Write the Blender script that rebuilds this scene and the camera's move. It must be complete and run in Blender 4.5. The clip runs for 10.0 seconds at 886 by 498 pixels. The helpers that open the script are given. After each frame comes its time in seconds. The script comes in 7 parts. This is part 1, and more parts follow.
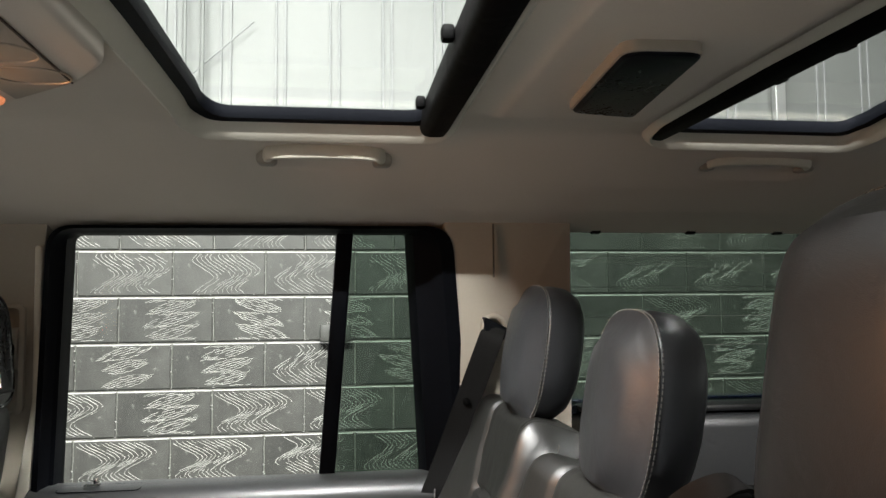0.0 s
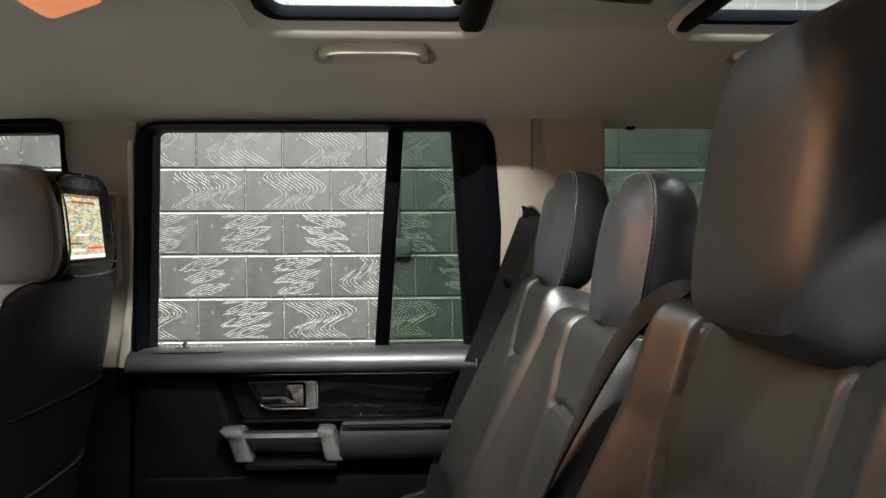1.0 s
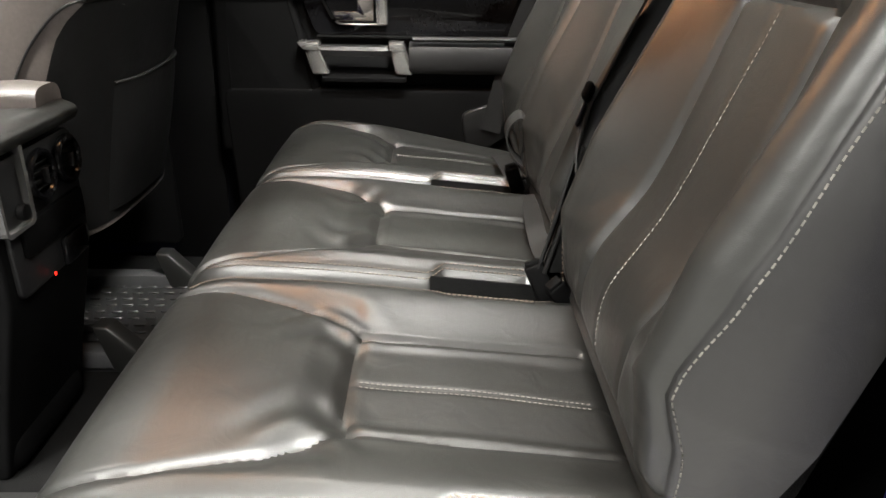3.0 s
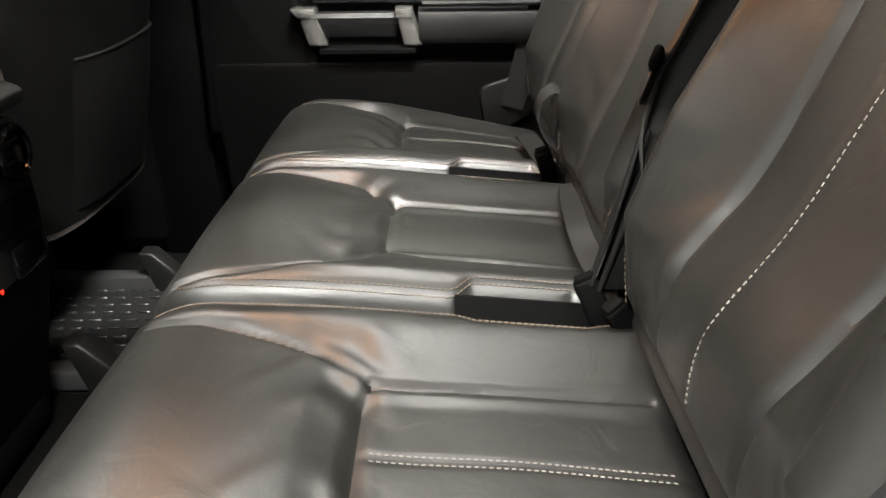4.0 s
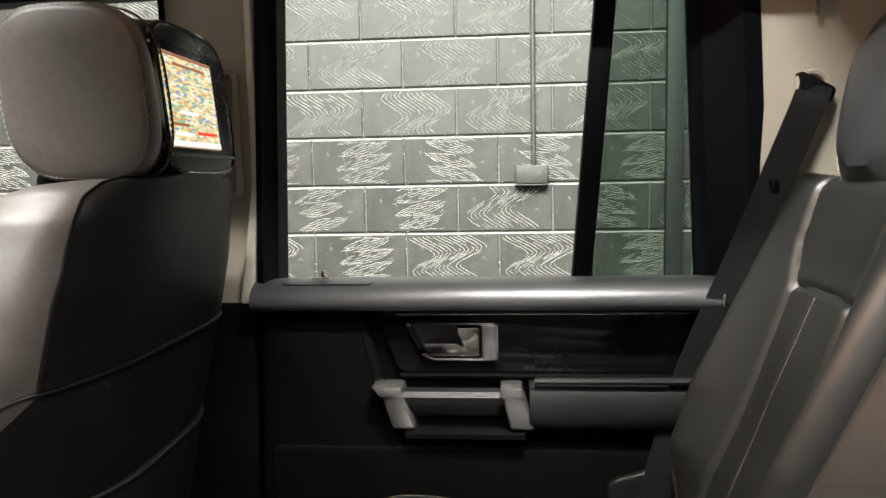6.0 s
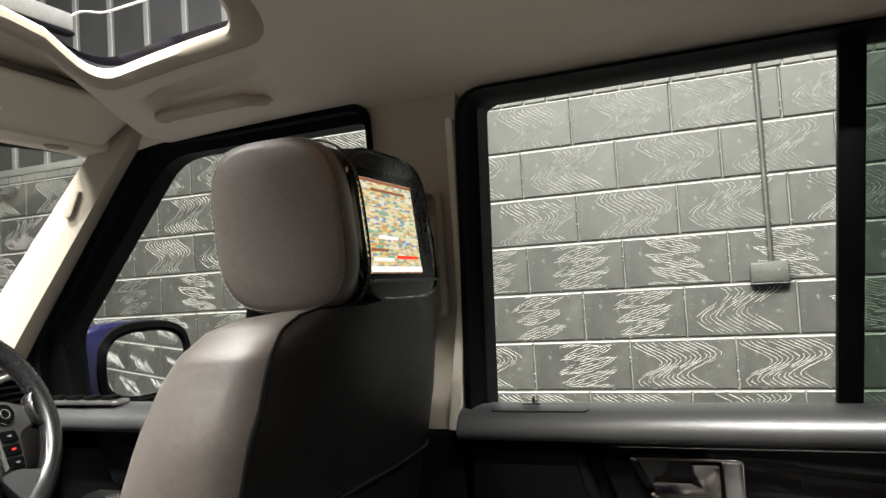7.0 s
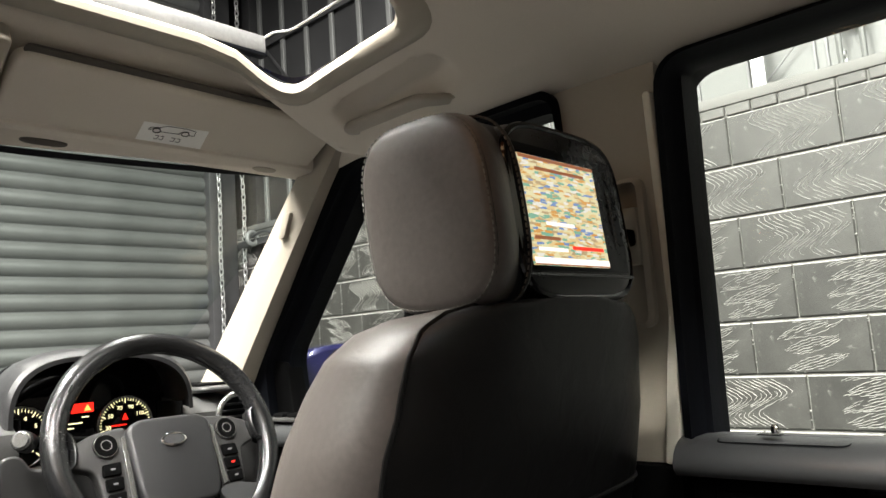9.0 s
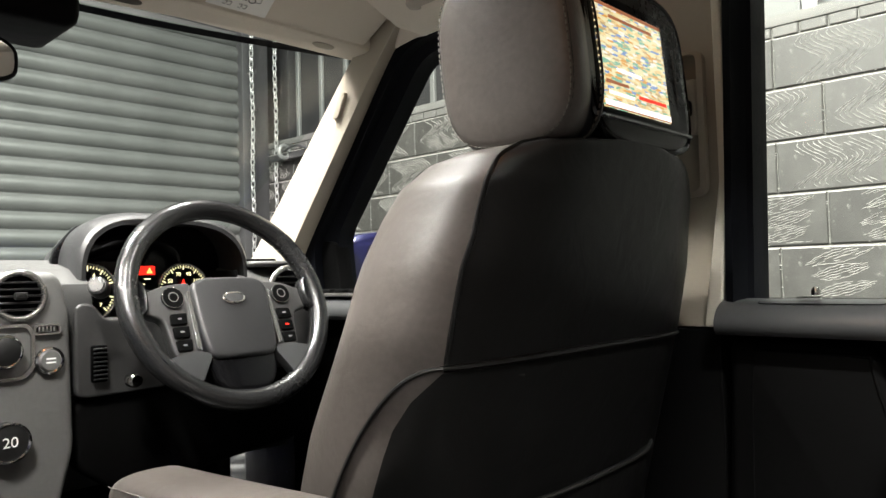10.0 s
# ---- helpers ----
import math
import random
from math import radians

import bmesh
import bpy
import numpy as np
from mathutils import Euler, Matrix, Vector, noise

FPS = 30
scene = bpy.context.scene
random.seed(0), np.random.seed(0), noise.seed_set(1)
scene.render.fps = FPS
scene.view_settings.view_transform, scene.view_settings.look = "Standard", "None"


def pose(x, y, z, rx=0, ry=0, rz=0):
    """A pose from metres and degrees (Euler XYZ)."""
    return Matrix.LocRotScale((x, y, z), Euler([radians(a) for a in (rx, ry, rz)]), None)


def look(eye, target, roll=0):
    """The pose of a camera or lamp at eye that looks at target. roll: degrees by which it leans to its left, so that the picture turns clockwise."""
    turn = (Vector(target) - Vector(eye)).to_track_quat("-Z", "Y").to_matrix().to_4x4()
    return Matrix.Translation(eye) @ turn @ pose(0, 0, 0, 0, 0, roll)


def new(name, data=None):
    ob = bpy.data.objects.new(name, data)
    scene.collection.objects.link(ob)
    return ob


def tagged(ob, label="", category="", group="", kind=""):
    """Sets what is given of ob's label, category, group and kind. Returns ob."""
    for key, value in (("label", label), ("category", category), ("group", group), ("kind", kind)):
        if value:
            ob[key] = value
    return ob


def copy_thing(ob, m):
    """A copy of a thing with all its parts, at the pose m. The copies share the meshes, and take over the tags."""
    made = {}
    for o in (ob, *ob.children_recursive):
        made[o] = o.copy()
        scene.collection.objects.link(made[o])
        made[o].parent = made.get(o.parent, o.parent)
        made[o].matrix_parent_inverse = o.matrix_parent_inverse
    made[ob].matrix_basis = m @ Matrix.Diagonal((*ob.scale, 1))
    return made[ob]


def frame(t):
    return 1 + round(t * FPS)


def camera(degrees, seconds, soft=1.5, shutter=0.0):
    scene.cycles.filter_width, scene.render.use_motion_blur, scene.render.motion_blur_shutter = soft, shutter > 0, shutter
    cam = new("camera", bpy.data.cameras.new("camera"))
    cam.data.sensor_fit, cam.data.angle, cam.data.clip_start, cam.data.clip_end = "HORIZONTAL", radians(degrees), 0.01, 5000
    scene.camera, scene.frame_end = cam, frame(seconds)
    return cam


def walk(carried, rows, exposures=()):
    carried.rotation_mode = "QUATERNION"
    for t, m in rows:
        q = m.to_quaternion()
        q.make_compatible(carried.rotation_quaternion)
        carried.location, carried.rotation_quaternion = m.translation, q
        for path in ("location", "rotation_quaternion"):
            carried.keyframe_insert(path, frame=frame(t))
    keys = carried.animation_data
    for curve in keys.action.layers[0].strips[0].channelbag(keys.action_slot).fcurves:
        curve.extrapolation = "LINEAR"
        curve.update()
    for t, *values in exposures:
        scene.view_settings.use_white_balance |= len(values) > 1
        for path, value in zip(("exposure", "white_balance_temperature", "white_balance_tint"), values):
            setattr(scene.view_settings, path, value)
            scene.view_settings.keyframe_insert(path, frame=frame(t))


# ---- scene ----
cam = camera(62.3, 10.0)
PATH = [
    (0, (-0.62, -0.074, 1.262), (-0.351, 1.903, 1.394), -0.4),
    (0.5, (-0.591, -0.146, 1.228), (-0.448, 1.848, 1.313), -0.3),
    (1, (-0.587, -0.212, 1.172), (-0.499, 1.786, 1.123), -0.2),
    (1.5, (-0.622, -0.258, 1.122), (-0.563, 1.727, 0.888), 0.1),
    (2, (-0.645, -0.325, 1.076), (-0.602, 1.625, 0.633), 0.7),
    (2.5, (-0.667, -0.359, 1.018), (-0.628, 1.533, 0.371), 1.0),
    (2.7, (-0.676, -0.361, 1.004), (-0.639, 1.507, 0.29), 1.1),
    (3.8, (-0.696, -0.2, 0.947), (-0.694, 1.596, 0.067), -0.7),
    (4, (-0.701, -0.152, 0.945), (-0.693, 1.655, 0.087), -0.5),
    (4.5, (-0.718, -0.017, 0.945), (-0.703, 1.839, 0.201), -0.3),
    (5, (-0.758, 0.114, 0.991), (-0.732, 2.03, 0.415), -0.2),
    (5.2, (-0.77, 0.15, 1.0), (-0.751, 2.086, 0.499), -0.1),
    (6.3, (-0.768, 0.223, 1.11), (-1.091, 2.194, 1.016), -1.7),
    (6.5, (-0.771, 0.24, 1.114), (-1.21, 2.191, 1.08), -2.1),
    (7, (-0.771, 0.3, 1.105), (-1.517, 2.153, 1.211), -3.5),
    (7.5, (-0.758, 0.383, 1.102), (-1.754, 2.105, 1.311), -4.4),
    (8, (-0.74, 0.444, 1.093), (-1.906, 2.046, 1.366), -4.8),
    (8.5, (-0.741, 0.479, 1.092), (-2.01, 1.997, 1.383), -4.6),
    (9, (-0.76, 0.458, 1.062), (-2.08, 1.941, 1.31), -4.1),
    (9.5, (-0.768, 0.425, 1.01), (-2.122, 1.887, 1.177), -2.9),
    (10, (-0.775, 0.394, 0.964), (-2.153, 1.842, 1.036), -1.4),
]
walk(cam, [(t, look(eye, target, roll)) for t, eye, target, roll in PATH], exposures=[(0.0, 0.63, 6300, 10), (1.2, 0.77, 6200, 10), (2.4, 1.36, 6450, 10), (4.2, 1.56, 6550, 10), (5.0, 1.38, 6500, 10), (6.2, 0.84, 6550, 10), (7.0, 0.70, 6550, 10), (8.5, 0.66, 6550, 10), (10.0, 0.92, 6550, 10)])

# ---- world, lamps, exposure ----
scene.view_settings.exposure = 0.0
world = bpy.data.worlds.new("garage_dusk")
scene.world = world
world.use_nodes = True
world.node_tree.nodes["Background"].inputs[0].default_value = (0.55, 0.6, 0.68, 1)
world.node_tree.nodes["Background"].inputs[1].default_value = 0.02


def area_lamp(name, where, target, sx, sy, power, colour):
    data = bpy.data.lights.new(name, "AREA")
    data.shape, data.size, data.size_y, data.energy, data.color = "RECTANGLE", sx, sy, power, colour
    ob = new(name, data)
    ob.matrix_world = look(where, target)
    return ob


COOL, WARM = (1.0, 0.985, 0.925), (1.0, 0.45, 0.18)
# Unseen workshop ceiling battens, added to light the cabin, each lamp under its fitting.
BATTENS = [(-3.4, -0.3, 125), (-2.05, -0.3, 360), (-0.60, -0.35, 310), (0.6, -0.9, 280), (-2.9, 1.9, 85), (-0.9, 1.9, 85), (1.1, 1.9, 85), (-2.4, -2.4, 360), (0.2, -2.4, 130)]
for bx, by, watts in BATTENS:
    area_lamp("batten_lamp", (bx, by, 4.14), (bx, by + 0.0001, 0), 1.2, 0.16, watts, COOL)
# The lit courtesy lamp of the roof console.
reading = area_lamp("courtesy_lamp", (-1.075, 0.72, 1.487), (-0.325, 0.68, 0.827), 0.08, 0.26, 2.1, WARM)
reading.data.spread = radians(128)

# ---- materials ----
def material(name, colour, rough=0.5, metal=0.0, spread=0.12, scale=6.0, fine=160.0, bump=0.15, bump_scale=220.0,
             coat=0.0, island=False, kind="noise", wear=0.0, wear_colour=(0.4, 0.4, 0.4), spec=0.5, rough_spread=0.12, coat_rough=0.05):
    m = bpy.data.materials.new(name)
    m.use_nodes = True
    nt = m.node_tree
    n, l = nt.nodes, nt.links
    bsdf = n["Principled BSDF"]
    co = n.new("ShaderNodeTexCoord").outputs["Object"]
    big = n.new("ShaderNodeTexNoise")
    big.inputs["Scale"].default_value, big.inputs["Detail"].default_value = scale, 4
    small = n.new("ShaderNodeTexNoise")
    small.inputs["Scale"].default_value, small.inputs["Detail"].default_value = fine, 3
    l.new(co, big.inputs["Vector"]), l.new(co, small.inputs["Vector"])
    both = n.new("ShaderNodeMath")
    both.operation = "MULTIPLY_ADD"
    l.new(big.outputs[0], both.inputs[0])
    both.inputs[1].default_value = 0.65
    half = n.new("ShaderNodeMath")
    half.operation = "MULTIPLY"
    half.inputs[1].default_value = 0.35
    l.new(small.outputs[0], half.inputs[0]), l.new(half.outputs[0], both.inputs[2])
    ramp = n.new("ShaderNodeValToRGB")
    ramp.color_ramp.elements[0].position, ramp.color_ramp.elements[1].position = 0.3, 0.7
    ramp.color_ramp.elements[0].color = (*[c * (1 - spread) for c in colour], 1)
    ramp.color_ramp.elements[1].color = (*[min(1, c * (1 + spread)) for c in colour], 1)
    l.new(both.outputs[0], ramp.inputs[0])
    out = ramp.outputs[0]
    if island:
        info = n.new("ShaderNodeObjectInfo")
        hsv = n.new("ShaderNodeHueSaturation")
        sh = n.new("ShaderNodeMapRange")
        sh.inputs["To Min"].default_value, sh.inputs["To Max"].default_value = 0.86, 1.16
        l.new(info.outputs["Random"], sh.inputs[0]), l.new(sh.outputs[0], hsv.inputs["Value"]), l.new(out, hsv.inputs["Color"])
        out = hsv.outputs[0]
    if wear:
        spots = n.new("ShaderNodeTexNoise")
        spots.inputs["Scale"].default_value, spots.inputs["Detail"].default_value = 38, 6
        l.new(co, spots.inputs["Vector"])
        cut = n.new("ShaderNodeMapRange")
        cut.inputs["From Min"].default_value, cut.inputs["From Max"].default_value = 0.62, 0.74
        cut.inputs["To Max"].default_value = wear
        l.new(spots.outputs[0], cut.inputs[0])
        mix = n.new("ShaderNodeMix")
        mix.data_type = "RGBA"
        l.new(cut.outputs[0], mix.inputs["Factor"]), l.new(out, mix.inputs["A"])
        mix.inputs["B"].default_value = (*wear_colour, 1)
        out = mix.outputs["Result"]
    l.new(out, bsdf.inputs["Base Color"])
    rr = n.new("ShaderNodeMapRange")
    rr.inputs["From Min"].default_value, rr.inputs["From Max"].default_value = 0.3, 0.7
    rr.inputs["To Min"].default_value, rr.inputs["To Max"].default_value = rough * (1 - rough_spread), min(1, rough * (1 + rough_spread))
    l.new(both.outputs[0], rr.inputs[0]), l.new(rr.outputs[0], bsdf.inputs["Roughness"])
    bsdf.inputs["Metallic"].default_value = metal
    bsdf.inputs["Coat Weight"].default_value = coat
    bsdf.inputs["Coat Roughness"].default_value = coat_rough
    bsdf.inputs["Specular IOR Level"].default_value = spec
    if bump:
        if kind == "leather":
            tex = n.new("ShaderNodeTexVoronoi")
            tex.feature = "DISTANCE_TO_EDGE"
            tex.inputs["Scale"].default_value = bump_scale
            height = tex.outputs["Distance"]
        elif kind == "brushed":
            tex = n.new("ShaderNodeTexNoise")
            stretch = n.new("ShaderNodeMapping")
            stretch.inputs["Scale"].default_value = (6, 90, 90)
            l.new(co, stretch.inputs["Vector"]), l.new(stretch.outputs[0], tex.inputs["Vector"])
            tex.inputs["Scale"].default_value = bump_scale
            height = tex.outputs[0]
        else:
            tex = n.new("ShaderNodeTexNoise")
            tex.inputs["Scale"].default_value, tex.inputs["Detail"].default_value = bump_scale, 5
            height = tex.outputs[0]
        if kind != "brushed":
            l.new(co, tex.inputs["Vector"])
        b = n.new("ShaderNodeBump")
        b.inputs["Strength"].default_value, b.inputs["Distance"].default_value = bump, 0.002
        l.new(height, b.inputs["Height"])
        if kind == "leather":
            crease = n.new("ShaderNodeTexNoise")
            crease.inputs["Scale"].default_value, crease.inputs["Detail"].default_value = 22, 5
            crease.inputs["Distortion"].default_value = 1.2
            l.new(co, crease.inputs["Vector"])
            b2 = n.new("ShaderNodeBump")
            b2.inputs["Strength"].default_value, b2.inputs["Distance"].default_value = 0.16, 0.006
            l.new(crease.outputs[0], b2.inputs["Height"]), l.new(b.outputs[0], b2.inputs["Normal"])
            b = b2
        l.new(b.outputs[0], bsdf.inputs["Normal"])
    return m


def glow(name, colour, strength):
    m = bpy.data.materials.new(name)
    m.use_nodes = True
    bsdf = m.node_tree.nodes["Principled BSDF"]
    bsdf.inputs["Base Color"].default_value = (*[0.5 * c for c in colour], 1)
    bsdf.inputs["Emission Color"].default_value = (*colour, 1)
    bsdf.inputs["Emission Strength"].default_value = strength
    return m


def pane_glass(name, tint, gloss=1.0, dust=0.0):
    m = bpy.data.materials.new(name)
    m.use_nodes = True
    n, l = m.node_tree.nodes, m.node_tree.links
    n.remove(n["Principled BSDF"])
    clear, shine = n.new("ShaderNodeBsdfTransparent"), n.new("ShaderNodeBsdfGlossy")
    clear.inputs[0].default_value = (*tint, 1)
    shine.inputs["Roughness"].default_value = 0.01
    facing = n.new("ShaderNodeLayerWeight")
    facing.inputs[0].default_value = 0.5
    f = n.new("ShaderNodeMath")
    f.operation = "POWER"
    f.inputs[1].default_value = 5.0
    l.new(facing.outputs["Facing"], f.inputs[0])
    k = n.new("ShaderNodeMath")
    k.operation = "MULTIPLY_ADD"
    k.inputs[1].default_value, k.inputs[2].default_value = 0.5 * gloss, 0.022 * gloss
    mix = n.new("ShaderNodeMixShader")
    l.new(f.outputs[0], k.inputs[0]), l.new(k.outputs[0], mix.inputs[0])
    l.new(clear.outputs[0], mix.inputs[1]), l.new(shine.outputs[0], mix.inputs[2])
    last = mix.outputs[0]
    if dust:
        co = n.new("ShaderNodeTexCoord").outputs["Object"]
        total = None
        for scale, lo, hi, amount in ((95, 0.68, 0.78, dust), (9, 0.35, 0.9, 0.18 * dust)):
            tex = n.new("ShaderNodeTexNoise")
            tex.inputs["Scale"].default_value, tex.inputs["Detail"].default_value = scale, 4
            l.new(co, tex.inputs["Vector"])
            cut = n.new("ShaderNodeMapRange")
            cut.inputs["From Min"].default_value, cut.inputs["From Max"].default_value, cut.inputs["To Max"].default_value = lo, hi, amount
            l.new(tex.outputs[0], cut.inputs[0])
            if total is None:
                total = cut.outputs[0]
            else:
                add = n.new("ShaderNodeMath")
                l.new(total, add.inputs[0]), l.new(cut.outputs[0], add.inputs[1])
                total = add.outputs[0]
        film_dust = n.new("ShaderNodeBsdfDiffuse")
        film_dust.inputs[0].default_value = (0.6, 0.6, 0.57, 1)
        mix2 = n.new("ShaderNodeMixShader")
        l.new(total, mix2.inputs[0]), l.new(last, mix2.inputs[1]), l.new(film_dust.outputs[0], mix2.inputs[2])
        last = mix2.outputs[0]
    l.new(last, n["Material Output"].inputs[0])
    return m


LEATHER = material("black_leather", (0.0085, 0.0086, 0.0079), 0.41, spread=0.3, scale=5, bump=0.08, bump_scale=700, kind="leather", spec=0.62, coat=0.0)
LEATHER_SOFT = material("soft_black_leather", (0.009, 0.0088, 0.0087), 0.42, spread=0.25, scale=4, bump=0.07, bump_scale=700, kind="leather", spec=0.5, coat=0.1, coat_rough=0.34)
# One seat leather, light put in its colour: shaded rear, then lit sides.
BACKPANEL = material("black_leather_shaded_tone", (0.0060, 0.0060, 0.0061), 0.38, spread=0.25, scale=4, bump=0.07, bump_scale=700, kind="leather", spec=0.22)
DRIVERSKIN = material("black_leather_lit_tone", (0.074, 0.0635, 0.058), 0.44, spread=0.25, scale=4, bump=0.09, bump_scale=700, kind="leather", spec=0.5)
LINING = material("beige_roof_cloth", (0.62, 0.565, 0.488), 0.92, spread=0.06, scale=3, fine=500, bump=0.25, bump_scale=900, spec=0.2)
CREAM = material("cream_trim_plastic", (0.35, 0.315, 0.258), 0.55, spread=0.05, scale=3, bump=0.18, bump_scale=700)
CREAM_LIGHT = material("light_cream_plastic", (0.62, 0.59, 0.50), 0.45, spread=0.05, scale=3, bump=0.12, bump_scale=700)
BLACK = material("black_grained_plastic", (0.0026, 0.0026, 0.0027), 0.55, spread=0.2, bump=0.12, bump_scale=900, kind="leather", spec=0.03)
SOFTBLACK = material("soft_black_plastic", (0.010, 0.010, 0.0103), 0.42, spread=0.2, bump=0.15, bump_scale=900, kind="leather", spec=0.26)
SILLGREY = material("grey_sill_plastic", (0.034, 0.035, 0.036), 0.36, spread=0.1, bump=0.12, bump_scale=900, spec=0.5)
# Cool light on the headrests is put in as a lifted, bluish black.
HEADPAD = material("headrest_leather_cool_tint", (0.016, 0.0168, 0.0185), 0.42, spread=0.25, scale=4, bump=0.09, bump_scale=700, kind="leather", spec=0.55)
RUBBER = material("black_rubber_seal", (0.0035, 0.004, 0.0055), 0.5, spread=0.2, bump=0.1, spec=0.05)
PIANO = material("piano_black_trim", (0.004, 0.004, 0.0045), 0.05, spread=0.1, bump=0.0, spec=0.16, rough_spread=0.0)
HOUSING = material("satin_black_housing", (0.005, 0.005, 0.0055), 0.28, spread=0.2, bump=0.05, spec=0.3)
HANDLEBEIGE = material("beige_handle_plastic", (0.36, 0.325, 0.275), 0.6, spread=0.06, bump=0.15, bump_scale=700, spec=0.3)
SATIN = material("satin_silver_plastic", (0.36, 0.356, 0.345), 0.22, metal=0.88, spread=0.05, bump=0.1, bump_scale=60, kind="brushed")
CHROME = material("chrome", (0.78, 0.77, 0.76), 0.09, metal=1.0, spread=0.03, bump=0.0)
# Brown reflections on the chrome lever are put into its colour.
DARKCHROME = material("chrome_brown_reflection", (0.36, 0.33, 0.30), 0.14, metal=1.0, spread=0.05, bump=0.0)
DARKMETAL = material("dark_painted_metal", (0.05, 0.05, 0.052), 0.45, metal=0.2, spread=0.2, bump=0.1)
GREYTRIM = material("grey_dash_plastic", (0.034, 0.0335, 0.0335), 0.45, spread=0.12, bump=0.2, bump_scale=800, kind="leather")
STACKGREY = material("silver_grey_dash_plastic", (0.115, 0.114, 0.111), 0.42, spread=0.1, bump=0.15, bump_scale=800, kind="leather")
# Brown that carries the painted shade of gaps and recesses.
RECESS = material("gap_shade_brown", (0.075, 0.066, 0.056), 0.9, spread=0.1, bump=0.2)
HUBGREY = material("dark_hub_skin", (0.016, 0.016, 0.017), 0.42, spread=0.12, bump=0.2, bump_scale=800, kind="leather")
DASH = material("charcoal_dash_skin", (0.048, 0.048, 0.047), 0.48, spread=0.15, bump=0.3, bump_scale=600, kind="leather")
GREYWEB = material("grey_lap_webbing", (0.011, 0.0107, 0.0104), 0.6, spread=0.2, bump=0.15, bump_scale=700, spec=0.15)
WEBBING = material("black_belt_webbing", (0.008, 0.008, 0.008), 0.6, spread=0.2, bump=0.15, bump_scale=700, spec=0.08)
THREAD = material("pale_stitching_thread", (0.13, 0.125, 0.112), 0.7, spread=0.1, bump=0.2)
BROWNTHREAD = material("brown_stitching_thread", (0.085, 0.066, 0.050), 0.7, spread=0.1, bump=0.2)
CARPET = material("black_carpet", (0.005, 0.005, 0.005), 0.95, spread=0.4, bump=0.6, bump_scale=500, spec=0.05)
MATRUBBER = material("rubber_floor_mat", (0.022, 0.022, 0.022), 0.42, spread=0.2, bump=0.15)
PAINT = material("dark_blue_car_paint", (0.012, 0.012, 0.06), 0.25, metal=0.4, spread=0.1, bump=0.0, coat=1.0)
BLOCK = material("black_painted_block", (0.038, 0.0368, 0.0345), 0.52, spread=0.45, scale=9, fine=90, bump=0.5, bump_scale=70, island=True, wear=0.5, wear_colour=(0.24, 0.235, 0.22))
# Light caught on ridges and top bevels is put in as pale grey.
RIDGE = material("ridge_highlight_and_dust", (0.37, 0.363, 0.348), 0.5, spread=0.3, scale=30, bump=0.4, bump_scale=90)
# Light from above on the coping is put into this paler brick colour.
COPING = material("coping_brick_toplit", (0.085, 0.083, 0.079), 0.65, spread=0.25, scale=9, bump=0.6, bump_scale=60, island=True, wear=0.4, wear_colour=(0.28, 0.275, 0.26))
RENDER = material("grey_cement_ledge", (0.13, 0.128, 0.123), 0.75, spread=0.2, scale=6, bump=0.4, bump_scale=80)
RIMLEATHER = material("polished_rim_leather", (0.010, 0.010, 0.0105), 0.26, spread=0.25, scale=6, bump=0.05, bump_scale=700, kind="leather", spec=0.6)
# The light along the block joints is put into the mortar's paler grey.
MORTAR = material("mortar_with_joint_light", (0.19, 0.186, 0.175), 0.75, spread=0.35, scale=12, bump=0.7, bump_scale=60)
CLADDING = material("white_cladding_sheet", (0.125, 0.128, 0.125), 0.45, spread=0.05, scale=2, bump=0.05)
SEAM = material("grey_cladding_seam", (0.17, 0.17, 0.175), 0.5, spread=0.1, bump=0.05)
SHUTTER = material("grey_shutter_steel", (0.125, 0.129, 0.126), 0.38, metal=0.4, spread=0.15, scale=3, bump=0.1, wear=0.25, wear_colour=(0.14, 0.14, 0.135))
STEEL = material("galvanised_steel", (0.42, 0.42, 0.42), 0.4, metal=0.8, spread=0.2, bump=0.15)
BLACKWALL = material("black_cladding", (0.020, 0.020, 0.021), 0.6, spread=0.2, bump=0.1)
CONCRETE = material("grey_garage_concrete", (0.085, 0.083, 0.080), 0.65, spread=0.25, scale=2, bump=0.4, bump_scale=60)
WHITEPLASTIC = material("grey_white_plastic", (0.012, 0.012, 0.0115), 0.4, spread=0.06, bump=0.05)
PAPER = material("white_sticker", (0.86, 0.85, 0.82), 0.6, spread=0.05, bump=0.0)
INK = material("black_print", (0.04, 0.04, 0.04), 0.6, spread=0.1, bump=0.0)
SMOKED = material("smoked_lens", (0.006, 0.007, 0.009), 0.28, spread=0.2, bump=0.0, spec=0.06)
MIRROR = material("mirror_glass", (0.86, 0.87, 0.88), 0.015, metal=1.0, spread=0.0, bump=0.0)
GLASS = pane_glass("clear_glass", (0.93, 0.95, 0.93), 0.3)
SCREENGLASS = pane_glass("windscreen_glass", (0.80, 0.86, 0.83), 1.2, 0.35)
PRIVACY = pane_glass("privacy_glass", (0.46, 0.53, 0.48), 1.0)
LAMPGLOW = glow("warm_lamp_glow", (1.0, 0.62, 0.32), 4.0)
LAMPSIDE = glow("orange_lamp_lens", (1.0, 0.34, 0.14), 0.4)
BATTENGLOW = glow("batten_glow", (1.0, 0.98, 0.94), 9.0)
RED = glow("red_display", (1.0, 0.02, 0.01), 1.0)
AMBER = glow("amber_display", (1.0, 0.62, 0.12), 1.2)
GREENGLOW = glow("green_display", (0.05, 0.8, 0.2), 1.0)
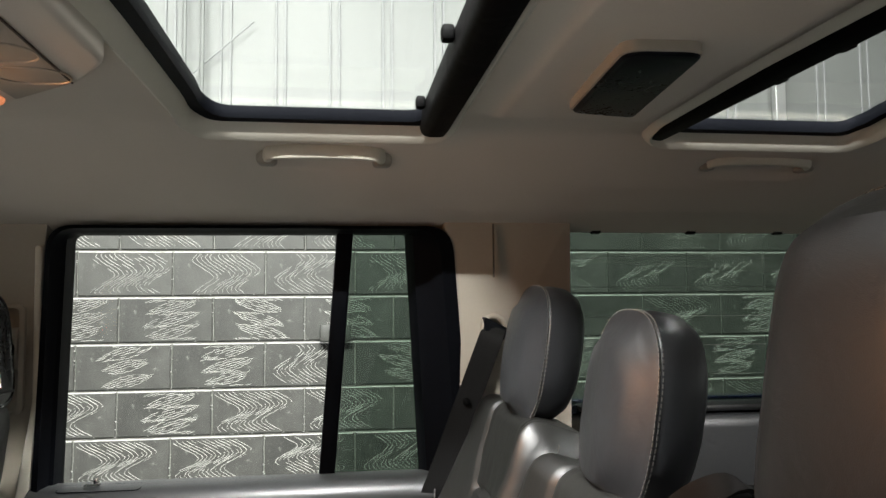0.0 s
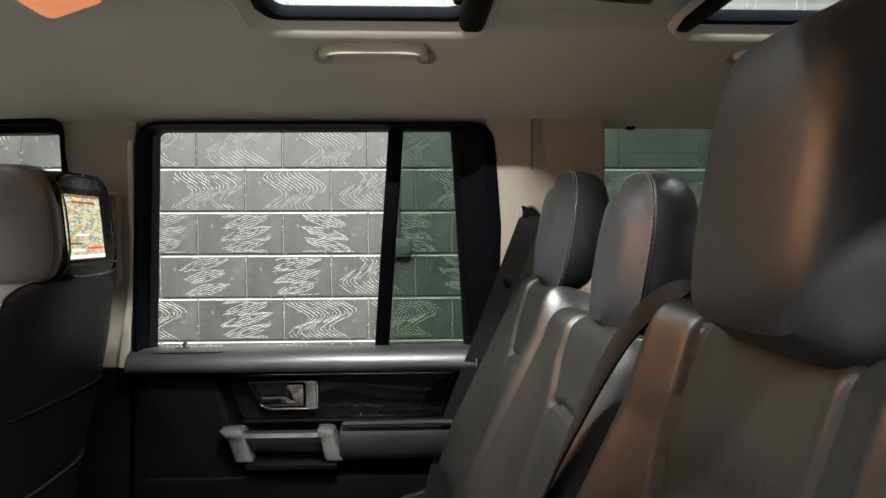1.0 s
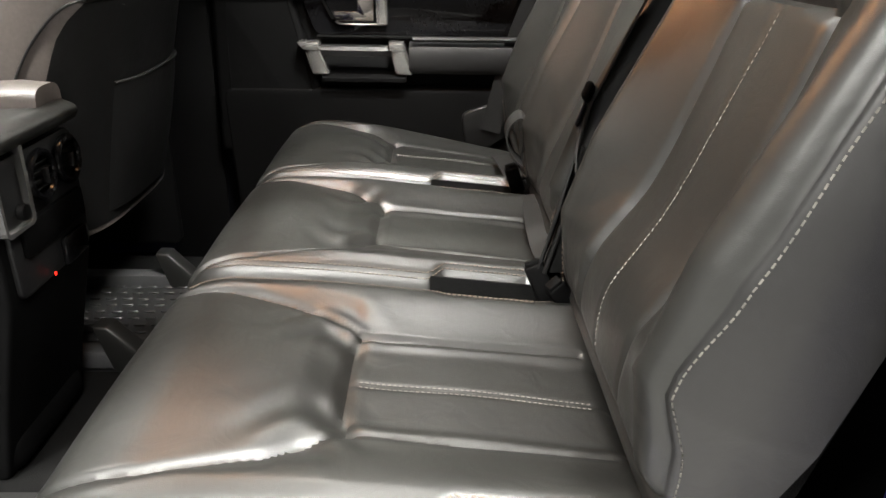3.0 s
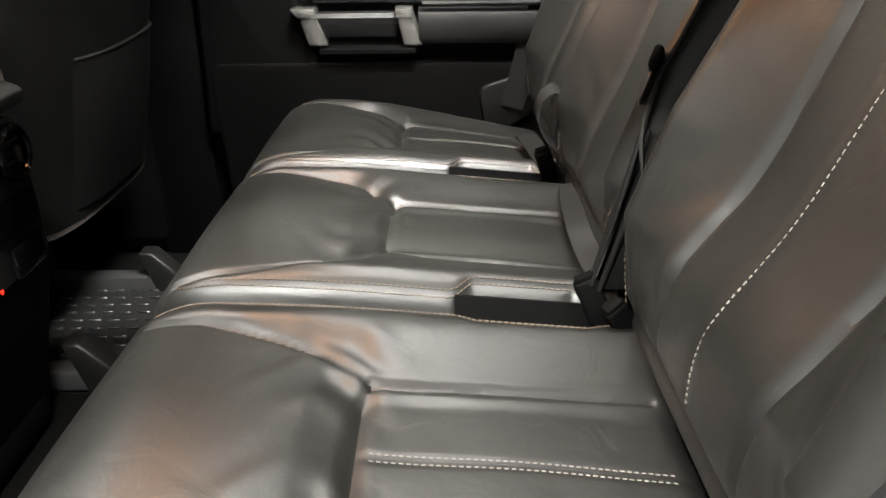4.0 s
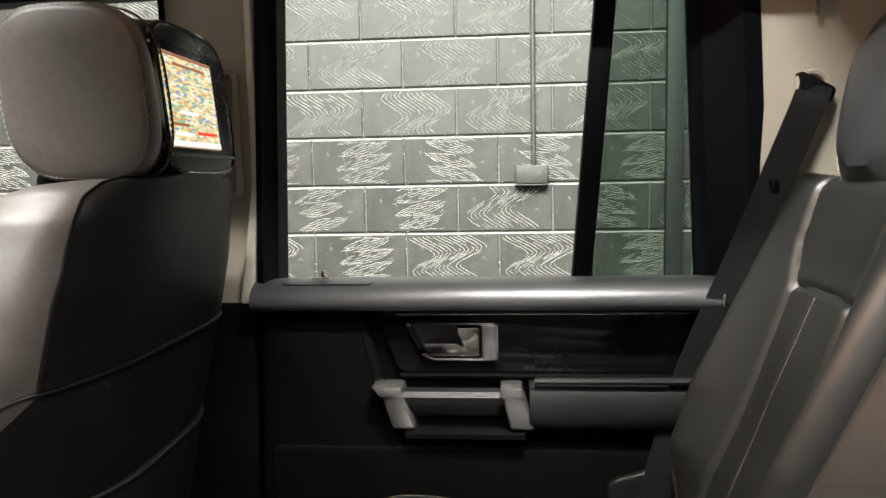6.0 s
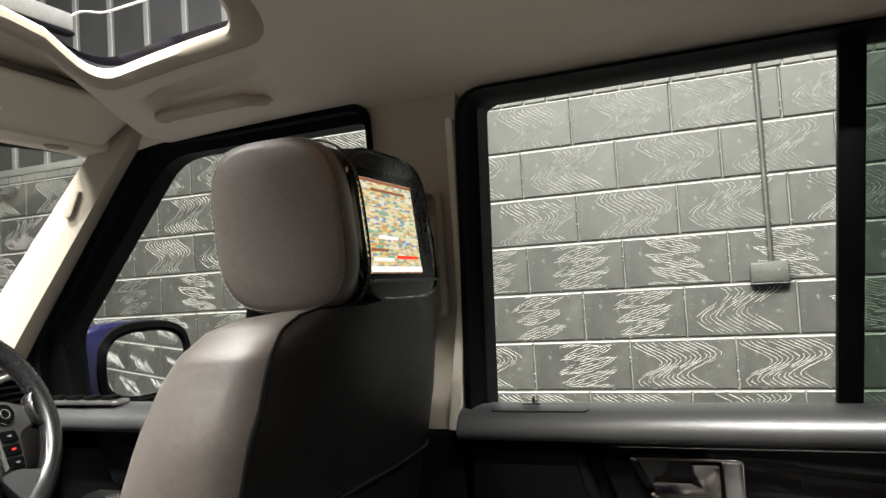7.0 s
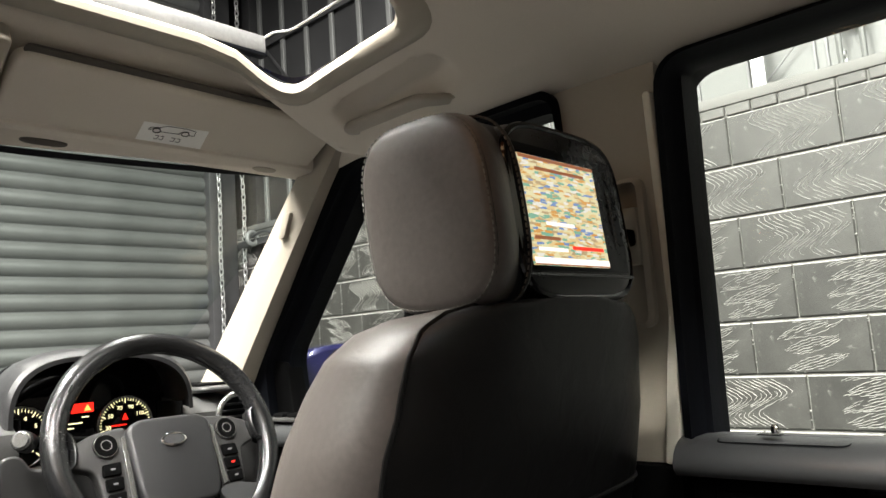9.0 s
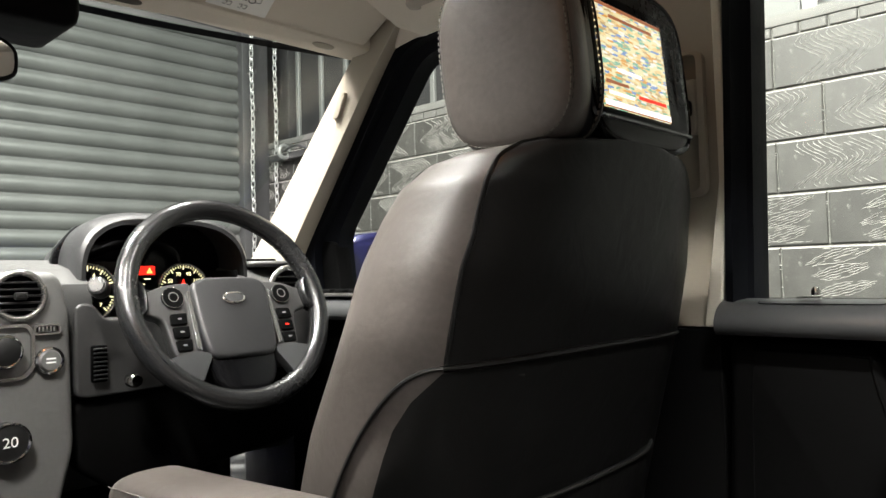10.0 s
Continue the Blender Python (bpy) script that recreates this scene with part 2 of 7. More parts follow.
DIALGLOW = glow("pale_dial_print", (0.95, 0.85, 0.45), 1.3)

# ---- builders ----
def mesh(name, verts, faces, mat, smooth=True, mats=None, index=None):
    me = bpy.data.meshes.new(name)
    me.from_pydata([tuple(map(float, v)) for v in verts], [], faces)
    me.validate()
    bm = bmesh.new()
    bm.from_mesh(me)
    bmesh.ops.recalc_face_normals(bm, faces=bm.faces)
    bm.to_mesh(me)
    bm.free()
    for m in mats or [mat]:
        me.materials.append(m)
    if smooth:
        me.shade_smooth()
        me.set_sharp_from_angle(angle=radians(38))
    if index:
        me.polygons.foreach_set("material_index", index)
    return me


def part(name, geo, mat, parent, label="", smooth=True):
    """Links a (verts, faces) pair as one mesh under a thing; with no parent it is a thing itself."""
    ob = new(name, geo if isinstance(geo, bpy.types.Mesh) else mesh(name, geo[0], geo[1], mat, smooth))
    if parent is not None:
        ob.parent = parent
    if label:
        ob["label"] = label
    return ob


def thing(name, label, category, group="", kind="", at=(0, 0, 0)):
    ob = new(name)
    ob.location = at
    ob.empty_display_size = 0.05
    return tagged(ob, label, category, group, kind)


def join(*geos):
    verts, faces = [], []
    for v, f in geos:
        k = len(verts)
        verts += list(v)
        faces += [tuple(i + k for i in face) for face in f]
    return verts, faces


def moved(geo, m):
    return [tuple(m @ Vector(v)) for v in geo[0]], geo[1]


def from_bm(bm):
    bm.verts.index_update()
    out = [tuple(v.co) for v in bm.verts], [tuple(v.index for v in f.verts) for f in bm.faces]
    bm.free()
    return out


def rbox(x0, x1, y0, y1, z0, z1, r=0.004, seg=2):
    bm = bmesh.new()
    bmesh.ops.create_cube(bm, size=1)
    for v in bm.verts:
        v.co = ((x0 + x1) / 2 + v.co.x * (x1 - x0), (y0 + y1) / 2 + v.co.y * (y1 - y0), (z0 + z1) / 2 + v.co.z * (z1 - z0))
    r = min(r, 0.45 * min(abs(x1 - x0), abs(y1 - y0), abs(z1 - z0)))
    if r > 0:
        bmesh.ops.bevel(bm, geom=list(bm.edges), offset=r, segments=seg, profile=0.5, affect="EDGES")
    return from_bm(bm)


def prism(loop, offset, r=0.0, seg=2):
    """A closed loop of 3D points pushed out by the vector offset, edges rounded by r."""
    bm = bmesh.new()
    a = [bm.verts.new(p) for p in loop]
    b = [bm.verts.new(Vector(p) + Vector(offset)) for p in loop]
    bm.faces.new(a), bm.faces.new(b[::-1])
    n = len(loop)
    for i in range(n):
        bm.faces.new((a[i], b[i], b[(i + 1) % n], a[(i + 1) % n]))
    bmesh.ops.recalc_face_normals(bm, faces=bm.faces)
    if r:
        edges = [e for e in bm.edges if e.calc_face_angle(0) > 0.5]
        bmesh.ops.bevel(bm, geom=edges, offset=r, segments=seg, profile=0.5, affect="EDGES", clamp_overlap=True)
    return from_bm(bm)


def rounded(pts, r, n=5):
    """A 2D polygon with rounded corners; r may be one radius or one a corner."""
    out, k = [], len(pts)
    for i, p in enumerate(pts):
        p = Vector(p)
        a, b = (Vector(pts[i - 1]) - p), (Vector(pts[(i + 1) % k]) - p)
        rad = min(r[i] if isinstance(r, (list, tuple)) else r, 0.49 * a.length, 0.49 * b.length)
        a, b = a.normalized() * rad, b.normalized() * rad
        for s in range(n + 1):
            t = s / n
            out.append(tuple(p + a * (1 - t) ** 2 + b * t ** 2))
    return out


def tube(points, r, n=8, closed=False, taper=None):
    pts = [Vector(p) for p in points]
    k, verts, faces = len(pts), [], []
    up = None
    for i, p in enumerate(pts):
        d = (pts[(i + 1) % k] - pts[i - 1]) if closed else (pts[min(i + 1, k - 1)] - pts[max(i - 1, 0)])
        d.normalize()
        if up is None:
            up = d.orthogonal().normalized()
        up = (up - d * up.dot(d)).normalized()
        side = d.cross(up)
        rad = r * (taper[i] if taper else 1)
        verts += [p + (up * math.cos(2 * math.pi * j / n) + side * math.sin(2 * math.pi * j / n)) * rad for j in range(n)]
    for i in range(k if closed else k - 1):
        for j in range(n):
            a, b = i * n, ((i + 1) % k) * n
            faces.append((a + j, b + j, b + (j + 1) % n, a + (j + 1) % n))
    if not closed:
        faces += [tuple(range(n))[::-1], tuple(range((k - 1) * n, k * n))]
    return verts, faces


def loft(rings, cap=True, closed=True):
    n, verts, faces = len(rings[0]), [p for ring in rings for p in ring], []
    for i in range(len(rings) - 1):
        for j in range(n if closed else n - 1):
            faces.append((i * n + j, (i + 1) * n + j, (i + 1) * n + (j + 1) % n, i * n + (j + 1) % n))
    if cap:
        faces += [tuple(range(n))[::-1], tuple(range((len(rings) - 1) * n, len(rings) * n))]
    return verts, faces


def smooth_line(points, per=8):
    """A Catmull-Rom line through the points."""
    p = [Vector(q) for q in points]
    p = [2 * p[0] - p[1]] + p + [2 * p[-1] - p[-2]]
    out = []
    for i in range(1, len(p) - 2):
        for s in range(per):
            t = s / per
            out.append(0.5 * ((2 * p[i]) + (p[i + 1] - p[i - 1]) * t + (2 * p[i - 1] - 5 * p[i] + 4 * p[i + 1] - p[i + 2]) * t * t
                              + (3 * p[i] - p[i - 1] - 3 * p[i + 1] + p[i + 2]) * t ** 3))
    return out + [p[-2]]


def along(points, step):
    """Places at even steps along a line, each with its direction."""
    pts, left, out = [Vector(p) for p in points], 0.0, []
    for a, b in zip(pts, pts[1:]):
        d = (b - a)
        if d.length < 1e-9:
            continue
        while left <= d.length:
            out.append((a + d.normalized() * left, d.normalized()))
            left += step
        left -= d.length
    return out


def stitches(points, step=0.0065, size=0.0042, thick=0.0009):
    geos = []
    for p, d in along(points, step):
        s = d.orthogonal().normalized()
        t = d.cross(s)
        a, b = p - d * size / 2, p + d * size / 2
        v = [a + s * thick, a - s * thick * 0.5 + t * thick * 0.87, a - s * thick * 0.5 - t * thick * 0.87,
             b + s * thick, b - s * thick * 0.5 + t * thick * 0.87, b - s * thick * 0.5 - t * thick * 0.87]
        geos.append((v, [(0, 1, 4, 3), (1, 2, 5, 4), (2, 0, 3, 5), (2, 1, 0), (3, 4, 5)]))
    return join(*geos)


def seg_dist(a, b, p, q):
    dx, dy = q[0] - p[0], q[1] - p[1]
    t = np.clip(((a - p[0]) * dx + (b - p[1]) * dy) / (dx * dx + dy * dy + 1e-12), 0, 1)
    return np.hypot(a - p[0] - t * dx, b - p[1] - t * dy)


def line_dist(a, b, pts):
    return np.min([seg_dist(a, b, p, q) for p, q in zip(pts, pts[1:])], 0)


def spaced(n, lo, hi, edge=0.6):
    """Steps from lo to hi that crowd towards both ends."""
    u = np.linspace(-1, 1, n)
    u = (1 - edge) * u + edge * np.sin(u * np.pi / 2)
    return lo + (hi - lo) * (u + 1) / 2


def pad(m, b0, b1, half, height, thick, roll=0.03, na=70, nb=80, centre=None, cut=None):
    """A stuffed pad: a across, b along, h out of its plane; half(b) is its half width, height(a, b) its face; m lays it into the world."""
    bs = spaced(nb, b0, b1)
    us = spaced(na, -1, 1)
    hw = np.array([half(b) for b in bs])
    mid = np.array([centre(b) if centre else 0.0 for b in bs])
    a = us[None, :] * hw[:, None]
    if cut:
        us = np.concatenate([np.linspace(-1, -0.9, 14), us[us > -0.895]])
        na = len(us)
        at = np.array([cut(q) for q in bs])[:, None]
        k = us[None, :]
        a = np.where(k < -0.9, -hw[:, None] + (at + hw[:, None]) * (k + 1) / 0.1, at + (hw[:, None] - at) * (k + 0.9) / 1.9)
    b = np.repeat(bs[:, None], na, 1)
    d = np.minimum(np.minimum(hw[:, None] - np.abs(a), b - b0), b1 - b)
    d = np.clip(d, 0, roll)
    h = height(a, b) - (roll - np.sqrt(np.maximum(roll * roll - (roll - d) ** 2, 0)))
    a = a + mid[:, None]
    verts = [tuple(m @ Vector((float(a[i, j]), float(b[i, j]), float(h[i, j])))) for i in range(nb) for j in range(na)]
    faces = [(i * na + j, i * na + j + 1, (i + 1) * na + j + 1, (i + 1) * na + j) for i in range(nb - 1) for j in range(na - 1)]
    rim = [j for j in range(na)] + [i * na + na - 1 for i in range(1, nb)] + [(nb - 1) * na + j for j in range(na - 2, -1, -1)] + [i * na for i in range(nb - 2, 0, -1)]
    k = len(verts)
    for r in rim:
        i, j = divmod(r, na)
        verts.append(tuple(m @ Vector((float(a[i, j]), float(b[i, j]), -thick))))
    n = len(rim)
    faces += [(rim[i], k + i, k + (i + 1) % n, rim[(i + 1) % n]) for i in range(n)]
    faces.append(tuple(range(k, k + n)))
    return verts, faces


def on_pad(m, pts, height, lift=0.0008):
    return [m @ Vector((p[0], p[1], float(height(np.array(p[0]), np.array(p[1]))) + lift)) for p in pts]


def superloop(n, ry, rz, power=3.0, phase=0.0):
    out = []
    for i in range(n):
        t = 2 * math.pi * i / n + phase
        c, s = math.cos(t), math.sin(t)
        out.append((ry * math.copysign(abs(c) ** (2 / power), c), rz * math.copysign(abs(s) ** (2 / power), s)))
    return out


def disc(r0, r1, h, n=32, dome=0.0):
    """A turned knob or ring about x: from radius r0 at h = 0 to r1 at h, its face towards +x."""
    rings = [[(x, r * math.cos(2 * math.pi * i / n), r * math.sin(2 * math.pi * i / n)) for i in range(n)]
             for x, r in ((0, r0), (h * 0.8, r0), (h, (r0 + r1) / 2), (h + dome, max(r1, 0.0005)))]
    return loft(rings)


def torus(radius, r, n=48, k=10):
    verts, faces = [], []
    for i in range(n):
        t = 2 * math.pi * i / n
        for j in range(k):
            s = 2 * math.pi * j / k
            verts.append((r * math.sin(s), (radius + r * math.cos(s)) * math.cos(t), (radius + r * math.cos(s)) * math.sin(t)))
            faces.append((i * k + j, ((i + 1) % n) * k + j, ((i + 1) % n) * k + (j + 1) % k, i * k + (j + 1) % k))
    return verts, faces


def band(outer, inner, offset):
    """A flat ring between two loops of equal count, given depth by offset."""
    off, n = Vector(offset), len(outer)
    o, i = [Vector(p) for p in outer], [Vector(p) for p in inner]
    return loft([o, i, [p + off for p in i], [p + off for p in o], o], cap=False)


def strap(points, width_dir, width, thick=0.0015):
    """Belt webbing along a line; width_dir is one direction or one a point."""
    rings = []
    pts = [Vector(p) for p in points]
    for i, p in enumerate(pts):
        w = Vector(width_dir[i] if isinstance(width_dir, list) else width_dir)
        d = pts[min(i + 1, len(pts) - 1)] - pts[max(i - 1, 0)]
        w = (w - d * (w.dot(d) / d.length_squared)).normalized()
        n = d.cross(w).normalized() * thick
        rings.append([p + w * width / 2 + n, p - w * width / 2 + n, p - w * width / 2 - n, p + w * width / 2 - n])
    return loft(rings)

# ---- the workshop round the car ----
GROUND, WALL_Y, TOP = -0.40, 3.65, 2.045
tagged(part("garage_floor", rbox(-6.5, 4.5, -5.0, 4.3, GROUND - 0.2, GROUND, 0), CONCRETE, None, smooth=False), "grey concrete workshop floor under the car", "floor", kind="structure")
tagged(part("garage_ceiling", rbox(-6.5, 4.5, -5.0, 4.3, 4.3, 4.4, 0), CLADDING, None, smooth=False), "white sheet ceiling of the workshop", "ceiling", kind="structure")
# Out of view; its black is chosen to cut fill light in the car.
tagged(part("wall_left_unseen", rbox(-6.5, 4.5, -5.1, -5.0, GROUND, 4.3, 0), BLACKWALL, None, smooth=False), "unseen workshop wall, black to hold back fill light", "wall", kind="structure")
tagged(part("wall_rear", rbox(4.5, 4.6, -5.1, 4.3, GROUND, 4.3, 0), CLADDING, None, smooth=False), "white clad workshop wall", "wall", kind="structure")


def batten(bx, by):
    t = thing("ceiling_light", "unseen white LED batten added on the workshop ceiling", "ceiling light", "ceiling battens", at=(bx, by, 4.2))
    part("housing", rbox(-0.63, 0.63, -0.09, 0.09, 0.02, 0.1, 0.01), CLADDING, t)
    part("diffuser", rbox(-0.60, 0.60, -0.075, 0.075, -0.035, 0.018, 0.012), BATTENGLOW, t)
    return t


first = batten(*BATTENS[0][:2])
for bx, by, _ in BATTENS[1:]:
    copy_thing(first, pose(bx, by, 4.2))

tagged(part("wall_ledge", rbox(-6.2, 4.5, WALL_Y - 0.004, 3.9, 1.997, TOP, 0.006), RENDER, None), "grey cement ledge on top of the block wall", "wall ledge", kind="structure")

# White cladding above the block wall, with standing seams, on steel rails.
upper = tagged(part("wall_upper", rbox(-6.5, 4.5, 3.93, 4.0, TOP - 0.3, 4.3, 0), CLADDING, None, smooth=False), "white profiled cladding above the block wall", "wall", kind="structure")
for i in range(-12, 12):
    for dx in (-0.025, 0.025):
        x = -0.09 + 0.29 * i + dx
        part("cladding_seam", rbox(x - 0.006, x + 0.006, 3.917, 3.929, TOP - 0.25, 4.3, 0.002, 1), SEAM, upper, smooth=False)
for x in (-1.78, 1.9):
    c = thing("steel_column", "grey painted steel column behind the block wall", "column", "wall columns", at=(x, 3.86, TOP))
    part("web", rbox(-0.004, 0.004, -0.03, 0.045, -0.4, 2.24, 0), STEEL, c, smooth=False)
    part("flange", rbox(-0.03, 0.03, -0.042, -0.032, -0.4, 2.24, 0.002, 1), STEEL, c, smooth=False)
pipe = thing("wall_pipe", "thin white service pipes above the block wall", "pipe", at=(-1.42, 3.84, 2.0))
part("pipe", tube([(-0.03, 0, 0), (-0.03, 0, 2.2)], 0.012), CLADDING, pipe)
part("pipe", tube([(0.06, 0, 0), (0.06, 0, 2.2)], 0.012), CLADDING, pipe)
part("clip", rbox(-0.05, 0.08, -0.02, 0.02, 0.28, 0.30, 0.003), STEEL, pipe)
brace = thing("roof_brace", "thin grey diagonal brace behind the cladding rail", "brace", at=(-1.6, 3.88, 2.0))
part("rod", tube([(-0.35, 0, -0.05), (0.5, 0, 0.75)], 0.004), SEAM, brace)
eye = thing("wall_eye_bolt", "small galvanised eye bolt on top of the block wall", "bolt", at=(-1.40, 3.68, TOP + 0.002))
part("shank", tube([(0, 0, -0.02), (0, 0, 0.02)], 0.008), STEEL, eye)
part("ring", moved(torus(0.016, 0.005, 20, 8), pose(0, 0, 0.036)), STEEL, eye)

# Roller shutter ahead of the car.
SHX = -5.75
shutter = tagged(part("shutter_door", rbox(SHX - 0.06, SHX - 0.035, -4.9, 3.4, GROUND, 4.3, 0), SHUTTER, None, smooth=False), "closed grey steel roller shutter with curved slats", "roller shutter", kind="structure")
SLAT = 0.112
slat_ring = []
for s in range(9):
    u = s / 8
    slat_ring.append((0.030 * math.sin(math.pi * u) ** 0.8, (u - 0.5) * (SLAT - 0.008)))
slat_geo = loft([[(-0.01, y, -SLAT / 2 + 0.004)] + [(dx, y, dz) for dx, dz in slat_ring] + [(-0.01, y, SLAT / 2 - 0.004)] for y in (-4.9, 3.385)])
slat_mesh = mesh("slat", *slat_geo, SHUTTER)
for i in range(42):
    ob = part("slat", slat_mesh, None, shutter)
    ob.location = (SHX - 0.028, 0, GROUND + 0.035 + SLAT * (i + 0.5))
jamb = thing("shutter_guide", "dark steel guide rail of the roller shutter", "guide rail", at=(SHX, 3.40, GROUND))
part("channel", rbox(-0.06, 0.06, -0.02, 0.10, 0, 4.69, 0.006), DARKMETAL, jamb)
part("flange", rbox(-0.06, 0.0, 0.101, 0.245, 0, 4.69, 0.004), DARKMETAL, jamb)
part("post", rbox(-0.06, 0.05, 0.40, 0.52, 2.4, 4.69, 0.004), BLACKWALL, jamb)


def chain(x, y):
    t = thing("hoist_chain", "galvanised hand chain hanging beside the roller shutter", "chain", "shutter chains", at=(x, y, 0.4))
    link = []
    for i in range(14):
        a = 2 * math.pi * i / 14
        link.append((0, 0.014 * math.cos(a), 0.014 * math.sin(a) + math.copysign(0.011, math.sin(a))))
    lm = mesh("link", *tube(link, 0.0052, 6, True), STEEL)
    for i in range(95):
        ob = part("link", lm, None, t)
        ob.location = (0, 0.004 * math.sin(i * 0.33), i * 0.0415)
        ob.rotation_euler = (0, 0, radians(90 * (i % 2) + 25))
    return t


chain(-5.60, 3.407)
chain(-5.58, 3.600)
tensioner = thing("chain_guide", "dark chain guide bracket beside the shutter", "bracket", at=(-5.3, 3.58, 1.90))
part("plate", rbox(-0.35, 0.25, 0.0, 0.06, -0.03, 0.02, 0.006), DARKMETAL, tensioner)
part("wheel", moved(torus(0.045, 0.016, 24, 8), pose(-0.1, -0.03, 0.02, 0, 0, 0)), STEEL, tensioner)
part("arm", tube(smooth_line([(0.2, -0.01, 0.0), (0.05, -0.03, 0.05), (-0.1, -0.03, 0.03)]), 0.010), DARKMETAL, tensioner)
cap_thing = thing("round_cap", "small pale round cap on the corner wall", "cap", at=(-5.35, 3.62, 1.70))
part("cap", disc(0.045, 0.025, 0.04, 20, 0.006), STEEL, cap_thing)

# Dark bay of the upper wall towards the shutter, with white upright rails.
dark = tagged(part("wall_upper_bay", rbox(-6.2, -3.45, 3.905, 3.925, TOP - 0.25, 4.3, 0), BLACKWALL, None, smooth=False), "dark upper wall bay with white upright rails", "wall", kind="structure")
for i in range(8):
    x = -5.68 + 0.305 * i
    part("white_rail", rbox(x - 0.020, x + 0.020, 3.875, 3.903, TOP - 0.05, 4.3, 0.004, 1), CLADDING, dark, smooth=False)
part("cross_rail", rbox(-6.1, -3.45, 3.86, 3.873, 3.55, 3.60, 0.004), DARKMETAL, dark, smooth=False)
part("diagonal_rail", tube([(-5.6, 3.862, 3.55), (-4.6, 3.862, 2.4)], 0.012), DARKMETAL, dark)
tagged(part("wall_front", rbox(-6.5, -6.2, -5.1, 4.3, GROUND, 4.3, 0), BLACKWALL, None, smooth=False), "black wall behind the roller shutter", "wall", kind="structure")

# ---- the car's shell ----
CY = 0.70


def win_y(z):
    return 1.405 - 0.097 * (z - 0.928)


def xz_loop(pts, off=0.0):
    return [(x, win_y(z) + off, z) for x, z in pts]


PROFILE = [(0, 1.535), (0.28, 1.532), (0.34, 1.523), (0.40, 1.492), (0.47, 1.455), (0.55, 1.422), (0.62, 1.402), (0.66, 1.39)]


# Hollows in the lining behind the grab handles: centre x, y, half length, half width and depth.
HOLLOWS = [(-1.500, 1.200, 0.118, 0.034, 0.022), (-0.650, 1.108, 0.110, 0.026, 0.012), (0.100, 1.116, 0.110, 0.026, 0.012)]


def soft_step(u):
    u = min(1.0, max(0.0, u))
    return u * u * (3 - 2 * u)


def roof_z(x, y):
    d = abs(y - CY)
    z = float(np.interp(d, [p[0] for p in PROFILE], [p[1] for p in PROFILE]))
    z += sum(deep * soft_step((1 - ((x - hx) / long) ** 4 - ((y - hy) / wide) ** 4) / 0.8) for hx, hy, long, wide, deep in HOLLOWS)
    z -= 0.020 * soft_step((0.300 - d) / 0.09) * soft_step((x + 0.448) / 0.05) * soft_step((-0.145 - x) / 0.05)
    return z - 0.16 * max(0, -1.3 - x) ** 1.5 * min(1, max(0, (0.66 - d) / 0.12)) - 0.05 * max(0, x - 0.2) ** 2


def dense(loop, step=0.03):
    out = []
    for i, p in enumerate(loop):
        a, b = Vector(p), Vector(loop[(i + 1) % len(loop)])
        k = max(1, int((b - a).length / step))
        out += [tuple(a.lerp(b, s / k)) for s in range(k)]
    return out


def lining_patch(x0, x1, hole, zf=roof_z, wide=0.655):
    """A stretch of roof lining; hole is (x0, x1, y0, y1, corner radius) or None."""
    ya, yb = CY - wide, CY + wide
    if hole is None:
        nx, ny = (int((x1 - x0) / 0.004), 260) if x1 < -1.5 else (max(8, int((x1 - x0) / 0.02)), 90)
        xs, ys = np.linspace(x0, x1, nx), np.linspace(ya, yb, ny)
        v = [(x, y, zf(x, y)) for x in xs for y in ys]
        return v, [(i * ny + j, i * ny + j + 1, (i + 1) * ny + j + 1, (i + 1) * ny + j) for i in range(nx - 1) for j in range(ny - 1)]
    h0, h1, g0, g1, r = hole
    inner = dense(rounded([(h0, g0), (h1, g0), (h1, g1), (h0, g1)], r, 8), 0.008)
    xc, yc, hx, hy = (h0 + h1) / 2, (g0 + g1) / 2, (h1 - h0) / 2, (g1 - g0) / 2
    rings = []
    for t in np.linspace(0, 1, 52):
        ring = []
        for x, y in inner:
            u, w = (x - xc) / hx, (y - yc) / hy
            k = max(abs(u), abs(w))
            ox = (x0 + x1) / 2 + u / k * (x1 - x0) / 2
            oy = (ya + yb) / 2 + w / k * (yb - ya) / 2
            px, py = x + (ox - x) * t, y + (oy - y) * t
            ring.append((px, py, zf(px, py)))
        rings.append(ring)
    return loft(rings, cap=False)


ROOFLIGHTS = [(-1.655, -1.360, 0.27, 1.13, 0.05), (-0.855, -0.455, 0.35, 1.055, 0.045), (-0.135, 0.25, 0.35, 1.055, 0.045)]
def front_z(x, y):
    """The roof lining ahead, with the shallow bay that the visors fold into."""
    k = soft_step((-1.676 - x) / 0.026) * soft_step((0.616 - abs(y - CY)) / 0.040)
    return roof_z(x, y) * (1 - k) + (1.486 + (x + 1.69) * 0.526) * k


lining = join(lining_patch(-1.86, -1.668, None, front_z), lining_patch(-1.668, -1.2, ROOFLIGHTS[0]), lining_patch(-1.2, -0.98, None), lining_patch(-0.98, -0.36, ROOFLIGHTS[1]),
              lining_patch(-0.36, -0.22, None), lining_patch(-0.22, 0.36, ROOFLIGHTS[2]), lining_patch(0.36, 1.3, None))
tagged(part("ceiling", lining, LINING, None), "beige cloth roof lining of the car", "roof lining", kind="structure")

# Outer roof skin with the same openings.
SKIN = [(0, 1.572), (0.30, 1.562), (0.36, 1.553), (0.48, 1.530), (0.62, 1.498), (0.70, 1.46), (0.74, 1.41)]


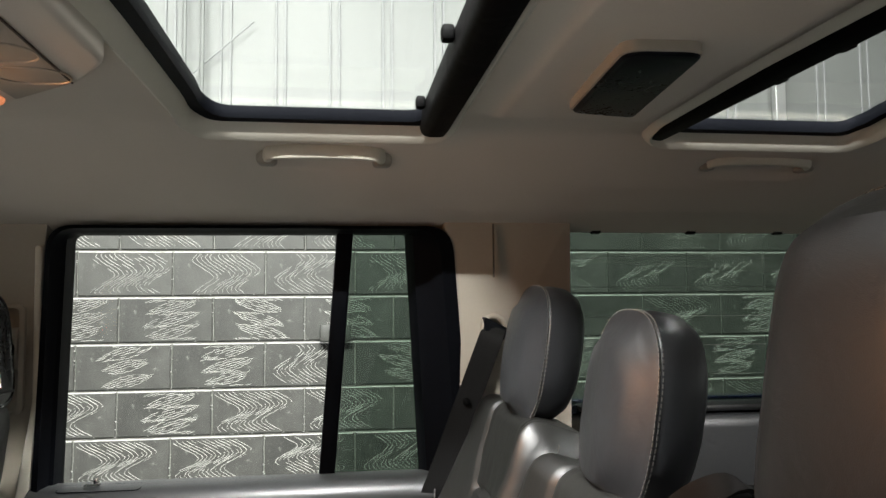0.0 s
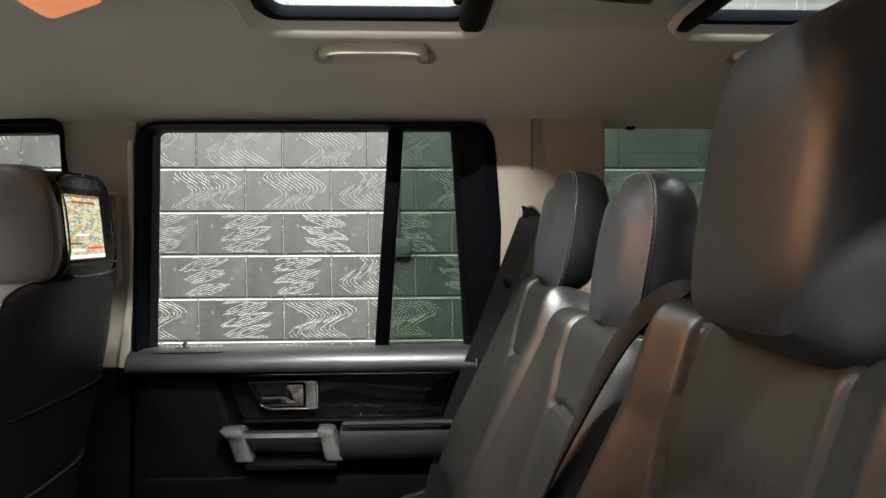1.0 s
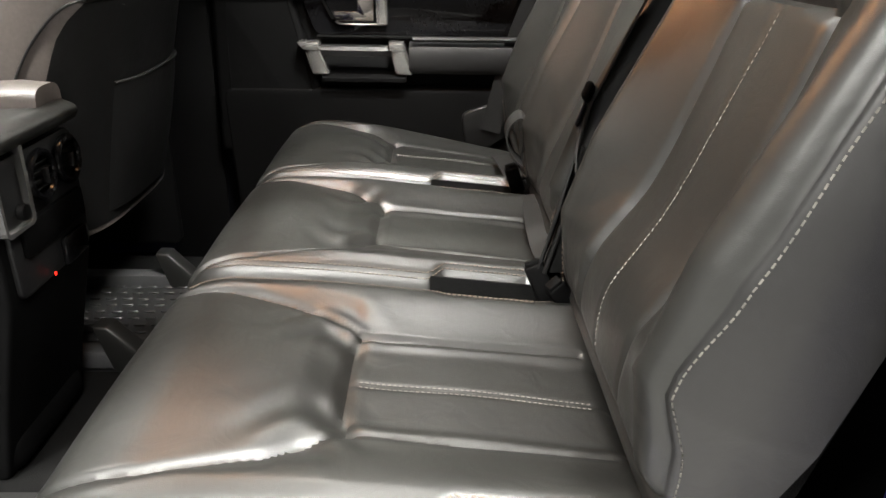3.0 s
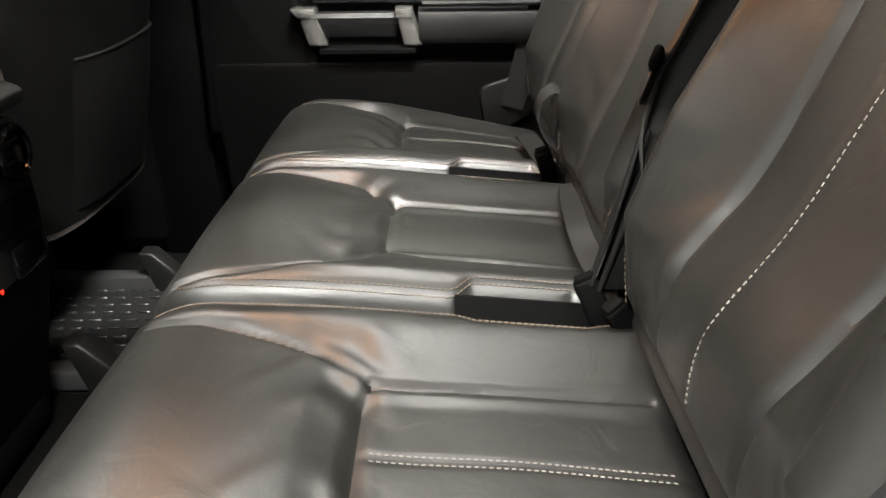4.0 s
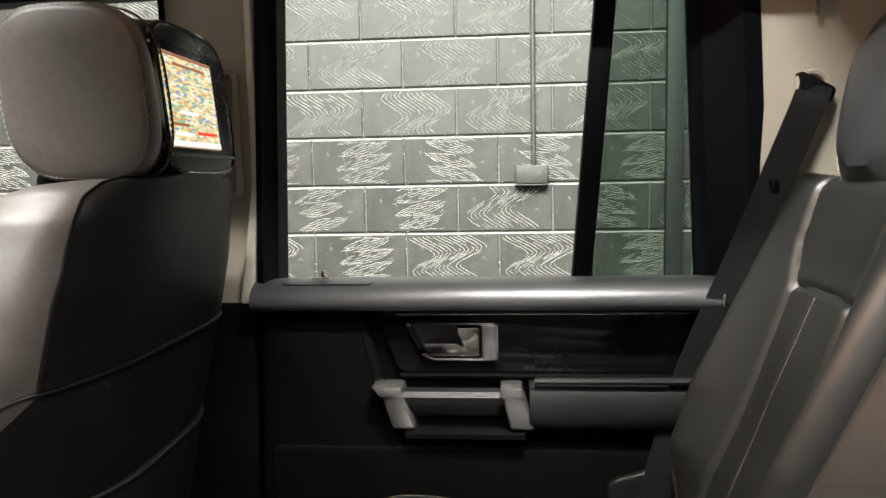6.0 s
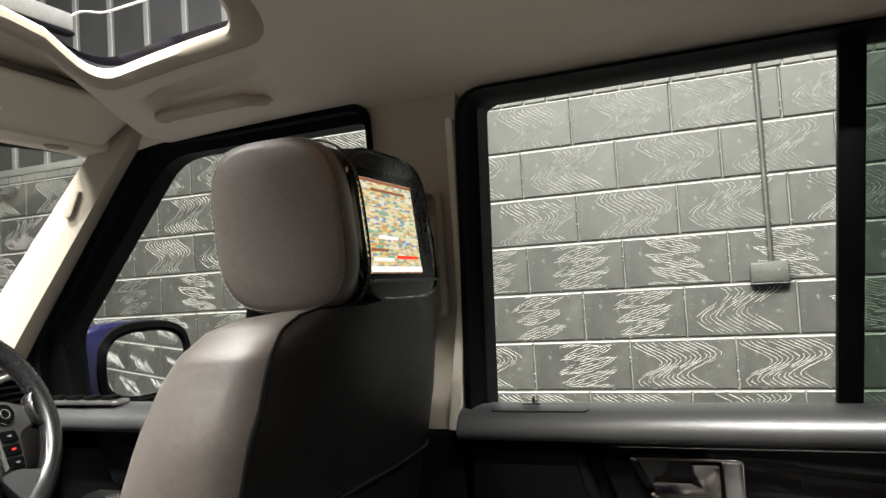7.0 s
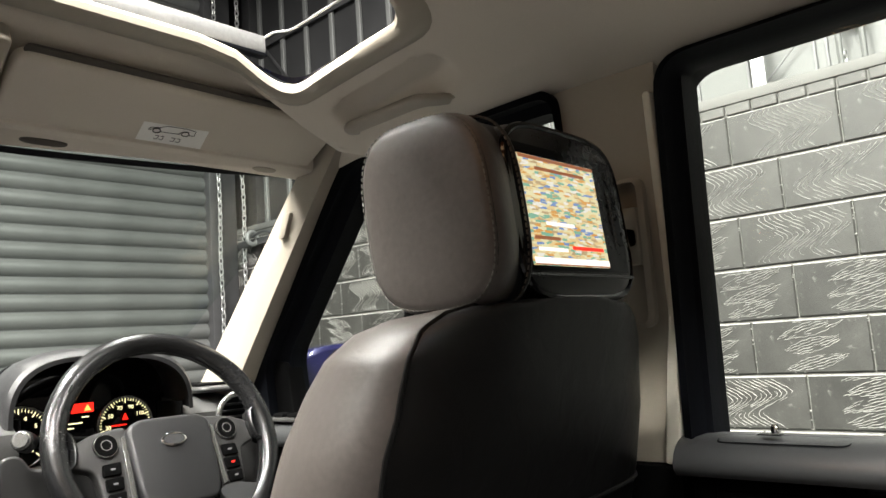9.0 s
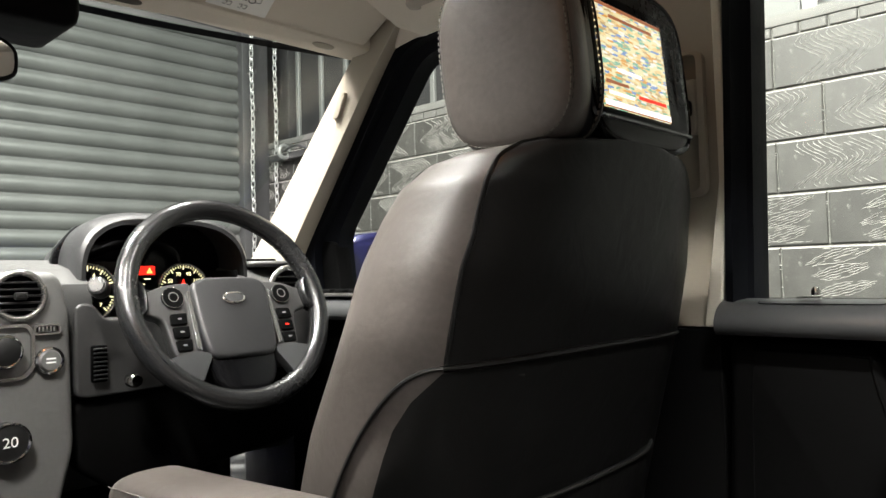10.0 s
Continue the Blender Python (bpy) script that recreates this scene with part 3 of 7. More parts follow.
def skin_z(x, y):
    return float(np.interp(abs(y - CY), [p[0] for p in SKIN], [p[1] for p in SKIN])) - 0.12 * max(0, -1.4 - x) ** 1.5


GAPS = [(h[0] + k, h[1] - k, h[2] + k, h[3] - k, h[4]) for h, k in zip(ROOFLIGHTS, (-0.06, 0.004, 0.004))]
skin = join(lining_patch(-1.90, -1.2, GAPS[0], skin_z, 0.74), lining_patch(-1.2, -0.98, None, skin_z, 0.74), lining_patch(-0.98, -0.36, GAPS[1], skin_z, 0.74),
            lining_patch(-0.36, -0.22, None, skin_z, 0.74), lining_patch(-0.22, 0.36, GAPS[2], skin_z, 0.74), lining_patch(0.36, 1.4, None, skin_z, 0.74))
tagged(part("roof_skin", skin, PAINT, None), "dark blue painted outer roof panel of the car", "roof", kind="structure")


def rooflight(i, name, label, seal, glass_mat, closed=True, lip=0.012):
    x0, x1, y0, y1, r = ROOFLIGHTS[i]
    t = thing(name, label, "sunroof", "roof windows")
    def loop(inset, dz):
        rr = max(0.012, r - inset * 0.6)
        pts = dense(rounded([(x0 + inset, y0 + inset), (x1 - inset, y0 + inset), (x1 - inset, y1 - inset), (x0 + inset, y1 - inset)], rr, 6), 0.03)
        return pts, dz
    base = dense(rounded([(x0, y0), (x1, y0), (x1, y1), (x0, y1)], r, 6), 0.02)
    xc, yc, hx, hy = (x0 + x1) / 2, (y0 + y1) / 2, (x1 - x0) / 2, (y1 - y0) / 2
    def ring(inset, z):
        return [(xc + (x - xc) * (hx - inset) / hx, yc + (y - yc) * (hy - inset) / hy, z if z > 1 else roof_z(x, y) + z) for x, y in base]
    edge = ((-lip, -0.001), (-0.022, -0.008), (-0.008, -0.013), (0.006, -0.011), (0.014, -0.003), (0.015, 0.006), (0.009, 0.013), (-0.004, 0.016), (-0.024, 0.016)) if not closed else None
    if not closed:
        part("tray", loft([ring(-0.024, 0.0158), ring(-0.045, 0.012), ring(-0.056, 0.030), ring(-0.062, 0.046)], cap=False), RUBBER, t, "black sunroof tray")
    part("surround", loft([ring(*e) for e in edge] if edge else [ring(-lip, -0.002), ring(-lip * 0.6, -0.010), ring(-0.002, -0.013), ring(0.004, -0.008), ring(0.010, 0.000), ring(0.014, 0.014), ring(0.015, 0.036)], cap=False), CREAM_LIGHT if closed else CREAM, t, "pale cream padded edge")
    if seal:
        part("seal", loft([ring(0.008, 0.030), ring(0.011, 0.012), ring(0.030, 0.014), ring(0.033, 0.022), ring(0.033, 0.032)], cap=False), RUBBER, t)
    if closed:
        g = part("glass", rbox(x0 + 0.006, x1 - 0.006, y0 + 0.006, y1 - 0.006, 1.5525, 1.5545, 0), glass_mat, t, smooth=False)
        g.visible_shadow = False
    return t


front_roof = rooflight(0, "sunroof", "open front sunroof with a pale padded edge", False, GLASS, False, 0.035)
part("frame_rail", rbox(-1.682, -1.666, 0.29, 1.100, 1.520, 1.548, 0.003), STEEL, front_roof, "silver front frame rail")
part("rail_seal", rbox(-1.680, -1.664, 0.29, 1.100, 1.514, 1.5195, 0.001), RUBBER, front_roof, "thin black rail seal")
part("wind_deflector_arm", tube(smooth_line([(-1.672, 1.100, 1.546), (-1.655, 1.108, 1.552), (-1.62, 1.112, 1.545), (-1.57, 1.112, 1.546), (-1.41, 1.110, 1.552)]), 0.0019), STEEL, front_roof, "thin metal deflector arm")
part("sliding_panel", prism([(-1.412, 0.29, 1.540), (-1.38, 0.29, 1.562), (-1.38, 1.11, 1.562), (-1.412, 1.11, 1.540)], (0.02, 0, 0.010), 0.004), PIANO, front_roof, "dark glass panel slid back")
for i, name in ((1, "roof_window"), (2, "roof_window")):
    t = rooflight(i, name, "fixed glass roof window with black seal over the rear seats", True, GLASS)
    x0, x1, y0, y1, _ = ROOFLIGHTS[i]
    if i == 1:
        part("blind_cassette", rbox(x1 - 0.048, x1 - 0.004, y0, y1, 1.510, 1.56, 0.014, 3), BLACK, t, "black roller blind cassette")
        for dy in (-0.08, -0.36):
            part("blind_hook", rbox(x1 - 0.062, x1 - 0.048, y1 + dy - 0.018, y1 + dy, 1.535, 1.553, 0.004), BLACK, t)
    else:
        part("blind_cassette", rbox(x0 - 0.004, x0 + 0.034, y0, y1, 1.513, 1.545, 0.010, 3), BLACK, t, "black roller blind cassette")
        for dy in (-0.30, -0.42):
            part("blind_hook", rbox(x0 + 0.03, x0 + 0.05, y1 + dy - 0.025, y1 + dy, 1.52, 1.538, 0.005), BLACK, t)

# Floor, bulkheads, outer skins: plain, mostly unseen shell that also blocks stray light.
tagged(part("floor", rbox(-2.5, 1.35, -0.02, 1.42, 0.12, 0.2, 0), CARPET, None, smooth=False), "black carpeted floor of the car", "floor", kind="structure")
tagged(part("bulkhead", rbox(-2.62, -2.5, 0.0, 1.40, 0.12, 0.94, 0.02), CARPET, None), "black carpeted front bulkhead", "bulkhead", kind="structure")
tagged(part("body_side_right", join(rbox(-2.65, 1.4, 1.425, 1.45, -0.05, 0.905, 0.01), rbox(-0.40, 1.4, 1.41, 1.43, 0.9, 1.05, 0.01), rbox(-1.9, 1.4, 1.385, 1.43, 1.405, 1.44, 0.01)), PAINT, None), "dark blue painted outer side of the car", "car body", kind="structure")
tagged(part("body_side_left", join(rbox(-2.65, -1.22, -0.05, -0.025, -0.05, 0.905, 0.01), rbox(-0.38, 1.4, -0.05, -0.025, -0.05, 1.05, 0.01), rbox(-1.9, 1.4, -0.03, 0.015, 1.405, 1.44, 0.01),
                                   rbox(-1.30, -1.20, -0.04, 0.05, 0.2, 1.42, 0.02), rbox(-0.38, -0.18, -0.04, 0.05, 0.2, 1.42, 0.02), rbox(-1.22, -0.38, -0.05, 0.05, 0.05, 0.2, 0.01)), PAINT, None), "dark blue painted car side with the rear door open", "car body", kind="structure")
tagged(part("tailgate", join(rbox(1.32, 1.38, 0.0, 1.40, 0.1, 1.0, 0.02), rbox(1.25, 1.32, 0.0, 1.40, 1.38, 1.50, 0.02)), BLACK, None), "closed tailgate lined with black trim", "tailgate", kind="structure")
tagged(part("load_floor", rbox(-0.12, 1.3, 0.05, 1.33, 0.2, 0.72, 0.02), CARPET, None), "black carpeted load floor behind the rear seats", "load floor", kind="structure")
bonnet = [[(x, CY - hw, z), (x, CY - hw * 0.6, z + 0.05), (x, CY + hw * 0.6, z + 0.05), (x, CY + hw, z)] for x, hw, z in ((-2.62, 0.78, 0.80), (-3.2, 0.76, 0.76), (-3.55, 0.7, 0.70), (-3.6, 0.68, 0.3))]
tagged(part("bonnet", loft(bonnet, cap=False, closed=False), PAINT, None), "dark blue painted bonnet", "bonnet", kind="structure")

# ---- pillars and doors ----
def trim(name, loop, y_in, y_out, mat, label, category, r=0.012):
    """A pillar trim: an outline in x and z, pushed from its inner face out to the shell."""
    return tagged(part(name, prism([(x, y_in + (win_y(z) - win_y(0.93)) * 0.8, z) for x, z in loop], (0, y_out - y_in, 0), r, 3), mat, None), label, category, kind="structure")


trim("trim_b_pillar", rounded([(-1.375, 1.425), (-1.305, 1.395), (-1.292, 1.30), (-1.29, 0.885), (-1.188, 0.885), (-1.172, 1.18), (-1.148, 1.425)], [0.005, 0.03, 0.03, 0.004, 0.004, 0.05, 0.005], 4), 1.365, 1.425, CREAM, "beige plastic trim on the centre pillar", "pillar trim")
# Light on the pillar's turned edge is put in as a paler strip.
edge_strip = [(-1.205, 0.886), (-1.182, 0.886), (-1.160, 1.08), (-1.154, 1.36), (-1.166, 1.36), (-1.172, 1.08)]
trim("trim_b_pillar_edge", rounded(edge_strip, 0.004, 2), 1.350, 1.39, CREAM_LIGHT, "pale strip for the lit edge of the centre pillar trim", "pillar trim", 0.004)
trim("trim_b_pillar_lower", rounded([(-1.31, 0.883), (-1.185, 0.883), (-1.20, 0.2), (-1.34, 0.2)], 0.01, 3), 1.352, 1.42, BLACK, "black lower trim on the centre pillar", "pillar trim")
trim("trim_c_pillar", rounded([(-0.432, 1.425), (-0.392, 1.0), (-0.35, 0.7), (-0.17, 0.7), (-0.180, 1.40), (-0.178, 1.425)], 0.01, 3), 1.345, 1.42, CREAM, "beige plastic trim on the rear pillar", "pillar trim")
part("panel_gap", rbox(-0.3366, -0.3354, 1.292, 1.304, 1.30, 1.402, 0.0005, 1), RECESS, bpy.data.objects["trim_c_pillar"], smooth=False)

# Belt guide on the rear pillar.
guide = thing("belt_guide", "round beige belt guide with a dark slot on the rear pillar", "belt guide", at=(-0.335, 1.312, 1.205))
part("ring", moved(torus(0.021, 0.005, 28, 8), pose(0, 0, 0, 0, 0, 90)), CREAM, guide)
part("slot", prism([(x, -0.012, z) for x, z in rounded([(-0.022, 0.022), (0.03, -0.005), (0.022, -0.026), (-0.016, -0.012)], 0.008, 4)], (0, 0.02, 0), 0.003), RUBBER, guide)

# Belt height adjuster on the centre pillar.
adjuster = thing("belt_adjuster", "beige belt height adjuster with black button on the centre pillar", "belt adjuster", at=(-1.205, 1.322, 1.16))
part("slide_frame", band([(x, 0.004, z) for x, z in rounded([(-0.022, 0.095), (0.022, 0.095), (0.022, -0.10), (-0.022, -0.10)], 0.015, 4)],
                         [(x, -0.002, z) for x, z in rounded([(-0.016, 0.089), (0.016, 0.089), (0.016, -0.094), (-0.016, -0.094)], 0.012, 4)], (0, 0.01, 0)), CREAM, adjuster)
part("slide", rbox(-0.015, 0.015, -0.006, 0.006, -0.02, 0.055, 0.004), CREAM, adjuster)
part("button", rbox(-0.012, 0.012, -0.024, -0.004, 0.004, 0.026, 0.005), BLACK, adjuster)


def ring_loop(pts, r, off):
    return [(x, win_y(z) + off, z) for x, z in rounded(pts, r, 6)]


# Rear door.
rear_door = thing("rear_door", "black rear passenger door with gloss black strip and silver pulls", "car door", at=(0, 0, 0))
outer = [(-1.143, 1.396), (-0.415, 1.398), (-0.372, 0.90), (-1.176, 0.885)]
inner = [(-1.118, 1.383), (-0.500, 1.386), (-0.468, 0.90), (-1.146, 0.90)]
rim = [(-1.132, 1.390), (-0.44, 1.392), (-0.40, 0.90), (-1.164, 0.89)]
lo, li, lr = ring_loop(outer, [0.045, 0.05, 0.01, 0.01], -0.055), ring_loop(inner, [0.016, 0.006, 0.02, 0.01], 0.0), ring_loop(rim, [0.04, 0.045, 0.01, 0.01], -0.06)
step = ring_loop([(-1.118, 1.384), (-0.488, 1.387), (-0.456, 0.90), (-1.148, 0.895)], [0.02, 0.01, 0.02, 0.01], -0.028)
step2 = ring_loop([(-1.124, 1.386), (-0.47, 1.389), (-0.43, 0.90), (-1.155, 0.893)], [0.03, 0.03, 0.02, 0.01], -0.032)
back = [(x, y + 0.12, z) for x, y, z in lo]
part("window_frame", loft([back, lo, lr, step2, step, li, [(x, y + 0.02, z) for x, y, z in li]], cap=False), RUBBER, rear_door, "black rubber and plastic window surround")
part("window_divider", prism([(x, win_y(z) - 0.016, z) for x, z in ((-0.633, 1.388), (-0.601, 1.388), (-0.637, 0.90), (-0.668, 0.90))], (0, 0.03, 0), 0.004), RUBBER, rear_door)
pane = part("window_pane", prism(xz_loop([(-1.16, 1.41), (-0.62, 1.41), (-0.655, 0.88), (-1.19, 0.88)]), (0, 0.004, 0)), GLASS, rear_door, "clear wind-down pane", smooth=False)
pane.visible_shadow = False
pane = part("quarter_pane", prism(xz_loop([(-0.615, 1.41), (-0.47, 1.41), (-0.43, 0.88), (-0.65, 0.88)]), (0, 0.004, 0)), PRIVACY, rear_door, "dark tinted fixed pane", smooth=False)
pane.visible_shadow = False


def swept_x(profile, xs, shift=None):
    """A profile in y and z carried along x."""
    return loft([[(x, y + (shift(x)[0] if shift else 0), z + (shift(x)[1] if shift else 0)) for y, z in profile] for x in xs])


def sill_profile(y_in, top, depth):
    return [(1.40, top + 0.004), (1.374, top + 0.006), (y_in + 0.036, top + 0.004), (y_in + 0.024, top + 0.0005), (y_in + 0.014, top - 0.005), (y_in + 0.006, top - 0.013), (y_in + 0.001, top - 0.023), (y_in + 0.002, top - 0.032), (y_in + 0.008, top - depth + 0.001), (y_in + 0.018, top - depth), (1.42, top - depth)]


part("sill", swept_x(sill_profile(1.318, 0.918, 0.040), np.linspace(-1.178, -0.36, 24)), SILLGREY, rear_door, "dark grey window sill")
part("lock_groove", tube([(x, y, 0.9195 + 0.13 * (y - 1.344)) for x, y in rounded([(-1.13, 1.338), (-0.985, 1.338), (-0.985, 1.372), (-1.13, 1.372)], 0.012, 4)], 0.0009, 6, True), RUBBER, rear_door)
part("lock_slot", rbox(-1.085, -1.058, 1.350, 1.364, 0.9260, 0.9272, 0.0005), PIANO, rear_door)
part("lock_button", moved(disc(0.0055, 0.003, 0.008, 16, 0.002), Matrix.Translation((-1.064, 1.356, 0.929)) @ pose(0, 0, 0, 0, -90, 0)), CHROME, rear_door, "small chrome lock button")
part("upper_panel", prism([(x, 1.378, z) for x, z in rounded([(-1.18, 0.885), (-0.36, 0.885), (-0.34, 0.64), (-1.19, 0.64)], 0.01, 3)], (0, 0.04, 0), 0.003), BLACK, rear_door)
leather_front = rounded([(-1.172, 0.874), (-1.004, 0.872), (-0.985, 0.81), (-0.928, 0.60), (-0.925, 0.50), (-1.185, 0.50)], [0.018, 0.02, 0.05, 0.02, 0.02, 0.02], 5)
part("leather_pad", prism([(x, 1.352, z) for x, z in leather_front], (0, 0.04, 0), 0.012, 3), BLACK, rear_door, "black leather door pad")
seam = [(x, 1.3515, z) for x, z in ((-1.150, 0.50), (-1.142, 0.845), (-1.125, 0.858), (-1.018, 0.857), (-1.003, 0.83), (-0.948, 0.60))]
part("pad_seam", tube(smooth_line(seam, 6), 0.0014, 6), BLACK, rear_door)
part("gloss_strip", prism([(x, 1.364, z) for x, z in rounded([(-0.985, 0.872), (-0.42, 0.872), (-0.40, 0.770), (-0.948, 0.770)], [0.012, 0.006, 0.006, 0.02], 4)], (0, 0.02, 0), 0.004, 3), PIANO, rear_door, "gloss black strip")
part("strip_edge", tube([(-0.95, 1.362, 0.8665), (-0.42, 1.362, 0.8675)], 0.0016, 6), SATIN, rear_door)
part("strip_lip", tube([(-0.945, 1.360, 0.767), (-0.42, 1.360, 0.7665)], 0.004, 8), BLACK, rear_door)
# Opening lever in its chrome bezel.
bez_o = [(x, 1.355, z) for x, z in rounded([(-0.936, 0.853), (-0.787, 0.853), (-0.787, 0.793), (-0.905, 0.793)], [0.006, 0.008, 0.008, 0.022], 5)]
bez_i = [(x, 1.353, z) for x, z in rounded([(-0.928, 0.8505), (-0.812, 0.8505), (-0.812, 0.797), (-0.900, 0.797)], [0.005, 0.004, 0.004, 0.018], 5)]
bezel = part("handle_bezel", band(bez_o, bez_i, (0, 0.014, 0)), CHROME, rear_door, "chrome bezel")
part("recess", prism([(x, y + 0.010, z) for x, y, z in bez_i], (0, 0.004, 0)), PIANO, bezel, smooth=False)
lever = part("opening_lever", prism([(x, 1.347, z) for x, z in rounded([(-0.905, 0.822), (-0.852, 0.822), (-0.852, 0.847), (-0.816, 0.847), (-0.816, 0.802), (-0.900, 0.802)], 0.004, 3)], (0, 0.012, 0), 0.003), DARKCHROME, rear_door, "chrome opening lever, brown reflection in its colour")
part("bezel_plate", prism([(x, 1.350, z) for x, z in rounded([(-0.812, 0.852), (-0.788, 0.852), (-0.788, 0.794), (-0.812, 0.794)], 0.006, 4)], (0, 0.010, 0), 0.003), SATIN, rear_door)
# Pull handle and arm ledge.
for xa, xb, xc in ((-0.974, -0.938, -0.917), (-0.784, -0.750, -0.729)):
    part("pull_bracket", prism([(xa, 1.314, 0.758), (xb, 1.314, 0.758), (xc, 1.330, 0.686), (xc - 0.040, 1.330, 0.686)], (0, 0.05, 0), 0.006, 3), SATIN, rear_door, "satin silver pull bracket")
    part("bracket_cap", prism([(xa - 0.012 * (xa < -0.9), 1.312, 0.760), (xb, 1.312, 0.760), (xb + 0.004, 1.313, 0.742), (xa + 0.002, 1.313, 0.742)], (0, 0.05, 0), 0.004), SATIN, rear_door)
ledge = [(1.385, 0.756), (1.345, 0.757), (1.328, 0.750), (1.322, 0.735), (1.326, 0.700), (1.335, 0.690), (1.385, 0.688)]
part("arm_ledge", swept_x(ledge, np.linspace(-0.738, -0.36, 10)), SOFTBLACK, rear_door, "padded black arm ledge")
part("pull_bar", swept_x([(1.342, 0.752), (1.326, 0.750), (1.320, 0.742), (1.324, 0.730), (1.342, 0.728)], np.linspace(-0.945, -0.755, 6)), SOFTBLACK, rear_door)
part("pull_cup", swept_x([(1.386, 0.748), (1.376, 0.72), (1.366, 0.692), (1.336, 0.684), (1.330, 0.680), (1.330, 0.672), (1.386, 0.670)], np.linspace(-0.935, -0.745, 6)), BLACK, rear_door)
part("ledge_rib", tube([(-0.73, 1.330, 0.7665), (-0.38, 1.330, 0.768)], 0.006, 8), SOFTBLACK, rear_door)
part("lower_panel", prism([(x, 1.35, z) for x, z in rounded([(-1.17, 0.655), (-0.35, 0.655), (-0.42, 0.30), (-1.15, 0.26)], 0.03, 4)], (0, 0.06, 0), 0.012, 3), BLACK, rear_door)
part("speaker_trim", prism([(x, 1.341, z) for x, z in rounded([(-0.62, 0.60), (-0.36, 0.68), (-0.33, 0.64), (-0.60, 0.49)], 0.02, 4)], (0, 0.03, 0), 0.01, 3), BACKPANEL, rear_door)
part("door_end", rbox(-0.372, -0.36, 1.33, 1.40, 0.3, 0.90, 0.004), BLACK, rear_door)
part("inner_skin", rbox(-1.26, -0.34, 1.405, 1.4235, 0.2, 0.89, 0.004), RUBBER, rear_door)
part("door_pin", rbox(-0.452, -0.448, 1.313, 1.318, 0.885, 0.905, 0.001), CHROME, rear_door)

# Front door.
front_door = thing("front_door", "black driver's door with silver opening lever", "car door")
fo = [(-1.296, 1.405), (-1.795, 1.402), (-2.20, 1.02), (-2.20, 0.90), (-1.296, 0.90)]
fi = [(-1.300, 1.378), (-1.715, 1.372), (-2.015, 1.055), (-2.015, 0.90), (-1.300, 0.90)]
fm = [(-1.298, 1.392), (-1.726, 1.387), (-2.065, 1.035), (-2.065, 0.90), (-1.298, 0.90)]
rr = [0.03, 0.05, 0.03, 0.005, 0.005]
loops = [ring_loop(fo, rr, 0.05), ring_loop(fo, rr, -0.045), ring_loop(fm, rr, -0.05), ring_loop(fm, rr, -0.03), ring_loop(fi, rr, -0.02), ring_loop(fi, rr, 0.02)]
part("window_frame", loft(loops, cap=False), RUBBER, front_door, "black rubber window surround")
pane = part("window_pane", prism(xz_loop([(-1.27, 1.41), (-1.74, 1.41), (-2.10, 1.03), (-2.10, 0.88), (-1.27, 0.88)]), (0, 0.004, 0)), GLASS, front_door, smooth=False)
pane.visible_shadow = False
part("mirror_sail", prism([(x, win_y(z) - 0.03, z) for x, z in rounded([(-2.085, 1.05), (-2.015, 1.040), (-2.010, 0.915), (-2.10, 0.915)], 0.012, 4)], (0, 0.04, 0), 0.006), BLACK, front_door, "black mirror corner cover")
part("sill", swept_x(sill_profile(1.318, 0.918, 0.040), np.linspace(-2.15, -1.315, 20)), SILLGREY, front_door, "dark grey window sill")
part("panel", prism([(x, 1.378, z) for x, z in rounded([(-2.2, 0.885), (-1.31, 0.885), (-1.32, 0.25), (-2.2, 0.25)], 0.02, 3)], (0, 0.04, 0), 0.005), BLACK, front_door)
part("gloss_strip", prism([(x, 1.364, z) for x, z in rounded([(-1.95, 0.872), (-1.36, 0.872), (-1.36, 0.770), (-1.90, 0.770)], 0.012, 4)], (0, 0.02, 0), 0.004, 3), PIANO, front_door, "gloss black strip")
part("handle_bezel", band([(x - 0.90, y, z - 0.004) for x, y, z in bez_o], [(x - 0.90, y, z - 0.004) for x, y, z in bez_i], (0, 0.014, 0)), CHROME, front_door, "chrome bezel")
part("opening_lever", prism([(x - 0.90, 1.347, z - 0.004) for x, z in rounded([(-0.905, 0.822), (-0.852, 0.822), (-0.852, 0.847), (-0.816, 0.847), (-0.816, 0.802), (-0.900, 0.802)], 0.004, 3)], (0, 0.012, 0), 0.003), SATIN, front_door, "satin silver opening lever")
part("arm_ledge", swept_x(ledge, np.linspace(-1.95, -1.34, 10)), SOFTBLACK, front_door, "padded black arm ledge")
part("pull_bracket", prism([(-1.90, 1.314, 0.758), (-1.86, 1.314, 0.758), (-1.84, 1.330, 0.686), (-1.88, 1.330, 0.686)], (0, 0.05, 0), 0.006, 3), SATIN, front_door)
switches = part("switch_plate", prism([(x, y, 0.925) for x, y in rounded([(-2.06, 1.335), (-1.86, 1.335), (-1.86, 1.378), (-2.06, 1.378)], 0.012, 4)], (0, 0, 0.008), 0.003), SATIN, front_door, "silver plate with switches")
for i in range(4):
    part("switch", rbox(-2.04 + 0.045 * i, -2.01 + 0.045 * i, 1.343, 1.368, 0.933, 0.941, 0.004), BLACK, switches)

# Rear side window behind the pillar.
rear_window = thing("rear_side_window", "dark tinted fixed side window over the load space", "car window")
qo, qi = [(-0.178, 1.402), (0.85, 1.40), (0.85, 1.03), (-0.178, 1.03)], [(-0.176, 1.4005), (0.80, 1.395), (0.80, 1.045), (-0.176, 1.045)]
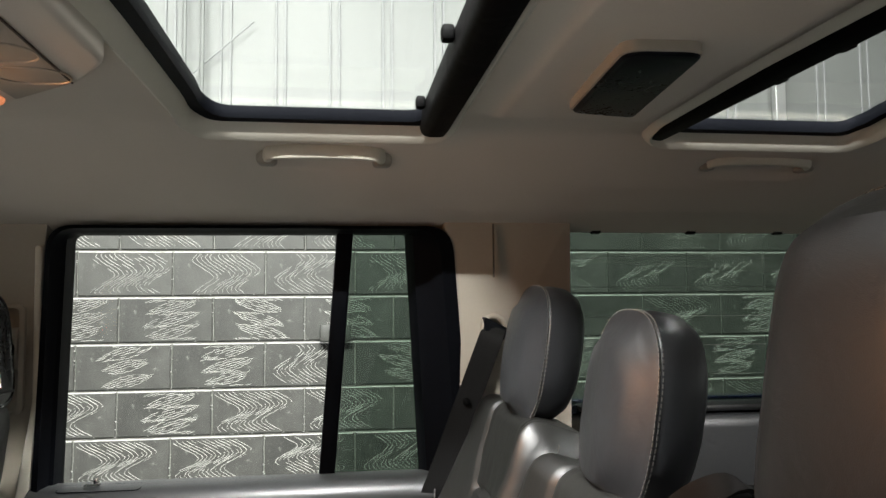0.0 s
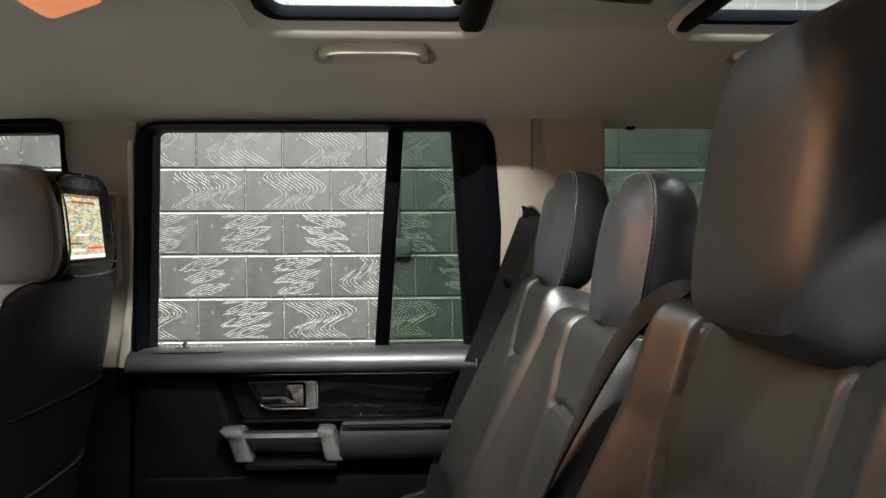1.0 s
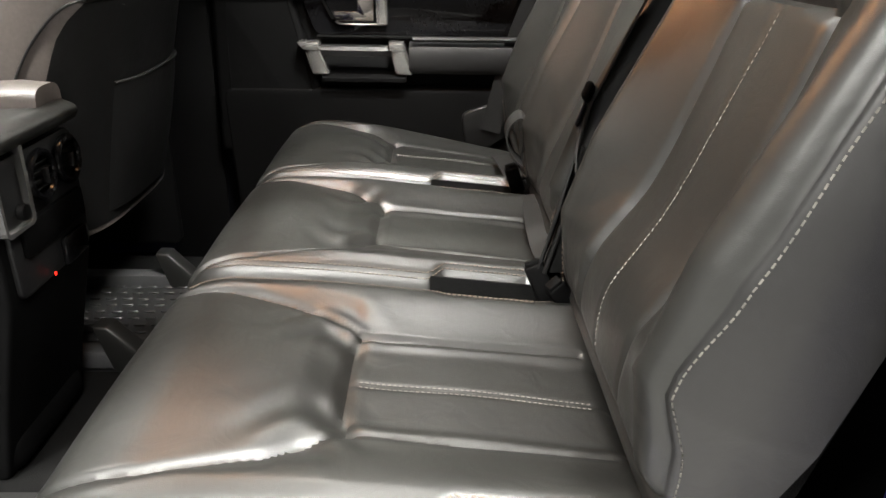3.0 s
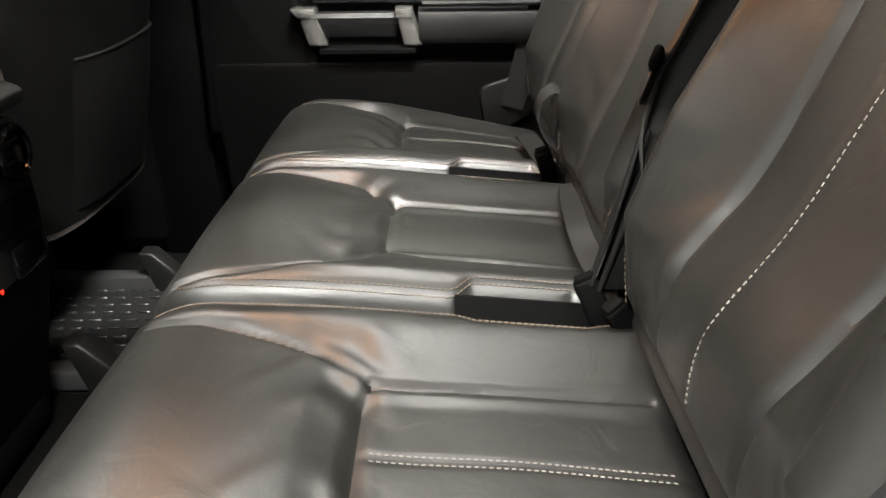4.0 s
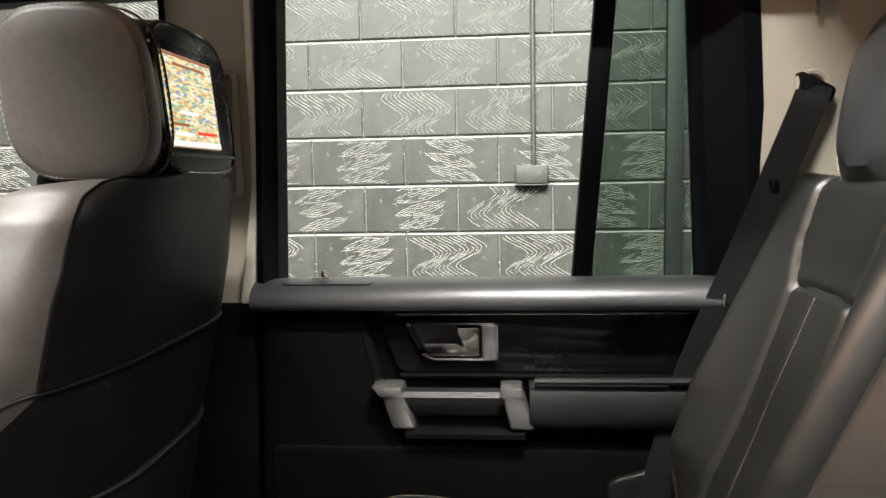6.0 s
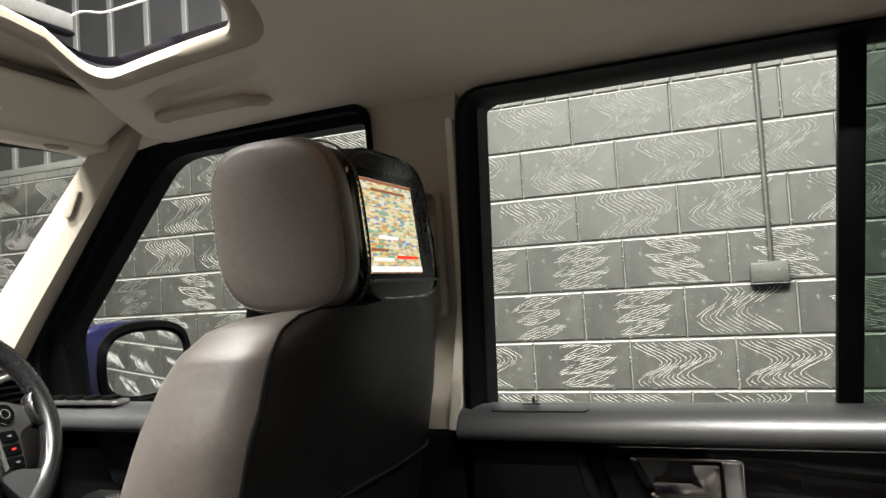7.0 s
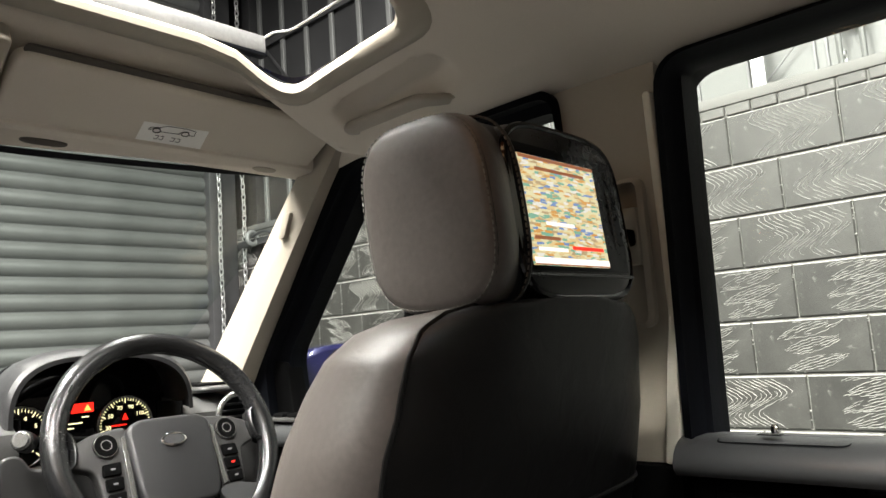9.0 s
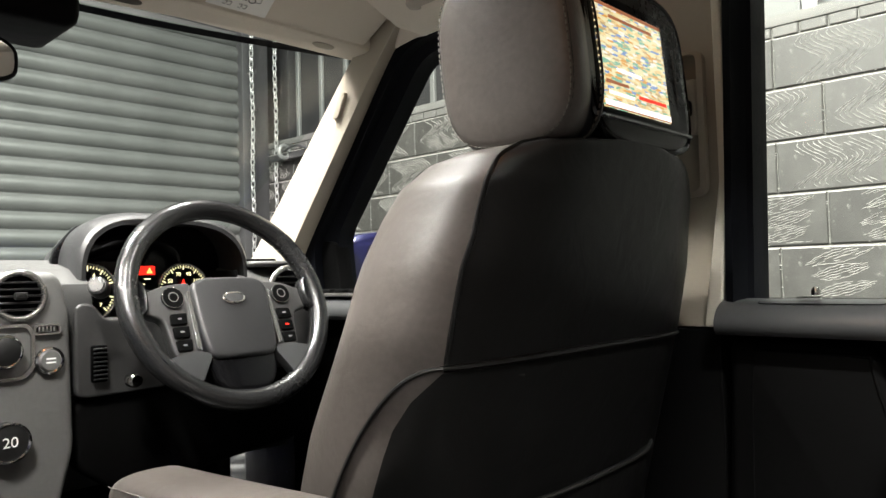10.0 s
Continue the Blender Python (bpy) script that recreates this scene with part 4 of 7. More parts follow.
part("frame", band([(x, 1.352, z) for x, z in rounded(qo, 0.006, 3)], [(x, 1.352, z) for x, z in rounded(qi, 0.006, 3)], (0, 0.05, 0)), RUBBER, rear_window)
pane = part("pane", prism([(x, 1.372, z) for x, z in ((-0.2, 1.42), (0.87, 1.42), (0.87, 1.02), (-0.2, 1.02))], (0, 0.004, 0)), PRIVACY, rear_window, smooth=False)
pane.visible_shadow = False
for x in (-0.114, 0.089, 0.281, 0.47):
    part("clip", prism([(x + dx, 1.345, z) for dx, z in rounded([(-0.012, 1.41), (0.012, 1.41), (0.009, 1.388), (-0.009, 1.388)], 0.004, 3)], (0, 0.012, 0), 0.002), BLACK, rear_window, "black clip")
for i in range(5):
    part("heater_line", rbox(-0.16, 0.8, 1.3695, 1.3705, 1.10 + 0.06 * i, 1.1008 + 0.06 * i, 0), INK, rear_window, smooth=False)
tagged(part("trim_load_side", join(rbox(-0.172, 1.3, 1.26, 1.40, 0.60, 1.030, 0.02, 3), rbox(-0.16, 1.2, 1.30, 1.37, 1.034, 1.048, 0.006)), SOFTBLACK, None), "dark grey load space side trim under the window", "side trim", kind="structure")
tagged(part("trim_d_pillar", rbox(0.85, 1.3, 1.33, 1.42, 1.0, 1.45, 0.02), CREAM, None), "beige rear corner pillar trim", "pillar trim", kind="structure")

# Windscreen and its pillar.
def ws(y, s):
    """A place on the windscreen: y across, s up from its base."""
    bow = 0.10 * ((y - CY) / 0.66) ** 2
    return (-2.80 + 0.85 * s + bow, y, 0.93 + 0.47 * s)


nv = [ws(y, s) for s in np.linspace(0, 1, 8) for y in np.linspace(0.06, 1.34, 16)]
nf = [(i * 16 + j, i * 16 + j + 1, (i + 1) * 16 + j + 1, (i + 1) * 16 + j) for i in range(7) for j in range(15)]
screen = thing("windscreen", "raked windscreen with dusty speckles", "windscreen")
pane = part("pane", (nv, nf), SCREENGLASS, screen)
for s0, s1 in ((0.0, 0.05), (0.985, 1.0)):
    fv = [tuple(Vector(ws(y, s)) + Vector((0.004, 0, -0.004))) for s in (s0, s1) for y in np.linspace(0.06, 1.34, 16)]
    part("frit_band", (fv, [(j, j + 1, 17 + j, 16 + j) for j in range(15)]), RUBBER, screen, "black printed edge band")
pane.visible_shadow = False
ap = rounded([(-1.805, 1.430), (-1.715, 1.430), (-1.800, 1.345), (-2.075, 1.045), (-2.20, 0.90), (-2.46, 0.90), (-2.30, 0.965)], [0.01, 0.01, 0.04, 0.08, 0.02, 0.02, 0.04], 5)
for name, side in (("trim_a_pillar", 1), ("trim_a_pillar_left", -1)):
    loop3 = [(x, CY + side * (0.588 + 0.05 * (1.38 - z)), z) for x, z in ap]
    ob = tagged(part(name, prism(loop3, (0, side * 0.06, 0), 0.020, 4), CREAM, None), "cream plastic windscreen pillar trim", "pillar trim", kind="structure")
    if side > 0:
        part("airbag_badge", prism([(x, 1.284, z) for x, z in rounded([(-1.893, 1.322), (-1.872, 1.322), (-1.897, 1.276), (-1.918, 1.276)], 0.007, 4)], (0, 0.01, 0), 0.002), CREAM, ob)
tagged(part("trim_header", rbox(-1.88, -1.80, 0.05, 1.35, 1.385, 1.42, 0.012), LINING, None), "beige cloth edge over the windscreen", "header trim", kind="structure")

# ---- rear seats ----
def basis(origin, a, b):
    a, b = Vector(a).normalized(), Vector(b).normalized()
    h = a.cross(b)
    if h.z < 0:
        h = -h
    m = Matrix.Identity(4)
    for i in range(3):
        m[i][0], m[i][1], m[i][2], m[i][3] = a[i], b[i], h[i], origin[i]
    return m


def groove(d, depth=0.008, width=0.007):
    return -depth * np.exp(-(d / width) ** 2)


def headrest(parent, x, y, z, ry, rz, depth, flat=False):
    """A padded head restraint: rings carried from its front face to its back."""
    rings = []
    power = 4.6 if flat else 2.7
    front = ((0.0, 0.50), (0.015, 0.68), (0.05, 0.80), (0.11, 0.88), (0.19, 0.94), (0.26, 0.975), (0.33, 1.0)) if flat else ((0.0, 0.10), (0.02, 0.30), (0.06, 0.52), (0.12, 0.70), (0.19, 0.83), (0.26, 0.93), (0.33, 1.0))
    for u, s in front + ((0.36, 0.988), (0.39, 1.0), (0.55, 0.995), (0.72, 0.955), (0.86, 0.86), (0.95, 0.70), (1.0, 0.40)):
        u = u if flat else float(np.interp(u, [0, 0.39, 0.72, 1], [0, 0.24, 0.66, 1]))
        rings.append([(x + u * depth + (zz * 0.16) - (0.012 * (1 - (yy / ry) ** 2) if u < 0.1 else 0), y + yy, z + zz) for yy, zz in superloop(44, ry * s, rz * s, power)])
    pad_ob = part("headrest", loft(rings), HEADPAD, parent, "padded black leather head restraint")
    for u, off in ((0.325, 0.0), (0.395, 0.0)) if flat else ((0.200, 0.0), (0.244, 0.0)):
        line = [Vector((x + u * depth + zz * 0.16, y + yy * 1.004, z + zz * 1.004)) for yy, zz in superloop(90, ry, rz, power)]
        part("stitching", stitches(line + line[:1]), THREAD, pad_ob, "pale double stitching")
    for dy in (-0.055, 0.055):
        part("headrest_post", tube([(x + depth * 0.55 - 0.02, y + dy, z - rz + 0.012), (x + depth * 0.55 - 0.035, y + dy, z - rz - 0.07)], 0.007), CHROME, parent)
    return pad_ob


def rear_seat(y, hw, panel, centre_seam, label, top, rest):
    t = thing("passenger_seat", label, "car seat", "rear seat row", at=(0, 0, 0))
    # Cushion.
    mc = basis((-1.012, y, 0.590), (0, 1, 0), (1, 0, -0.095))
    seams = [[(s * 0.172, 0.012), (s * 0.162, 0.09), (s * 0.130, 0.185), (s * (panel + 0.012), 0.238), (s * panel, 0.252), (s * (panel + 0.004), 0.50)] for s in (-1, 1)]
    across = [(-panel, 0.252), (-panel * 0.5, 0.246), (0, 0.244), (panel * 0.5, 0.246), (panel, 0.252)]

    def seat_face(a, b):
        inner = np.interp(b, [q[1] for q in seams[1]], [q[0] for q in seams[1]])
        crest, d = hw - 0.046, np.abs(a)
        rise = np.clip((d - inner) / np.maximum(crest - inner, 0.02), 0, 1)
        rise = rise * rise * (3 - 2 * rise) * np.clip((hw - 0.008 - d) / 0.036, 0, 1) ** 0.6
        ramp = np.clip((b + 0.01) / 0.27, 0, 1)
        h = 0.019 * rise * ramp * ramp * (3 - 2 * ramp)
        h = h + 0.014 * np.exp(-((b - 0.12) / 0.11) ** 2) * np.exp(-(a / 0.14) ** 2)
        h = h - 0.030 * np.clip((0.09 - b) / 0.09, 0, 1) ** 2
        if y > 1:
            h = h - 0.040 * np.clip((b - 0.12) / 0.40, 0, 1) ** 1.2 * np.clip((a - 0.02) / (hw - 0.06), 0, 1)
        inside = np.clip((inner - d) / 0.020, 0, 1)
        h = h - 0.010 * inside * np.clip((b - 0.20) / 0.06, 0, 1)
        h = h + 0.005 * inside * np.exp(-((b - 0.37) / 0.09) ** 2)
        for s in seams:
            h = h + groove(line_dist(a, b, s), 0.0052, 0.0050)
        h = h + groove(line_dist(a, b, across), 0.0065, 0.0065)
        if centre_seam:
            h = h + groove(np.where(b > 0.25, np.abs(a), 9), 0.002, 0.004)
        h = h + 0.0036 * np.sin(a * 95 + 3 * np.sin(b * 40 + y * 9)) * np.exp(-(((np.abs(a) - panel) / 0.05) ** 2)) * np.exp(-((b - 0.22) / 0.05) ** 2)
        return h

    def seat_half(b):
        return hw - 0.003 - 0.034 * max(0, (0.07 - b) / 0.07) ** 2.5 - 0.020 * float(np.clip((b - 0.325) / 0.02, 0, 1) * np.clip((0.478 - b) / 0.02, 0, 1))

    cush = part("cushion", pad(mc, 0, 0.53, seat_half, seat_face, 0.10, 0.030, 130, 130), LEATHER, t, "creased black leather cushion")
    for s in (-1, 1):
        def low(a, b):
            return seat_face(a, b) - 0.0040
        def lower(a, b):
            return seat_face(a, b) - 0.0015
        for inset in (0.0120, 0.0185):
            edge = [(s * (seat_half(0.03 + 0.46 * i / 60) - inset), 0.03 + 0.46 * i / 60) for i in range(61)]
            part("stitching", stitches(on_pad(mc, edge, low if inset < 0.015 else lower)), BROWNTHREAD, cush, "muted double stitching")
    if centre_seam:
        for d in (-0.0042, 0.0042):
            part("stitching", stitches(on_pad(mc, [(d, 0.258 + 0.24 * i / 20) for i in range(21)], seat_face, 0.0004), 0.0058, 0.0034, 0.0008), THREAD, cush, "pale stitching")
    part("crease_roll", tube([(-0.485, y - hw + 0.025, 0.566), (-0.485, y + hw - 0.025, 0.566)], 0.026, 16), LEATHER, t)
    part("cushion_base", rbox(-0.965, -0.53, y - hw + 0.015, y + hw - 0.015, 0.34, 0.515, 0.02), CARPET, t)
    # Backrest.
    mb = basis((-0.512, y, 0.575), (0, 1, 0), (0.313, 0, 0.95))
    ht = (top - 0.575) / 0.95
    pt = 0.378
    sides = [[(s * (panel + 0.006), 0.0), (s * panel, pt), (s * (panel + 0.018), 0.44), (s * (panel + 0.022), ht)] for s in (-1, 1)]
    top_edge = [(-panel, pt), (-panel * 0.4, pt + 0.006), (panel * 0.4, pt + 0.006), (panel, pt)]
    outer_seam = [[(s * (hw - 0.056), 0.02), (s * (hw - 0.044), 0.06), (s * (hw - 0.022), 0.11), (s * (hw - 0.010), 0.24), (s * (hw - 0.008), 0.38), (s * (hw - 0.022), ht - 0.02)] for s in (-1, 1)]

    near = y < 0.5
    if near:
        outer_seam[0] = [(-0.186, 0.0), (-0.195, 0.06), (-0.193, 0.12), (-0.198, 0.18), (-0.199, 0.23), (-0.197, 0.30), (-0.195, 0.38), (-0.184, ht - 0.02), (-0.153, ht)]

    def back_face(a, b):
        h = 0.056 * np.clip((np.abs(a) - panel) / 0.080, 0, 1) ** 1.3 * np.clip((b + 0.02) / 0.12, 0, 1) * (1 - 0.62 * np.clip((b - 0.20) / 0.25, 0, 1))
        h = h - 0.045 * np.clip((np.abs(a) - hw + 0.05) / 0.05, 0, 1) ** 2
        h = h + 0.010 * np.exp(-((b - 0.2) / 0.14) ** 2) * np.clip(1 - (a / panel) ** 2, 0, 1)
        h = h - 0.007 * np.exp(-((b - pt - 0.03) / 0.040) ** 2) * np.clip(1.25 - np.abs(a) / panel, 0, 1) * (b > pt)
        h = h + (0.028 if near else 0.010) * np.exp(-(((b - 0.08) / 0.075) ** 2)) * np.clip((0.16 - np.abs(a)) / 0.06, 0, 1)
        for s in sides:
            h = h + groove(line_dist(a, b, s), 0.0065, 0.005)
        h = h + groove(line_dist(a, b, top_edge), 0.0075, 0.005)
        for s in outer_seam:
            h = h + groove(line_dist(a, b, s), 0.005, 0.003)
        if centre_seam:
            h = h + groove(np.where(b < pt, np.abs(a), 9), 0.002, 0.004)
        h = h + 0.0007 * np.sin(b * 120 + 4 * np.sin(a * 35 + y * 7)) * np.exp(-(((np.abs(a) - panel - 0.03) / 0.04) ** 2)) * np.exp(-((b - 0.1) / 0.08) ** 2)
        return h

    def back_half(b):
        u = max(0, (b - ht + 0.10) / 0.10)
        return hw * (1 - 0.22 * u ** 2.4) - 0.02 * max(0, (0.10 - b) / 0.10)

    def back_skin(a, b):
        d = np.clip(np.minimum(np.vectorize(back_half)(b) - np.abs(a), ht - b), 0, 0.034)
        return back_face(a, b) - (0.034 - np.sqrt(np.maximum(0.034 ** 2 - (0.034 - d) ** 2, 0)))

    def cut(b):
        return float(np.interp(b, [p[1] for p in outer_seam[0]], [p[0] for p in outer_seam[0]]))

    verts, faces = pad(mb, 0, ht, back_half, back_face, 0.075, 0.034, 110, 130, cut=cut if near else None)
    index = [0] * len(faces)
    if near:
        locs = [mb.inverted() @ Vector(v) for v in verts]
        for k, f in enumerate(faces):
            c = sum((locs[q] for q in f), Vector()) / len(f)
            index[k] = 1 if c.x < cut(c.y) else 0
    bk = part("backrest", mesh("backrest", verts, faces, None, True, [LEATHER, LEATHER_SOFT], index), None, t, "creased black leather backrest")
    for s in outer_seam:
        for d in (-0.0065, 0.0065):
            line = [(p[0] + math.copysign(d, p[0]) * (1 if d > 0 else 1), p[1]) for p in [tuple(q)[:2] for q in smooth_line([(a, b, 0) for a, b in s], 10)]]
            part("stitching", stitches(on_pad(mb, line, back_skin)), THREAD if y < 0.5 and s[0][0] < 0 else BROWNTHREAD, bk, "pale double stitching" if y < 0.5 and s[0][0] < 0 else "muted double stitching")
    if centre_seam:
        for d in (0.0,):
            part("stitching", stitches(on_pad(mb, [(d, 0.03 + (pt - 0.035) * i / 30) for i in range(31)], back_face, 0.0004), 0.0058, 0.0034, 0.0008), THREAD if y < 0.5 else BROWNTHREAD, bk, "fine centre stitching")
    part("back_shell", prism([(x, y - hw + 0.03, z) for x, z in ((-0.43, 0.56), (-0.40, 0.56), (-0.25, top - 0.05), (-0.29, top - 0.03))], (0, 2 * hw - 0.06, 0), 0.01), CARPET, t)
    headrest(t, rest[0], y + rest[1], rest[2], *rest[3:])
    return t


rear_seat(1.130, 0.203, 0.082, True, "black leather outer rear seat with pale stitching and headrest", 1.085, (-0.338, 0.0, 1.168, 0.118, 0.112, 0.096))
rear_seat(0.718, 0.203, 0.080, False, "black leather middle rear seat with pale stitching and headrest", 1.060, (-0.328, 0.02, 1.134, 0.100, 0.112, 0.094))
rear_seat(0.288, 0.218, 0.086, True, "black leather outer rear seat beside the open door", 1.112, (-0.350, -0.01, 1.206, 0.126, 0.125, 0.150, True))

# Belts, tongues and buckles.
def belt(name, label, points, wdir, width=0.046, mat=None):
    t = thing(name, label, "seat belt", "rear seat belts")
    line = smooth_line(points, 8)
    if isinstance(wdir, list):
        n = len(line) - 1
        wdir = [Vector(wdir[0]).lerp(Vector(wdir[1]), min(1, max(0, (i / n - 0.25) / 0.22))) for i in range(n + 1)]
    part("webbing", strap(line, wdir, width), mat or WEBBING, t)
    return t


outer_belt = belt("seat_belt", "black belt hanging from the rear pillar guide", [(-0.335, 1.302, 1.205), (-0.352, 1.292, 1.165), (-0.42, 1.31, 0.98), (-0.50, 1.335, 0.76), (-0.55, 1.335, 0.56)], (1, -0.1, 0.35))
part("belt_stop", rbox(-0.398, -0.386, 1.286, 1.294, 1.062, 1.074, 0.003), BLACK, outer_belt, "small black stop button")
mid = belt("seat_belt", "black belt with tongue across the middle rear seat", [(-0.285, 0.450, 1.095), (-0.330, 0.460, 1.118), (-0.375, 0.500, 1.070), (-0.425, 0.533, 0.955), (-0.470, 0.545, 0.838), (-0.492, 0.545, 0.785), (-0.505, 0.528, 0.735), (-0.495, 0.508, 0.67), (-0.47, 0.500, 0.60)], [(-0.45, 0.8, 0.2), (0.40, 0.90, -0.20)], 0.022, GREYWEB)
tongue = part("tongue", rbox(-0.024, 0.024, -0.005, 0.005, -0.011, 0.011, 0.004), BLACK, mid, "black plastic belt tongue")
tongue.matrix_local = Matrix.Translation((-0.492, 0.556, 0.805)) @ pose(0, 0, 0, 15, 25, 70)
blade = part("tongue_blade", rbox(-0.009, 0.009, -0.0012, 0.0012, -0.042, -0.012, 0.001), DARKMETAL, mid)
blade.matrix_local = Matrix.Translation((-0.492, 0.556, 0.805)) @ pose(0, 0, 0, 15, 25, 70)
part("lower_webbing", strap(smooth_line([(-0.487, 0.556, 0.800), (-0.502, 0.545, 0.745), (-0.522, 0.528, 0.672), (-0.545, 0.518, 0.590)], 8), (0.25, 0.95, 0.0), 0.042), WEBBING, mid, "black webbing running into the seat gap")
part("shoulder_guide", rbox(-0.345, -0.275, 0.445, 0.505, 1.085, 1.108, 0.010, 3), BLACK, mid, "black shoulder guide")


belt("lap_belt", "grey black lap belt webbing lying along the middle seat crease", [(-0.512, 0.850, 0.572), (-0.520, 0.79, 0.571), (-0.525, 0.70, 0.568), (-0.526, 0.62, 0.568), (-0.522, 0.55, 0.570)], (1, 0, 0.25), 0.029, GREYWEB)
belt("lap_belt", "grey black lap belt webbing tucked beside the outer seat", [(-0.545, 1.13, 0.562), (-0.542, 1.09, 0.566), (-0.535, 1.01, 0.567), (-0.528, 0.945, 0.567)], (1, 0, 0.15), 0.034, GREYWEB)


def buckle(x, y, z, turn, label):
    t = thing("belt_buckle", label, "belt buckle", "rear belt buckles", at=(x, y, z))
    part("body", rbox(-0.013, 0.013, -0.009, 0.009, -0.030, 0.024, 0.005, 3), BLACK, t)
    part("button", rbox(-0.010, 0.010, -0.007, 0.007, 0.021, 0.028, 0.002), BLACK, t)
    part("stalk", tube([(0, 0, -0.03), (0.01, 0, -0.09)], 0.008), WEBBING, t)
    t.rotation_euler = [radians(a) for a in turn]
    return t


buckle(-0.535, 0.935, 0.575, (10, -20, 0), "black belt buckle tucked between the seats")
buckle(-0.545, 0.505, 0.575, (-10, -25, 0), "black belt buckle tucked between the seats")
buckle(-0.520, 0.480, 0.565, (5, -35, 20), "black belt buckle tucked between the seats")
# Leather pull loop on the seat edge.
loop = thing("seat_pull_loop", "black strap loop on the side of a rear seat", "strap loop", at=(-0.535, 0.897, 0.655))
part("webbing", strap(smooth_line([(0.02, 0.0, -0.05), (-0.012, 0, -0.02), (-0.022, 0, 0.02), (0.0, 0, 0.045), (0.014, 0, 0.02), (0.008, 0, -0.045)], 8), (0, 1, 0.2), 0.036), LEATHER_SOFT, loop)
# Solid black block added for the shade in the gap, with edge tubes.
slot = thing("belt_slot", "black block for the shaded belt gap between two rear backrests", "recess")
part("liner", prism([(x, 0.500, z) for x, z in ((-0.540, 0.585), (-0.49, 0.585), (-0.455, 0.745), (-0.497, 0.745))], (0, 0.028, 0), 0.006), CARPET, slot)
for y in (0.498, 0.530):
    part("block_edge_tube", tube([(-0.541, y, 0.588), (-0.499, y, 0.745)], 0.003, 8), WEBBING, slot, "black tube along the edge of the gap block")
for y in (0.925, 0.512):
    pocket = thing("buckle_pocket", "dark recess between the seat cushions", "recess", "buckle recesses", at=(-0.61, y, 0.548))
    part("liner", rbox(-0.074, 0.070, -0.022, 0.022, -0.10, -0.045, 0.006, 2), CARPET, pocket)
    part("side_lining", prism([(-0.076, 0.012, -0.10), (0.074, 0.012, -0.10), (0.074, 0.012, 0.008), (-0.076, 0.012, 0.022)], (0, 0.004, 0), 0.0015), CARPET, pocket)

# ---- driver's seat ----
SY = 1.093
driver = thing("driver_seat", "black leather driver's seat with screen in the headrest", "car seat")


def rear_x(z):
    return -1.150 - 0.22 * (1.08 - z)


def back_section(z, half, depth, n=56):
    ring = []
    for yy, xx in superloop(n, half, depth / 2, 3.4):
        tuck = 1 - 0.10 * max(0, xx / (depth / 2)) ** 2
        ring.append((rear_x(z) - depth / 2 + xx, SY + yy * tuck, z))
    return ring


secs = [(0.47, 0.215, 0.11), (0.55, 0.232, 0.22), (0.68, 0.248, 0.270), (0.80, 0.252, 0.250), (0.90, 0.250, 0.215), (0.97, 0.242, 0.205), (1.02, 0.222, 0.200), (1.05, 0.210, 0.188), (1.073, 0.188, 0.170), (1.087, 0.158, 0.135), (1.094, 0.110, 0.055), (1.096, 0.05, 0.03)]
zs = [s[0] for s in secs]
fine = list(np.linspace(0.47, 1.0, 24)) + list(np.linspace(1.01, 1.096, 16))
rings = [back_section(z, float(np.interp(z, zs, [s[1] for s in secs])), float(np.interp(z, zs, [s[2] for s in secs]))) for z in fine]
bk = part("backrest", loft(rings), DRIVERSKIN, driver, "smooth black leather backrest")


def on_back(y, z, lift=0.0015):
    """A place on the rear face of the driver's backrest."""
    half, depth = float(np.interp(z, zs, [s[1] for s in secs])), float(np.interp(z, zs, [s[2] for s in secs]))
    u = min(abs(y - SY) / (half * 0.90), 0.999)
    return (rear_x(z) - depth / 2 + depth / 2 * (1 - u ** 3.4) ** (1 / 3.4) + lift, y, z)


def half_at(z):
    return float(np.interp(z, zs, [q[1] for q in secs]))


def round_back(angle, z, lift=0.0015):
    """A place on the backrest by its angle about the upright, 0 being straight to the rear."""
    depth, half, c, sn = float(np.interp(z, zs, [q[2] for q in secs])), half_at(z), math.cos(radians(angle)), math.sin(radians(angle))
    xx = (depth / 2 + lift) * math.copysign(abs(c) ** (2 / 3.4), c)
    yy = (half + lift) * math.copysign(abs(sn) ** (2 / 3.4), sn) * (1 - 0.10 * max(0, xx / (depth / 2)) ** 2)
    return (rear_x(z) - depth / 2 + xx, SY + yy, z)


def seam_angle(z):
    return float(np.interp(z, [0.88, 1.0, 1.05, 1.085, 1.0955], [60, 63, 68, 76, 88]))


tall = list(np.linspace(0.884, 1.0, 12)) + list(np.linspace(1.01, 1.0955, 18))
for s in (-1, 1):
    line = [round_back(s * seam_angle(z), z) for z in tall]
    part("piping", tube(line, 0.0026, 6), BACKPANEL, bk)
# The rear faces away from the light; its shade is in this darker leather.
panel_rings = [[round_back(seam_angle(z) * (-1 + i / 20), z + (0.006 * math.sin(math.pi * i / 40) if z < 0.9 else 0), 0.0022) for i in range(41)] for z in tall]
part("back_panel", loft(panel_rings, cap=False, closed=False), BACKPANEL, driver, "leather rear panel, its shade put into the black")
hem = [round_back(-61 + 139 * i / 40, 0.880 + 0.006 * math.sin(math.pi * i / 40), 0.003) for i in range(41)]
part("shell_seam", tube(hem, 0.0026, 6), BACKPANEL, bk)
